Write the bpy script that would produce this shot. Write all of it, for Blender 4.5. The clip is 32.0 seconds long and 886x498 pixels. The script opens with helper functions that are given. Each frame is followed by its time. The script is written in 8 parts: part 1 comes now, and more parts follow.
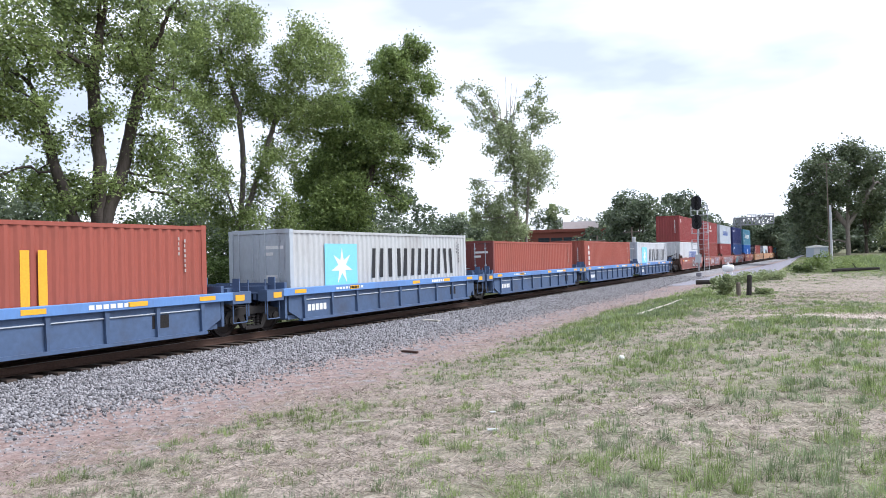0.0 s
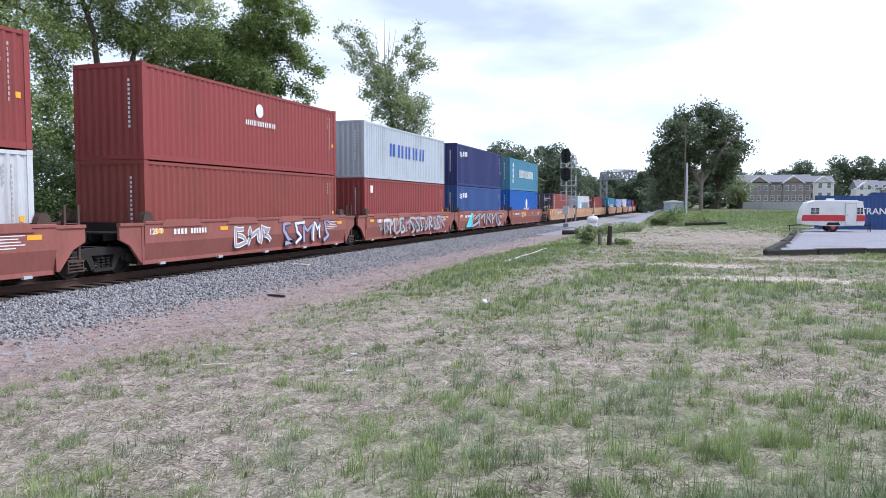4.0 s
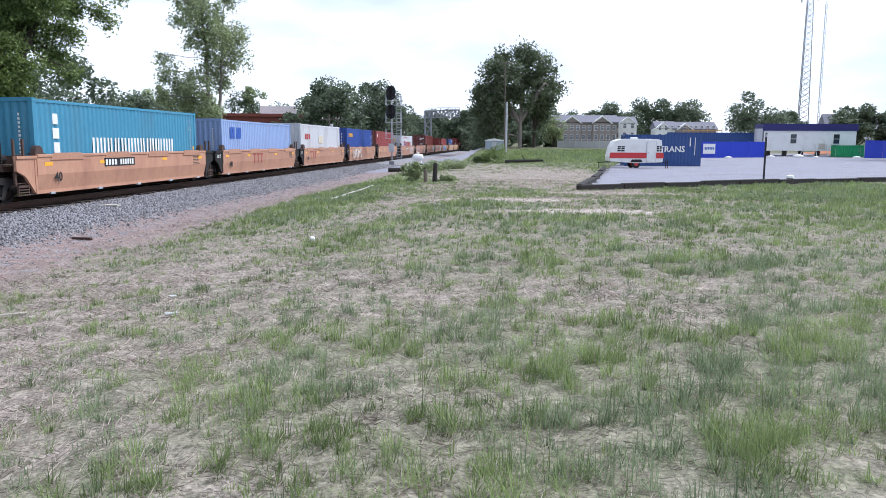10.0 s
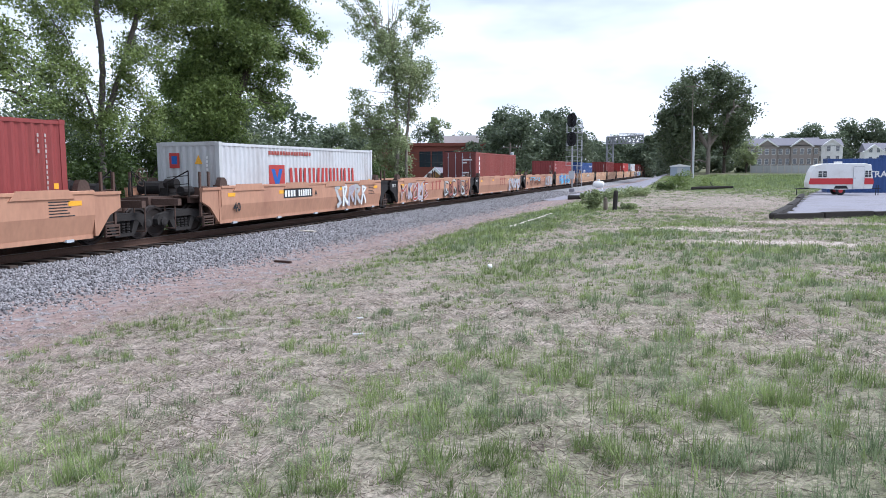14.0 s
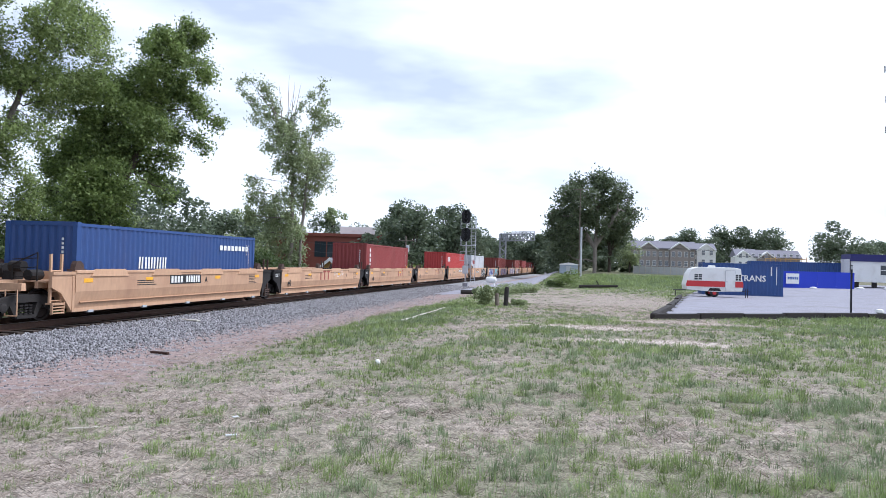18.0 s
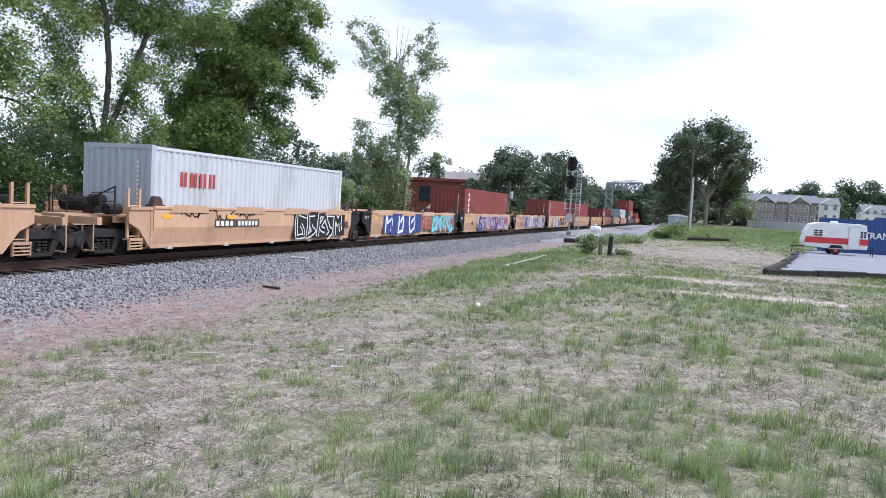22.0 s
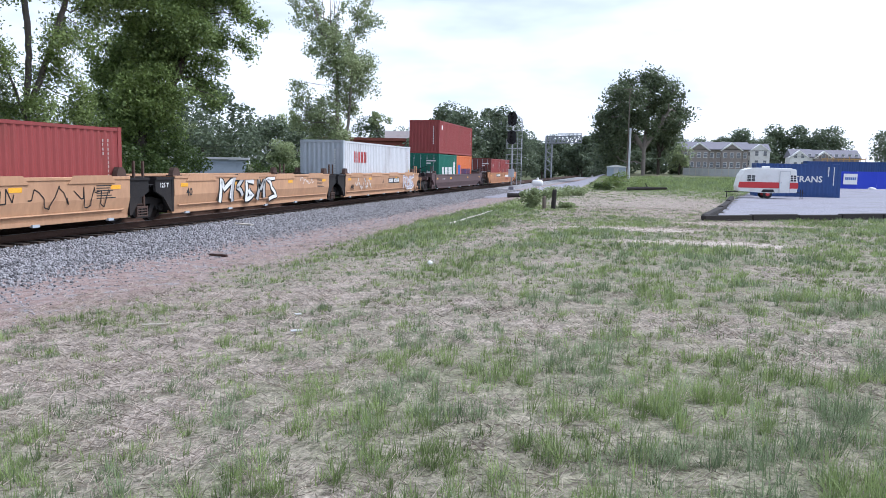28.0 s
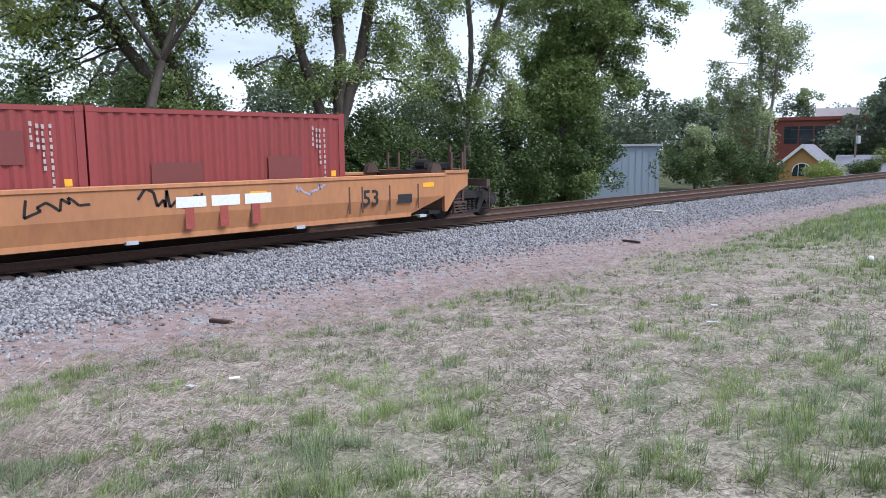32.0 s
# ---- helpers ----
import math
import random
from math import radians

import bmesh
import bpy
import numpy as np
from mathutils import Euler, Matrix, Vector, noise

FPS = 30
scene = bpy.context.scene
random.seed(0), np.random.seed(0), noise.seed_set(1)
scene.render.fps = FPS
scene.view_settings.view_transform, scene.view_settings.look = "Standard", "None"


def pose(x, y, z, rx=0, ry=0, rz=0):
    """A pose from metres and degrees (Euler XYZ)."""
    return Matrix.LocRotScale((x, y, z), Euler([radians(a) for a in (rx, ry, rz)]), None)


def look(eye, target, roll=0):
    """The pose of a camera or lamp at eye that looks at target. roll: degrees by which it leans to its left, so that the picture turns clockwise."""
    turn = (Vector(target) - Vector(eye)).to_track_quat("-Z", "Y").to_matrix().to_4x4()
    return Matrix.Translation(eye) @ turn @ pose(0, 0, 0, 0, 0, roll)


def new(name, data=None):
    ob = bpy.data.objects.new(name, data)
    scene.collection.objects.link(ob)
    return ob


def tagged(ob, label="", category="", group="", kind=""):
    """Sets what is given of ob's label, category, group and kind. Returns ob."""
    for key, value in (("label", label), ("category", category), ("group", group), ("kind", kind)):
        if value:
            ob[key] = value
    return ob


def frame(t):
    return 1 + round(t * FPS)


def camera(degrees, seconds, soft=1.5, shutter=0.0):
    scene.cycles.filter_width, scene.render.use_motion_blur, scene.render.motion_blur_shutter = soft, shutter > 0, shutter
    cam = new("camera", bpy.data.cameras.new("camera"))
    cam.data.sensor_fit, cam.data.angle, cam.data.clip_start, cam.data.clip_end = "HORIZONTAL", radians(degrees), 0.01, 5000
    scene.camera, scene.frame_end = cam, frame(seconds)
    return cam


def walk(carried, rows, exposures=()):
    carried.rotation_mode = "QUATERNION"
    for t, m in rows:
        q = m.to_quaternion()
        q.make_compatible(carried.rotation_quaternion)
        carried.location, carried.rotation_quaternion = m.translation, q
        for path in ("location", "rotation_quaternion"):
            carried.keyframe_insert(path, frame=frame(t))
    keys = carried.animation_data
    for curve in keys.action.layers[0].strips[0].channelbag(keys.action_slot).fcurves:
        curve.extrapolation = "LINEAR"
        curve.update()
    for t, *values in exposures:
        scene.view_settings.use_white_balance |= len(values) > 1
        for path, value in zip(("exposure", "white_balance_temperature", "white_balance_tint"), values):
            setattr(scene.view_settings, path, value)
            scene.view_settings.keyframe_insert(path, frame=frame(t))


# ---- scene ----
cam = camera(60.9, 32.0, soft=0.8)
PATH = [
    (0, (-0.178, -0.255, 1.992), (-14.059, 26.338, 2.393), -1.46),
    (0.5, (-0.156, -0.259, 1.969), (-13.398, 26.660, 1.822), -1.61),
    (1, (-0.163, -0.245, 1.962), (-12.726, 26.996, 1.643), -0.78),
    (1.5, (-0.124, -0.266, 1.929), (-12.644, 26.920, -0.119), 0.60),
    (2, (-0.135, -0.223, 1.941), (-11.586, 27.425, -0.166), 0.10),
    (2.5, (-0.135, -0.206, 1.949), (-10.570, 27.850, -0.052), -0.00),
    (3, (-0.190, -0.120, 1.905), (-8.704, 28.533, -0.644), 0.84),
    (3.5, (-0.105, -0.127, 1.937), (-9.345, 28.356, 0.109), -0.20),
    (5.5, (-0.032, -0.187, 1.906), (-9.634, 28.179, 0.134), 0.81),
    (6, (-0.083, -0.106, 1.889), (-6.505, 29.126, -0.173), 0.76),
    (6.5, (-0.128, -0.049, 1.868), (-4.504, 29.565, -0.107), 1.50),
    (7, (-0.134, -0.081, 1.879), (-6.325, 29.197, -0.230), 0.30),
    (7.5, (-0.041, -0.037, 1.895), (-6.854, 29.085, -0.448), 0.48),
    (8, (0.089, -0.000, 1.895), (-4.769, 29.545, 0.022), 3.31),
    (8.5, (0.096, 0.040, 1.895), (-2.194, 29.893, 0.013), 2.39),
    (9, (0.000, 0.000, 1.900), (-1.192, 29.880, -0.505), 0.84),
    (9.5, (-0.113, -0.001, 1.859), (-1.921, 29.698, -1.974), 0.09),
    (10, (-0.116, -0.002, 1.857), (-2.724, 29.592, -2.311), 0.27),
    (10.5, (-0.023, 0.044, 1.888), (-3.262, 29.560, -2.390), 0.39),
    (11, (0.090, 0.044, 1.888), (-3.463, 29.688, -1.045), 2.64),
    (11.5, (0.066, 0.049, 1.883), (-3.860, 29.669, -0.811), 3.28),
    (12, (-0.026, -0.001, 1.888), (-5.390, 29.324, -1.465), 0.30),
    (12.5, (-0.127, -0.058, 1.868), (-6.344, 29.109, -1.397), -0.25),
    (13, (-0.131, -0.161, 1.885), (-8.267, 28.538, -1.307), -0.33),
    (13.5, (-0.082, -0.161, 1.901), (-8.235, 28.530, -1.315), 1.12),
    (14, (-0.033, -0.190, 1.918), (-9.579, 28.080, -1.195), -0.31),
    (14.5, (0.044, -0.244, 1.948), (-12.088, 27.048, -0.876), -1.68),
    (16.5, (-0.079, -0.120, 1.884), (-9.062, 28.501, 1.528), 0.04),
    (17, (-0.129, -0.091, 1.893), (-7.306, 29.028, 1.160), -0.36),
    (17.5, (-0.091, -0.022, 1.910), (-6.397, 29.300, 1.214), -0.91),
    (18, (0.020, -0.026, 1.961), (-5.589, 29.439, 2.538), 1.61),
    (18.5, (0.092, -0.108, 1.948), (-6.041, 29.214, 3.564), 3.37),
    (19, (-0.035, -0.059, 1.923), (-11.041, 27.835, 2.813), 1.43),
    (19.5, (-0.053, -0.167, 1.914), (-12.508, 27.097, 0.669), 0.17),
    (20, (-0.128, -0.118, 1.917), (-8.898, 28.511, 0.053), 1.47),
    (20.5, (-0.151, -0.033, 1.881), (-6.344, 29.188, -0.901), 2.89),
    (21, (-0.100, -0.010, 1.913), (-7.062, 29.168, 1.519), 4.19),
    (21.5, (0.020, -0.049, 1.927), (-8.350, 28.747, 1.063), 2.83),
    (22, (0.039, -0.059, 1.933), (-9.420, 28.358, 0.205), 3.23),
    (22.5, (0.011, -0.126, 1.939), (-9.628, 28.239, 0.355), 1.19),
    (23, (-0.086, -0.156, 1.912), (-9.409, 28.265, -0.400), -0.14),
    (23.5, (-0.159, -0.129, 1.899), (-8.827, 28.460, -0.845), -0.62),
    (24, (-0.154, -0.181, 1.910), (-9.219, 28.313, -0.532), -0.13),
    (24.5, (-0.084, -0.173, 1.913), (-9.079, 28.347, -0.474), -0.40),
    (26.5, (-0.025, -0.236, 1.957), (-9.474, 27.959, -2.017), -0.11),
    (27, (-0.114, -0.193, 1.924), (-8.529, 28.318, -2.115), -0.98),
    (27.5, (-0.142, -0.168, 1.911), (-7.583, 28.747, -1.019), 0.88),
    (28, (-0.070, -0.147, 1.923), (-7.290, 28.787, -1.342), 1.06),
    (28.5, (0.056, -0.104, 1.940), (-6.711, 29.037, -0.301), 1.34),
    (29, (0.096, -0.084, 1.923), (-6.705, 29.102, 0.541), 3.05),
    (29.5, (0.047, -0.073, 1.920), (-5.428, 29.347, -0.200), 2.16),
    (30, (-0.071, -0.074, 1.888), (-5.204, 29.369, -0.710), -0.93),
    (30.5, (-0.134, -0.115, 1.898), (-6.972, 28.916, -1.332), -2.31),
    (31, (-0.103, -0.273, 1.941), (-10.395, 27.717, -1.321), -2.12),
    (31.5, (-0.010, -0.272, 1.950), (-14.478, 25.757, -1.676), -1.92),
    (31.8, (-0.056, -0.237, 1.938), (-18.606, 23.331, 1.288), -9.71),
    (32, (-0.102, -0.279, 1.946), (-20.980, 20.915, -1.921), -0.61),
]
walk(cam, [(t, look(eye, target, roll)) for t, eye, target, roll in PATH], exposures=((0, 0.75, 5950, 12), (1.1, 0.75, 5950, 12), (2.0, 0.57, 5700, 12), (6, 0.6, 5650, 12), (17, 0.6, 5700, 12), (32, 0.58, 5600, 12)))

# ---- world and light ----
SUN_DIR = Vector((0.72, 0.25, 0.95)).normalized()
world = bpy.data.worlds.new("overcast_sky")
scene.world = world
world.use_nodes = True
wn = world.node_tree.nodes
wl = world.node_tree.links
wn.clear()
w_out = wn.new("ShaderNodeOutputWorld")
w_bg = wn.new("ShaderNodeBackground")
w_sky = wn.new("ShaderNodeTexSky")
w_sky.sky_type = "NISHITA"
w_sky.sun_disc = False
w_sky.sun_elevation = math.asin(SUN_DIR.z)
w_sky.sun_rotation = math.atan2(SUN_DIR.x, SUN_DIR.y)
w_co = wn.new("ShaderNodeTexCoord")
w_map = wn.new("ShaderNodeMapping")
w_map.inputs["Scale"].default_value = (1.0, 1.0, 3.4)
w_map.inputs["Location"].default_value = (3.1, 1.7, 0.9)
w_n = wn.new("ShaderNodeTexNoise")
w_n.inputs["Scale"].default_value = 2.0
w_n.inputs["Detail"].default_value = 5.0
w_n.inputs["Roughness"].default_value = 0.5
w_ramp = wn.new("ShaderNodeValToRGB")
w_ramp.color_ramp.elements[0].position = 0.42
w_ramp.color_ramp.elements[0].color = (4.0, 4.25, 4.8, 1)
w_ramp.color_ramp.elements[1].position = 0.57
w_ramp.color_ramp.elements[1].color = (7.0, 7.1, 7.4, 1)
w_mix = wn.new("ShaderNodeMix")
w_mix.data_type = "RGBA"
w_mix.inputs["Factor"].default_value = 0.86
wl.new(w_co.outputs["Generated"], w_map.inputs["Vector"])
wl.new(w_map.outputs["Vector"], w_n.inputs["Vector"])
wl.new(w_n.outputs["Fac"], w_ramp.inputs["Fac"])
wl.new(w_sky.outputs["Color"], w_mix.inputs["A"])
wl.new(w_ramp.outputs["Color"], w_mix.inputs["B"])
wl.new(w_mix.outputs["Result"], w_bg.inputs["Color"])
w_bg.inputs["Strength"].default_value = 0.125
wl.new(w_bg.outputs["Background"], w_out.inputs["Surface"])

sun = new("sun", bpy.data.lights.new("sun", "SUN"))
sun.data.energy = 2.5
sun.data.angle = radians(26)
sun.data.color = (1.0, 0.96, 0.9)
sun.matrix_world = look(SUN_DIR * 60, (0, 0, 0))

# ---- materials ----
def material(name, colour, rough=0.7, metal=0.0, vary=0.12, scale=3.0, second=None, amount=0.35, second_scale=1.2,
             bump=0.15, bump_scale=30.0, random=0.0, spec=0.4, stretch=None):
    """A surface with variation at two scales, stains of a second colour and fine relief."""
    m = bpy.data.materials.new(name)
    m.use_nodes = True
    n, l = m.node_tree.nodes, m.node_tree.links
    b = n["Principled BSDF"]
    b.inputs["Roughness"].default_value = rough
    b.inputs["Metallic"].default_value = metal
    b.inputs["Specular IOR Level"].default_value = spec
    co = n.new("ShaderNodeTexCoord")
    vec = co.outputs["Object"]
    if stretch:
        mp = n.new("ShaderNodeMapping")
        mp.inputs["Scale"].default_value = stretch
        l.new(vec, mp.inputs["Vector"])
        vec = mp.outputs["Vector"]
    fine = n.new("ShaderNodeTexNoise")
    fine.inputs["Scale"].default_value = scale * 7
    fine.inputs["Detail"].default_value = 4
    big = n.new("ShaderNodeTexNoise")
    big.inputs["Scale"].default_value = second_scale
    big.inputs["Detail"].default_value = 6
    big.inputs["Roughness"].default_value = 0.65
    l.new(vec, fine.inputs["Vector"])
    l.new(vec, big.inputs["Vector"])
    hsv = n.new("ShaderNodeHueSaturation")
    hsv.inputs["Color"].default_value = (*colour, 1)
    rng = n.new("ShaderNodeMapRange")
    rng.inputs["From Min"].default_value, rng.inputs["From Max"].default_value = 0.25, 0.75
    rng.inputs["To Min"].default_value, rng.inputs["To Max"].default_value = 1 - vary, 1 + vary
    l.new(fine.outputs["Fac"], rng.inputs["Value"])
    value = rng.outputs["Result"]
    if random:
        info = n.new("ShaderNodeObjectInfo")
        r2 = n.new("ShaderNodeMapRange")
        r2.inputs["To Min"].default_value, r2.inputs["To Max"].default_value = 1 - random, 1 + random
        l.new(info.outputs["Random"], r2.inputs["Value"])
        mul = n.new("ShaderNodeMath")
        mul.operation = "MULTIPLY"
        l.new(value, mul.inputs[0])
        l.new(r2.outputs["Result"], mul.inputs[1])
        value = mul.outputs["Value"]
    l.new(value, hsv.inputs["Value"])
    colour_out = hsv.outputs["Color"]
    if second:
        ramp = n.new("ShaderNodeMapRange")
        ramp.inputs["From Min"].default_value, ramp.inputs["From Max"].default_value = 0.5, 0.75
        ramp.inputs["To Max"].default_value = amount
        l.new(big.outputs["Fac"], ramp.inputs["Value"])
        mx = n.new("ShaderNodeMix")
        mx.data_type = "RGBA"
        mx.inputs["B"].default_value = (*second, 1)
        l.new(ramp.outputs["Result"], mx.inputs["Factor"])
        l.new(colour_out, mx.inputs["A"])
        colour_out = mx.outputs["Result"]
    l.new(colour_out, b.inputs["Base Color"])
    if bump:
        bn = n.new("ShaderNodeTexNoise")
        bn.inputs["Scale"].default_value = bump_scale
        bn.inputs["Detail"].default_value = 5
        l.new(vec, bn.inputs["Vector"])
        bp = n.new("ShaderNodeBump")
        bp.inputs["Strength"].default_value = bump
        bp.inputs["Distance"].default_value = 0.02
        l.new(bn.outputs["Fac"], bp.inputs["Height"])
        l.new(bp.outputs["Normal"], b.inputs["Normal"])
    return m


RUST = (0.11, 0.045, 0.025)
def paint(name, colour, rust=0.3, rough=0.55, **kw):
    return material(name, colour, rough=rough, vary=0.07, scale=2.0, second=RUST, amount=rust, second_scale=0.9,
                    bump=0.08, bump_scale=14, random=0.06, stretch=(1.0, 1.0, 0.35), **kw)


M_RED = paint("oxide_red_paint", (0.245, 0.046, 0.043))
M_RED2 = paint("brown_red_paint", (0.23, 0.052, 0.042))
M_FADED = paint("faded_orange_red_paint", (0.31, 0.08, 0.055), 0.2)
M_BRIGHT = paint("bright_red_paint", (0.40, 0.045, 0.04), 0.12)
M_ORANGE = paint("orange_paint", (0.62, 0.16, 0.05), 0.12)
# door end turned from the light: its shade is put into this colour
M_DARKEND = paint("shaded_door_end_paint", (0.06, 0.048, 0.075))
M_BROWN = paint("dark_brown_red_paint", (0.17, 0.045, 0.04))
M_GREY = paint("pale_grey_paint", (0.46, 0.47, 0.47), 0.32)
M_WHITE = paint("white_container_paint", (0.56, 0.57, 0.585), 0.30)
M_SILVER = paint("weathered_grey_paint", (0.42, 0.46, 0.50), 0.3)
M_LBLUE = paint("light_blue_grey_paint", (0.25, 0.34, 0.55), 0.1)
M_NAVY = paint("navy_blue_paint", (0.022, 0.03, 0.12), 0.1)
M_BLUE = paint("mid_blue_paint", (0.03, 0.07, 0.21), 0.1)
M_SEABLUE = paint("royal_blue_paint", (0.025, 0.065, 0.27), 0.1)
M_CBLUE = paint("bright_blue_paint", (0.015, 0.10, 0.38), 0.06)
M_TEAL = paint("teal_paint", (0.07, 0.21, 0.30), 0.18)
M_TEAL2 = paint("blue_teal_paint", (0.06, 0.24, 0.36), 0.18)
M_GREEN = paint("dark_green_paint", (0.012, 0.13, 0.09), 0.12)
def tan_paint(name, colour, stain):
    return material(name, colour, rough=0.6, vary=0.1, scale=1.2, second=stain, amount=0.6, second_scale=0.7, bump=0.1, bump_scale=10, random=0.10, stretch=(1, 1, 0.4))


M_TAN = tan_paint("yellow_tan_car_paint", (0.46, 0.265, 0.15), (0.30, 0.155, 0.095))
M_TANPINK = tan_paint("pinkish_tan_car_paint", (0.44, 0.235, 0.15), (0.28, 0.13, 0.09))
M_TANPALE = tan_paint("pale_tan_car_paint", (0.51, 0.315, 0.195), (0.33, 0.18, 0.115))
M_TANORANGE = tan_paint("orange_tan_car_paint", (0.43, 0.195, 0.085), (0.26, 0.11, 0.065))
M_MAROON = material("maroon_car_paint", (0.265, 0.09, 0.072), rough=0.6, vary=0.1, scale=1.2, second=(0.15, 0.05, 0.04), amount=0.6,
                    second_scale=0.6, bump=0.1, bump_scale=10, random=0.12, stretch=(1, 1, 0.4))
M_CARBLUE = material("faded_blue_car_paint", (0.072, 0.112, 0.20), rough=0.6, vary=0.12, scale=1.2, second=(0.06, 0.06, 0.07), amount=0.6,
                     second_scale=0.7, bump=0.1, bump_scale=10, random=0.05)
M_SILL = paint("light_blue_sill_paint", (0.12, 0.24, 0.50), 0.3)
M_PLUM = material("dark_plum_car_paint", (0.10, 0.062, 0.062), rough=0.6, vary=0.1, second=(0.05, 0.035, 0.035), amount=0.6, bump=0.1)
M_STEEL = material("grimy_black_steel", (0.018, 0.016, 0.016), rough=0.75, metal=0.2, vary=0.3, second=(0.06, 0.042, 0.034), amount=0.4, bump=0.25)
M_RUSTY = material("rusty_brown_steel", (0.085, 0.052, 0.04), rough=0.85, vary=0.25, second=(0.05, 0.03, 0.025), amount=0.6, bump=0.3)
M_WHEEL = material("worn_wheel_steel", (0.035, 0.028, 0.026), rough=0.6, metal=0.5, vary=0.2, second=(0.07, 0.04, 0.03), amount=0.4, bump=0.1)
M_TRUCK = material("dusty_cast_steel", (0.022, 0.019, 0.018), rough=0.85, vary=0.25, second=(0.02, 0.018, 0.017), amount=0.6, bump=0.2)
M_RAIL = material("weathered_rail_steel", (0.095, 0.055, 0.04), rough=0.7, metal=0.3, vary=0.2, bump=0.2)
M_SHINE = material("polished_rail_head", (0.30, 0.28, 0.27), rough=0.35, metal=0.9, vary=0.1, bump=0.05)
M_TIE = material("creosoted_tie_wood", (0.055, 0.04, 0.032), rough=0.9, vary=0.3, second=(0.14, 0.11, 0.09), amount=0.6, bump=0.4, random=0.25, stretch=(0.2, 2, 2))
M_INK = material("black_lettering_paint", (0.02, 0.02, 0.022), rough=0.6, vary=0.1, bump=0)
M_INKRED = material("faded_red_lettering_paint", (0.30, 0.065, 0.05), rough=0.65, vary=0.2, bump=0)
M_INKWHITE = material("white_lettering_paint", (0.72, 0.72, 0.70), rough=0.6, vary=0.1, bump=0)
M_CODE = material("worn_white_stencil_paint", (0.40, 0.35, 0.33), rough=0.6, vary=0.15, bump=0)
M_INKBLUE = material("blue_lettering_paint", (0.03, 0.09, 0.36), rough=0.6, vary=0.1, bump=0)
M_SKYBLUE = material("sky_blue_panel_paint", (0.22, 0.58, 0.78), rough=0.6, vary=0.06, bump=0)
M_YELLOW = material("yellow_reflective_tape", (0.80, 0.40, 0.03), rough=0.45, vary=0.1, bump=0)
M_CYAN = material("cyan_spray_paint", (0.12, 0.42, 0.62), rough=0.6, vary=0.1, bump=0)
M_FAINT = material("faded_cream_paint", (0.60, 0.54, 0.42), rough=0.6, vary=0.1, bump=0)
M_AQUA = material("aqua_spray_paint", (0.10, 0.55, 0.60), rough=0.6, vary=0.1, bump=0)
M_LILAC = material("lilac_grey_spray_paint", (0.36, 0.32, 0.38), rough=0.6, vary=0.15, bump=0)
M_INDIGO = material("indigo_spray_paint", (0.035, 0.045, 0.16), rough=0.6, vary=0.15, bump=0)
M_RUSTSPRAY = material("rust_spray_paint", (0.35, 0.10, 0.05), rough=0.6, vary=0.15, bump=0)

# ---- mesh tools ----
def box(bm, x0, x1, y0, y1, z0, z1):
    v = [bm.verts.new((x, y, z)) for z in (z0, z1) for x, y in ((x0, y0), (x1, y0), (x1, y1), (x0, y1))]
    for f in ((3, 2, 1, 0), (4, 5, 6, 7), (0, 1, 5, 4), (1, 2, 6, 5), (2, 3, 7, 6), (3, 0, 4, 7)):
        bm.faces.new([v[i] for i in f])


def prism(bm, outline, a, b, axis="x"):
    """An outline of (u, v) pairs drawn out between a and b along an axis: x takes (y, z), y takes (x, z), z takes (x, y)."""
    def at(u, v, w):
        return {"x": (w, u, v), "y": (u, w, v), "z": (u, v, w)}[axis]
    lo = [bm.verts.new(at(u, v, a)) for u, v in outline]
    hi = [bm.verts.new(at(u, v, b)) for u, v in outline]
    n = len(outline)
    for i in range(n):
        j = (i + 1) % n
        bm.faces.new((lo[i], lo[j], hi[j], hi[i]))
    bm.faces.new(lo[::-1])
    bm.faces.new(hi)


def tube(bm, a, b, r0, r1=None, sides=8, caps=True):
    r1 = r0 if r1 is None else r1
    a, b = Vector(a), Vector(b)
    d = (b - a).normalized()
    u = d.orthogonal().normalized()
    w = d.cross(u)
    rings = []
    for p, r in ((a, r0), (b, r1)):
        rings.append([bm.verts.new(p + r * (math.cos(k * math.tau / sides) * u + math.sin(k * math.tau / sides) * w)) for k in range(sides)])
    for k in range(sides):
        bm.faces.new((rings[0][k], rings[0][(k + 1) % sides], rings[1][(k + 1) % sides], rings[1][k]))
    if caps:
        bm.faces.new(rings[0][::-1])
        bm.faces.new(rings[1])


def turned(bm, profile, sides=20, axis="x", centre=(0, 0, 0)):
    """A profile of (radius, along) turned round an axis through centre."""
    c = Vector(centre)
    rings = []
    for r, h in profile:
        ring = []
        for k in range(sides):
            a = k * math.tau / sides
            p = {"x": (h, r * math.cos(a), r * math.sin(a)), "y": (r * math.cos(a), h, r * math.sin(a)), "z": (r * math.cos(a), r * math.sin(a), h)}[axis]
            ring.append(bm.verts.new(c + Vector(p)))
        rings.append(ring)
    for r0, r1 in zip(rings, rings[1:]):
        for k in range(sides):
            bm.faces.new((r0[k], r0[(k + 1) % sides], r1[(k + 1) % sides], r1[k]))
    bm.faces.new(rings[0][::-1])
    bm.faces.new(rings[-1])


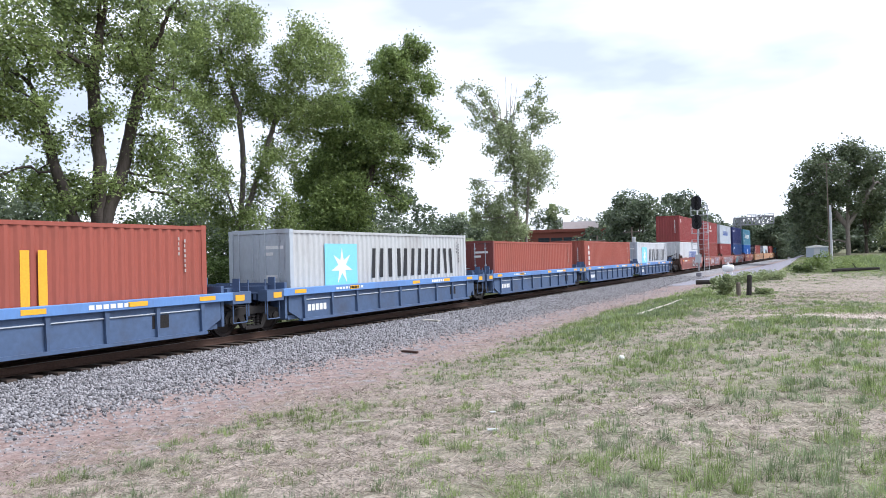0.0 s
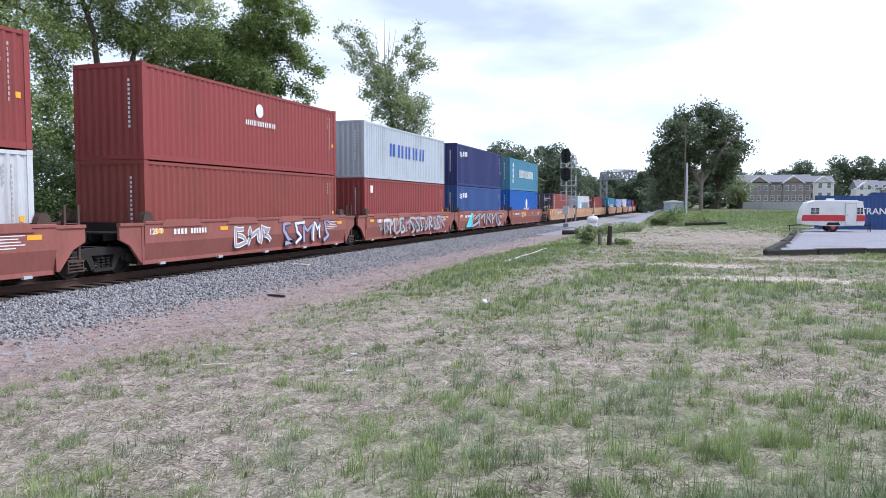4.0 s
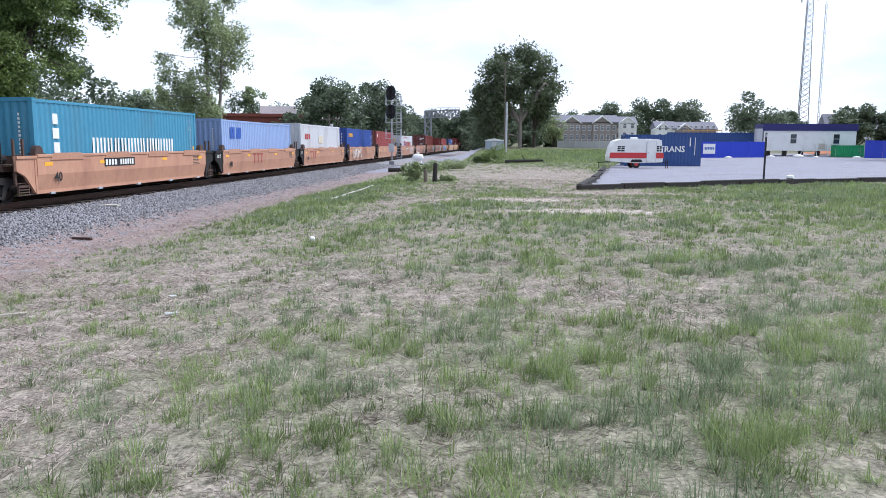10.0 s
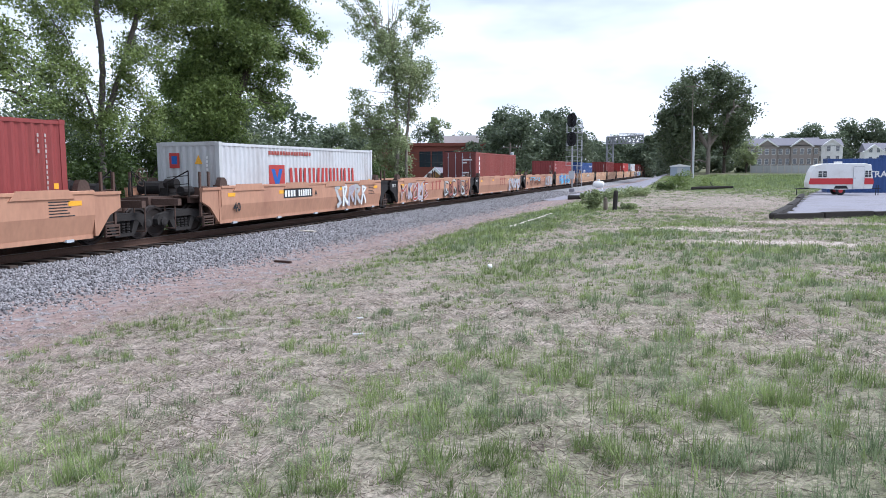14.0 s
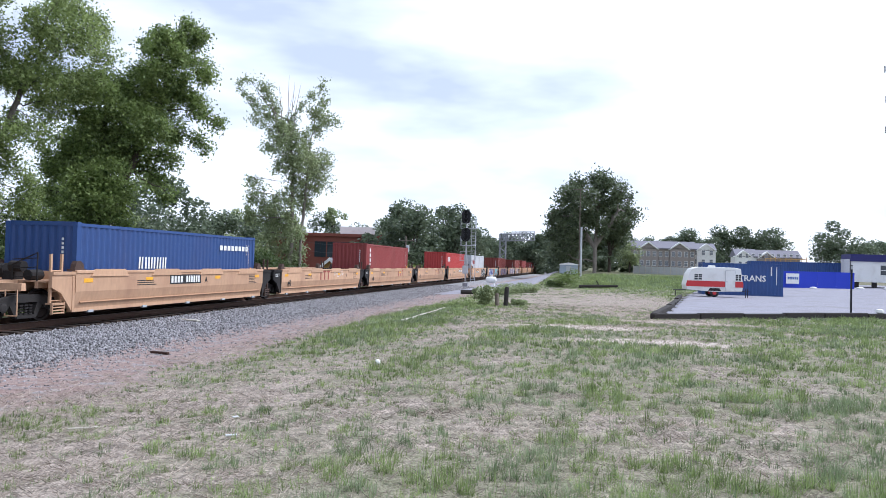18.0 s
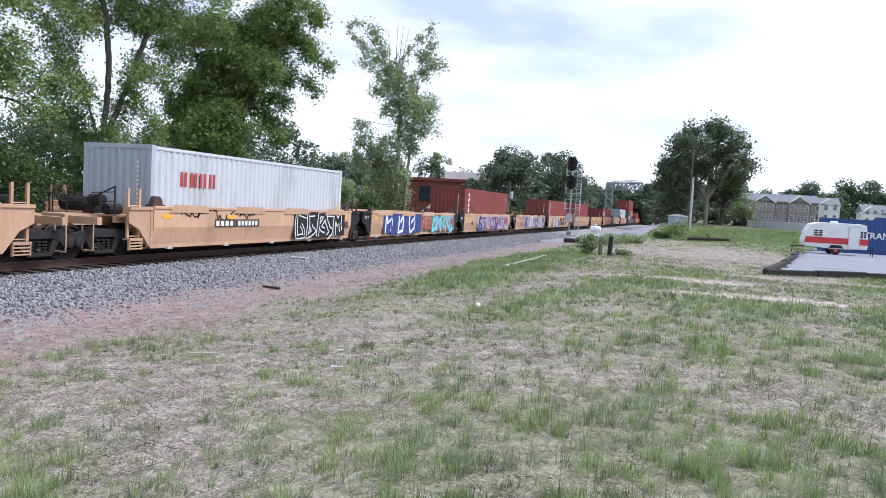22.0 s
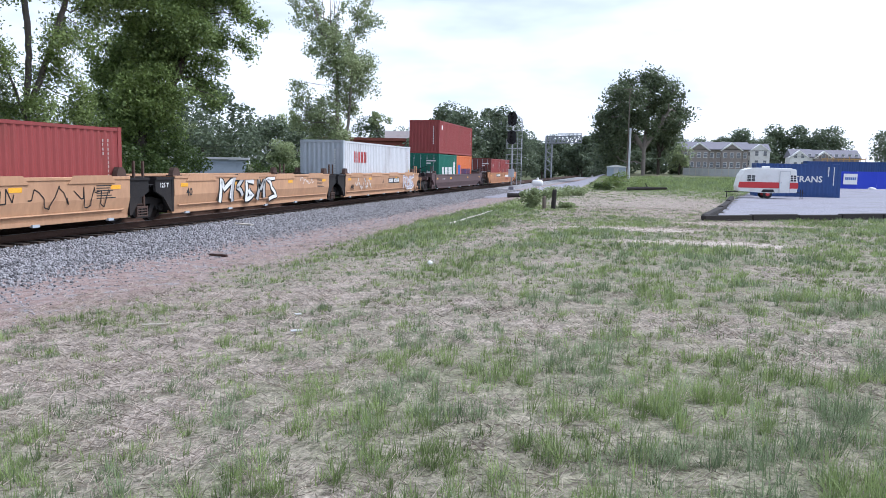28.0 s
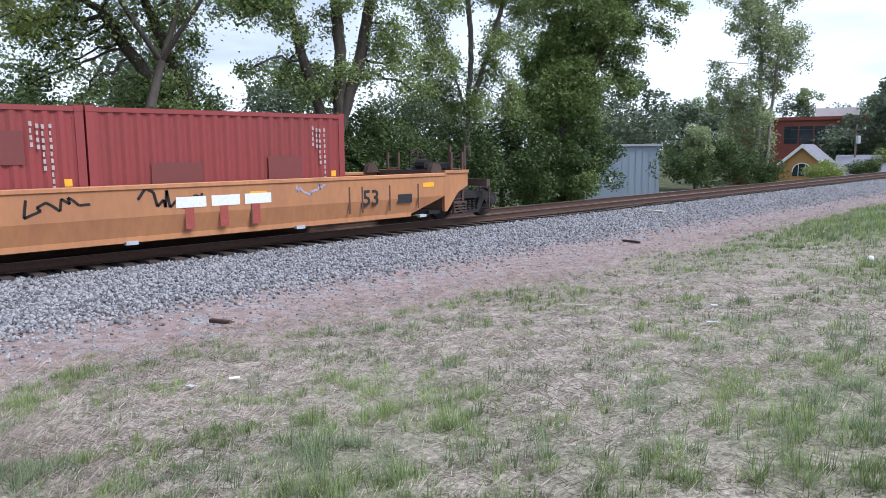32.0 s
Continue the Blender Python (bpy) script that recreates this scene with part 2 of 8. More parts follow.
def finish(name, bm, material=None, smooth=False, bevel=0.0):
    if bevel:
        bmesh.ops.bevel(bm, geom=list(bm.edges), offset=bevel, segments=1, affect="EDGES", profile=0.5)
    bmesh.ops.recalc_face_normals(bm, faces=list(bm.faces))
    me = bpy.data.meshes.new(name)
    bm.to_mesh(me)
    bm.free()
    if smooth:
        me.shade_smooth()
    if material:
        me.materials.append(material)
    return me


def attach(name, me, parent=None, label="", at=None):
    ob = new(name, me)
    if parent:
        ob.parent = parent
    if at is not None:
        ob.matrix_basis = at
    if label:
        tagged(ob, label)
    return ob


def part(name, bm, material, parent, label="", smooth=False, bevel=0.0):
    return attach(name, finish(name, bm, material, smooth, bevel), parent, label)


def boxed(name, dims, material, parent, label="", bevel=0.0):
    bm = bmesh.new()
    box(bm, *dims)
    return part(name, bm, material, parent, label, bevel=bevel)


TEXTS = {}
def lettering(text, size):
    """The mesh of a short text in the built-in font, one unit of size high, lying in x and y."""
    if (text, size) not in TEXTS:
        cu = bpy.data.curves.new("text", "FONT")
        cu.body, cu.size, cu.extrude, cu.align_x = text, size, 0.002, "CENTER"
        cu.resolution_u = 2
        cu.offset = size * 0.018
        ob = bpy.data.objects.new("text", cu)
        scene.collection.objects.link(ob)
        bpy.context.view_layer.update()
        me = bpy.data.meshes.new_from_object(ob.evaluated_get(bpy.context.evaluated_depsgraph_get()))
        bpy.data.objects.remove(ob)
        TEXTS[text, size] = me
    return TEXTS[text, size]


def written(text, size, material, parent, x, y, z, label=""):
    """Text on a side that faces +x; its middle foot at (x, y, z), reading towards +y."""
    me = lettering(text, size).copy()
    me.materials.clear()
    me.materials.append(material)
    ob = attach("lettering", me, parent, label, pose(x, y, z, 90, 0, 90))
    return ob

# ---- ground, track bed and track ----
TRACK_X = -16.05
PROFILE = [(-3000, -4.0), (-60, -4.0), (-36, -3.6), (-28, -1.8), (-22, -0.7), (-19.0, -0.28), (-13.9, -0.27), (-10.6, -0.42), (-8.4, -0.40), (-5.0, -0.10), (-2.0, 0.16), (2.0, 0.24), (8.0, 0.22), (20, 0.25), (3000, 0.25)]


def smooth01(a):
    a = min(1.0, max(0.0, a))
    return a * a * (3 - 2 * a)


def profile_z(x):
    for (x0, z0), (x1, z1) in zip(PROFILE, PROFILE[1:]):
        if x <= x1:
            return z0 + (z1 - z0) * (x - x0) / (x1 - x0)
    return PROFILE[-1][1]


RISE = [(75, 0.0), (100, 0.22), (125, 0.8), (180, 1.35), (230, 3.0), (400, 4.0)]


def rise(y):
    if y <= RISE[0][0]:
        return 0.0
    for (y0, z0), (y1, z1) in zip(RISE, RISE[1:]):
        if y <= y1:
            return z0 + (z1 - z0) * (y - y0) / (y1 - y0)
    return RISE[-1][1]


def ground_z(x, y):
    near = profile_z(x)
    if x > -10.6:
        k = smooth01((y - 14) / 22)
        flat = -0.42 + 0.46 * smooth01((x + 10.6) / 7)
        near = near * (1 - k) + flat * k
        near += rise(y) * smooth01((x + 11) / 6)
        near += 0.55 * smooth01((x - 6) / 16) * smooth01((34 - y) / 16)
        near += 0.03 * noise.noise((x * 0.35, y * 0.35, 0)) * (1 if x > -8 else 0.4)
    return near


def lushness(x, y):
    """How green and tall the grass stands: bare straw strips near the dirt, a lush band across the field."""
    n1 = noise.noise((x * 0.42, y * 0.42, 3.0))
    n2 = noise.noise((x * 1.6, y * 1.6, 7.0))
    n3 = noise.noise((x * 0.13, y * 0.13, 11.0))
    v = 0.64 + 0.60 * n1 + 0.55 * n2 + 0.25 * n3
    v -= 1.15 * math.exp(-((x - 1.5) / 5) ** 2 - ((y - 43) / 17) ** 2)
    v += 0.5 * smooth01((y - 66) / 8) + 0.85 * math.exp(-((x + 6.3) / 1.9) ** 2) * smooth01((y - 14) / 8)
    band = x + 6.2 - 0.27 * (y - 6)
    v -= 0.36 * math.exp(-(band / 1.5) ** 2) * (1 if y < 18 else math.exp(-((y - 18) / 6) ** 2))
    lush = x - (-3.2 + 0.24 * (y - 14))
    v += 0.75 * math.exp(-(lush / 0.9) ** 2) * math.exp(-((y - 20) / 8) ** 2)
    for cx, cy, rx, ry in ((0.2, 23.6, 2.1, 1.2), (1.7, 18.9, 1.9, 0.7), (3.2, 27.5, 2.0, 0.8)):
        v -= 1.3 * math.exp(-((x - cx) / rx) ** 2 - ((y - cy) / ry) ** 2)
    v += 0.52 * smooth01((x + 4.5) / 5) * (0.55 + 0.45 * smooth01((y - 8) / 5))
    if x < -8.0:
        v -= (-8.0 - x) * 0.9
    return v


def steps(stops):
    out = []
    for a, b, d in stops:
        n = max(1, round((b - a) / d))
        out += [a + (b - a) * i / n for i in range(n)]
    return out + [stops[-1][1]]


def ground_sheet():
    xs = steps([(-3000, -300, 900), (-300, -60, 60), (-60, -22, 6), (-22, -14, 0.8), (-14, -8, 0.3), (-8, 14, 0.3), (14, 40, 1.3), (40, 100, 8), (100, 400, 60), (400, 3000, 650)])
    ys = steps([(-3000, -200, 700), (-200, -20, 20), (-20, 0, 1.0), (0, 30, 0.3), (30, 60, 0.8), (60, 120, 1.6), (120, 400, 28), (400, 4000, 600)])
    verts = [(x, y, ground_z(x, y)) for y in ys for x in xs]
    nx = len(xs)
    faces = [(j * nx + i, j * nx + i + 1, (j + 1) * nx + i + 1, (j + 1) * nx + i) for j in range(len(ys) - 1) for i in range(nx - 1)]
    me = bpy.data.meshes.new("ground")
    me.from_pydata(verts, [], faces)
    me.shade_smooth()
    lush = me.attributes.new("lush", "FLOAT", "POINT")
    lush.data.foreach_set("value", [min(1.0, max(0.0, lushness(x, y))) if -12 < x < 40 and -5 < y < 130 else 0.7 for x, y, z in verts])
    return me


def ground_material():
    m = bpy.data.materials.new("dry_grass_and_soil")
    m.use_nodes = True
    n, l = m.node_tree.nodes, m.node_tree.links
    b = n["Principled BSDF"]
    b.inputs["Roughness"].default_value = 0.95
    b.inputs["Specular IOR Level"].default_value = 0.15
    co = n.new("ShaderNodeTexCoord")
    def noise_node(scale, detail=6, rough=0.6):
        t = n.new("ShaderNodeTexNoise")
        t.inputs["Scale"].default_value, t.inputs["Detail"].default_value, t.inputs["Roughness"].default_value = scale, detail, rough
        l.new(co.outputs["Object"], t.inputs["Vector"])
        return t.outputs["Fac"]
    def span(v, lo, hi, to0=0.0, to1=1.0):
        r = n.new("ShaderNodeMapRange")
        r.inputs["From Min"].default_value, r.inputs["From Max"].default_value = lo, hi
        r.inputs["To Min"].default_value, r.inputs["To Max"].default_value = to0, to1
        l.new(v, r.inputs["Value"])
        return r.outputs["Result"]
    def mix(f, a, bb):
        x = n.new("ShaderNodeMix")
        x.data_type = "RGBA"
        l.new(f, x.inputs["Factor"])
        for v, s in ((a, "A"), (bb, "B")):
            if isinstance(v, tuple):
                x.inputs[s].default_value = (*v, 1)
            else:
                l.new(v, x.inputs[s])
        return x.outputs["Result"]
    def calc(op, a, bb=0.0):
        x = n.new("ShaderNodeMath")
        x.operation = op
        for i, v in enumerate((a, bb)):
            if isinstance(v, (int, float)):
                x.inputs[i].default_value = v
            else:
                l.new(v, x.inputs[i])
        return x.outputs["Value"]
    sep = n.new("ShaderNodeSeparateXYZ")
    l.new(co.outputs["Object"], sep.inputs["Vector"])
    x, y = sep.outputs["X"], sep.outputs["Y"]
    straw = mix(span(calc("ADD", calc("MULTIPLY", noise_node(6.0, 8, 0.75), 0.55), calc("MULTIPLY", noise_node(34.0, 3), 0.45)), 0.40, 0.60), (0.10, 0.084, 0.07), (0.51, 0.435, 0.37))
    green = mix(span(calc("ADD", calc("MULTIPLY", noise_node(12.0, 8, 0.75), 0.5), calc("MULTIPLY", noise_node(70.0, 3), 0.5)), 0.42, 0.58), (0.085, 0.10, 0.05), (0.23, 0.245, 0.135))
    at = n.new("ShaderNodeAttribute")
    at.attribute_name = "lush"
    ragged = calc("ADD", at.outputs["Fac"], calc("MULTIPLY", calc("SUBTRACT", noise_node(3.2, 8, 0.75), 0.5), 1.3))
    grass = mix(span(ragged, 0.35, 1.1, 0.0, 0.68), straw, green)
    far_field = mix(span(noise_node(0.12, 4), 0.4, 0.6), (0.11, 0.13, 0.06), (0.18, 0.165, 0.11))
    for cx, cy, rx, ry in ((0.2, 23.6, 2.2, 1.2), (1.7, 18.9, 2.2, 0.7), (3.4, 27.6, 2.4, 0.9)):
        ex = calc("POWER", calc("ABSOLUTE", calc("DIVIDE", calc("SUBTRACT", x, cx), rx)), 2.0)
        ey = calc("POWER", calc("ABSOLUTE", calc("DIVIDE", calc("SUBTRACT", y, cy), ry)), 2.0)
        rag = calc("ADD", calc("ADD", ex, ey), calc("MULTIPLY", calc("SUBTRACT", noise_node(3.2, 8, 0.78), 0.5), 6.0))
        grass = mix(span(rag, 0.3, 1.3, 0.85, 0.0), grass, (0.56, 0.49, 0.425))
    grass = mix(span(y, 95, 125), grass, far_field)
    dirt = mix(span(noise_node(5.0), 0.35, 0.65), (0.20, 0.14, 0.122), (0.35, 0.27, 0.248))
    pebble = n.new("ShaderNodeTexVoronoi")
    pebble.inputs["Scale"].default_value = 17.0
    l.new(co.outputs["Object"], pebble.inputs["Vector"])
    grey = n.new("ShaderNodeHueSaturation")
    grey.inputs["Saturation"].default_value = 0.10
    grey.inputs["Value"].default_value = 0.46
    l.new(pebble.outputs["Color"], grey.inputs["Color"])
    gravel = mix(span(noise_node(1.5), 0.3, 0.7), grey.outputs["Color"], (0.18, 0.18, 0.195))
    wob = calc("MULTIPLY", calc("SUBTRACT", noise_node(0.8, 5), 0.5), 3.0)
    xw = calc("ADD", x, wob)
    dirt_mix = mix(span(noise_node(2.4), 0.50, 0.68), dirt, gravel)
    base = mix(span(xw, -8.9, -7.2), dirt_mix, grass)
    base = mix(span(xw, -12.4, -11.0), gravel, base)
    # cinders and undergrowth beyond the track
    base = mix(span(x, -22.5, -20.0), mix(span(noise_node(0.6), 0.4, 0.6), (0.05, 0.065, 0.025), (0.10, 0.10, 0.05)), base)
    l.new(base, b.inputs["Base Color"])
    bp = n.new("ShaderNodeBump")
    bp.inputs["Strength"].default_value, bp.inputs["Distance"].default_value = 0.6, 0.05
    l.new(calc("ADD", noise_node(22.0, 4), calc("MULTIPLY", pebble.outputs["Distance"], 0.6)), bp.inputs["Height"])
    l.new(bp.outputs["Normal"], b.inputs["Normal"])
    return m


ground = new("ground", ground_sheet())
ground.data.materials.append(ground_material())
tagged(ground, "patchy dry grass, bare soil and gravel ground beside the track", "ground", kind="structure")


def rail_profile():
    return [(-0.075, -0.18), (0.075, -0.18), (0.07, -0.165), (0.012, -0.145), (0.012, -0.045), (0.036, -0.035), (0.036, -0.006), (0.028, 0.0), (-0.028, 0.0), (-0.036, -0.006), (-0.036, -0.035), (-0.012, -0.045), (-0.012, -0.145), (-0.07, -0.165)]


track = tagged(new("railway_track"), "single railway track with rusty rails on dark ties", "railway track", kind="structure")
track.matrix_basis = pose(TRACK_X, 0, 0)
for side in (-0.7525, 0.7525):
    bm = bmesh.new()
    prism(bm, [(x + side, z) for x, z in rail_profile()], -900, 2500, "y")
    part("rail", bm, M_RAIL, track)
    boxed("rail_head", (side - 0.03, side + 0.03, -900, 2500, -0.001, 0.003), M_SHINE, track, "worn bright running surface")

# ---- freight containers ----
MESHES = {}
SPEED = 20.1
MOVERS = []


def cached(key, build):
    if key not in MESHES:
        MESHES[key] = build()
    return MESHES[key]


def corrugated(length, height, material, pitch=0.278, depth=0.036):
    """A pressed steel side, its outer face at x = 0, running along y."""
    def build():
        n = round(length / pitch)
        p = length / n
        line = [(0.0, -length / 2)]
        for i in range(n):
            y = -length / 2 + i * p
            line += [(0.0, y + p * 0.26), (-depth, y + p * 0.50), (-depth, y + p * 0.76), (0.0, y + p)]
        verts = [(x, y, z) for z in (0, height) for x, y in line]
        k = len(line)
        me = bpy.data.meshes.new("side_panel")
        me.from_pydata(verts, [], [(i, i + 1, k + i + 1, k + i) for i in range(k - 1)])
        me.materials.append(material)
        return me
    return cached(("side", length, height, material.name, pitch), build)


def frame_post(w, d, h, material):
    def build():
        bm = bmesh.new()
        box(bm, -w / 2, w / 2, -d / 2, d / 2, 0.11, h - 0.11)
        for z in (0, h - 0.118):
            box(bm, -w / 2 - 0.006, w / 2 + 0.006, -d / 2 - 0.006, d / 2 + 0.006, z, z + 0.118)
        return finish("corner_post", bm, material)
    return cached(("post", w, d, h, material.name), build)


def glyph_row(parent, name, y0, y1, z0, z1, count, material, x, seed=1, bold=0.26):
    """A row of plain paired bars the size of painted letters."""
    rnd = random.Random(seed)
    step = (y1 - y0) / count
    for i in range(count):
        bm = bmesh.new()
        a = y0 + i * step
        w = step * rnd.choice((0.66, 0.72, 0.78))
        t = w * (bold + 0.08)
        lean = w * rnd.choice((0.0, 0.0, 0.0, 0.05, -0.05))
        for k in (0, w - t):
            prism(bm, [(a + k + lean, z0), (a + k + t + lean, z0), (a + k + t - lean, z1), (a + k - lean, z1)], x, x + 0.004, "x")
        part(name, bm, material, parent)


def bar_row(parent, name, y0, y1, z0, z1, count, material, x, gap=0.3):
    """Plain bars where small writing stands."""
    step = (y1 - y0) / count
    bm = bmesh.new()
    for i in range(count):
        box(bm, x, x + 0.004, y0 + i * step, y0 + (i + 1 - gap) * step, z0, z1)
    tagged(part(name, bm, material, parent), kind="stuff")


def star(parent, y, z, r, material, x, points=7):
    bm = bmesh.new()
    out = []
    for k in range(points * 2):
        a = math.pi / 2 + k * math.pi / points
        q = r if k % 2 == 0 else r * 0.36
        out.append((y + q * math.cos(a), z + q * math.sin(a)))
    prism(bm, out, x, x + 0.004, "x")
    return part("emblem", bm, material, parent, "white many-pointed star")


def container(label, material, length=12.19, height=2.9, doors=False, marks=None, end_material=None, group="containers on the train"):
    """A shipping container; its origin in the middle of its floor, the end that faces -y with doors or plain."""
    e = tagged(new("shipping_container"), label, "container", group=group)
    em = end_material or material
    L, H, W = length, height, 2.438
    pl = L - 0.30
    for s in (1, -1):
        attach("side_panel", corrugated(pl, H - 0.26, material), e, at=pose(s * (W / 2 - 0.012), 0, 0.14) @ pose(0, 0, 0, 0, 0, 0 if s > 0 else 180))
        for y in (-1, 1):
            attach("corner_post", frame_post(0.15, 0.16, H, em if y < 0 else material), e, at=pose(s * (W / 2 - 0.075), y * (L / 2 - 0.08), 0))
        bm = bmesh.new()
        box(bm, s * (W / 2 - 0.06) - 0.055, s * (W / 2 - 0.06) + 0.055, -pl / 2 - 0.01, pl / 2 + 0.01, 0.0, 0.15)
        part("bottom_rail", bm, material, e)
        bm = bmesh.new()
        box(bm, s * (W / 2 - 0.04) - 0.037, s * (W / 2 - 0.04) + 0.037, -pl / 2 - 0.01, pl / 2 + 0.01, H - 0.12, H - 0.03)
        part("top_rail", bm, material, e)
    roof = bmesh.new()
    box(roof, -W / 2 + 0.06, W / 2 - 0.06, -L / 2 + 0.12, L / 2 - 0.12, H - 0.07, H - 0.035)
    for i in range(int(L / 0.6)):
        y = -L / 2 + 0.3 + i * 0.6
        box(roof, -W / 2 + 0.15, W / 2 - 0.15, y, y + 0.3, H - 0.035, H - 0.018)
    part("roof_panel", roof, material, e)
    for y, plain in ((-1, not doors), (1, True)):
        for z in (0.0, H - 0.12):
            boxed("end_beam", (-W / 2 + 0.15, W / 2 - 0.15, y * (L / 2 - 0.06) - 0.05, y * (L / 2 - 0.06) + 0.05, z, z + 0.13), em if y < 0 else material, e)
        if plain:
            attach("end_panel", corrugated(W - 0.3, H - 0.24, em if y < 0 else material), e, at=pose(0, y * (L / 2 - 0.02), 0.12, 0, 0, 90 * y))
    if doors:
        for s in (-1, 1):
            bm = bmesh.new()
            x0, x1 = (0.006, W / 2 - 0.16) if s > 0 else (-W / 2 + 0.16, -0.006)
            box(bm, x0, x1, -L / 2 + 0.04, -L / 2 + 0.09, 0.14, H - 0.13)
            for k in range(4):
                z = 0.28 + k * (H - 0.5) / 4
                box(bm, x0 + 0.08, x1 - 0.08, -L / 2 + 0.025, -L / 2 + 0.04, z, z + (H - 0.5) / 4 - 0.12)
            d = part("door", bm, em, e)
            for x in (x0 + 0.25, x1 - 0.25):
                rod = bmesh.new()
                tube(rod, (x, -L / 2 - 0.005, 0.08), (x, -L / 2 - 0.005, H - 0.08), 0.02, sides=6)
                for z in (0.35, 1.2, H - 0.4):
                    box(rod, x - 0.05, x + 0.05, -L / 2 - 0.005, -L / 2 + 0.03, z, z + 0.06)
                box(rod, x - 0.02, x + 0.22, -L / 2 - 0.03, -L / 2 - 0.012, 1.05, 1.09)
                part("lock_rod", rod, M_SILVER, d, "galvanised lock rod and handle")
    # code marks down the ends and near the far end of the side
    x = W / 2 - 0.004
    if not doors:
        bm = bmesh.new()
        for k in range(11):
            box(bm, W / 2 - 0.52, W / 2 - 0.45, -L / 2 + 0.014, -L / 2 + 0.019, H - 0.55 - k * 0.13, H - 0.47 - k * 0.13)
        part("code_column", bm, M_INKWHITE, e)
    if doors:
        for k in range(4):
            boxed("code_mark", (0.2, 0.2 + (0.75, 0.35, 0.5, 0.45)[k], -L / 2 + 0.018, -L / 2 + 0.024, H - 0.6 - k * 0.2 - (0.5 if k > 1 else 0), H - 0.5 - k * 0.2 - (0.5 if k > 1 else 0)), M_INKWHITE, e)
    if marks:
        marks(e, x, L, H)
    return e


def stencil_column(e, x, y, top, count, material):
    bm = bmesh.new()
    for k in range(count):
        box(bm, x, x + 0.004, y, y + (0.05, 0.035, 0.045)[k % 3], top - k * 0.125 - 0.08, top - k * 0.125)
    tagged(part("code_column", bm, material, e), kind="stuff")


def code_marks(material=None, rows=2):
    def put(e, x, L, H):
        for k in range(rows):
            stencil_column(e, x, L / 2 - 0.95 + 0.2 * k, H - 0.32 - 0.05 * k, (4, 7, 11)[k % 3], material or M_CODE)
    return put


def vertical_code(e, x, L, H, count, material, y, size=0.2, top=0.35):
    for k in range(count):
        z = H - top - k * size * 1.35
        boxed("letter_shape", (x, x + 0.004, y - size * (0.5 if k % 2 else 0.42), y + size * (0.5 if k % 3 else 0.4), z - size, z), material, e)


def ends_code(e, x, L, H):
    stencil_column(e, x, L / 2 - 0.62, H - 0.36, 11, M_CODE)
    stencil_column(e, x, L / 2 - 0.84, H - 0.36, 4, M_CODE)
    boxed("code_plate", (x, x + 0.004, L / 2 - 0.42, L / 2 - 0.28, H * 0.42, H * 0.42 + 0.14), M_YELLOW, e)


def name_side(y0, y1, z0, z1, count, material, seed=1, extra=None, bold=0.26):
    def put(e, x, L, H):
        glyph_row(e, "letter_shape", -L / 2 + y0, -L / 2 + y1, z0, z1, count, material, x, seed, bold)
        ends_code(e, x, L, H)
        if extra:
            extra(e, x, L, H)
    return put


def maersk_marks(e, x, L, H):
    boxed("colour_panel", (x, x + 0.003, -L / 2 + 1.75, -L / 2 + 3.6, 0.62, 2.15), M_SKYBLUE, e, "sky blue square panel")
    star(e, -L / 2 + 2.7, 1.4, 0.62, M_INKWHITE, x + 0.0035)
    glyph_row(e, "letter_shape", -L / 2 + 4.55, -L / 2 + 11.2, 0.95, 2.0, 6, M_INK, x, 3, 0.2)
    code_marks(M_INK, 2)(e, x, L, H)


def triton_marks(e, x, L, H):
    vertical_code(e, x, L, H, 6, M_INKWHITE, -L / 2 + 0.95, 0.26, 0.32)
    ends_code(e, x, L, H)


def plain_marks(e, x, L, H):
    ends_code(e, x, L, H)
    boxed("code_plate", (x, x + 0.004, -L / 2 + 0.7, -L / 2 + 1.0, H - 0.7, H - 0.35), M_INKWHITE, e)


def round_logo(y, z, r, material):
    def put(e, x, L, H):
        bm = bmesh.new()
        turned(bm, [(r, x), (r, x + 0.004)], 20, "x", (0, -L / 2 + y, z))
        part("emblem", bm, material, e)
    return put


def shadow_patches(*spots):
    def put(e, x, L, H):
        for y0, y1, z0, z1 in spots:
            boxed("paint_patch", (x, x + 0.003, -L / 2 + y0, -L / 2 + y1, z0, z1), M_BROWN, e, "darker overpainted patch")
        ends_code(e, x, L, H)
    return put


def both(*puts):
    def put(e, x, L, H):
        for p in puts:
            p(e, x, L, H)
    return put


# ---- railcars ----
def upper_plate(half, top, material):
    bm = bmesh.new()
    box(bm, 1.41, 1.50, -half, half, top - 0.62, top - 0.088)
    return finish("upper_plate", bm, material)


def top_chord(half, top, material):
    bm = bmesh.new()
    box(bm, 1.34, 1.53, -half, half, top - 0.09, top)
    return finish("top_chord", bm, material, bevel=0.012)


def lower_plate(half, top, low, cut, material, low_in=0.12, thick=0.09):
    """The plate below, leaning in; cut: the slope of its lower corners."""
    bm = bmesh.new()
    x, mid = 1.50, top - 0.62
    prof = [(x, mid), (x - low_in, low), (x - low_in - thick, low), (x - thick, mid)]
    lo = [[bm.verts.new((px, s * (half - (cut if pz == low else 0.0)), pz)) for px, pz in prof] for s in (-1, 1)]
    for i in range(4):
        j = (i + 1) % 4
        bm.faces.new((lo[0][i], lo[0][j], lo[1][j], lo[1][i]))
    bm.faces.new(lo[0][::-1])
    bm.faces.new(lo[1])
    return finish("lower_plate", bm, material)


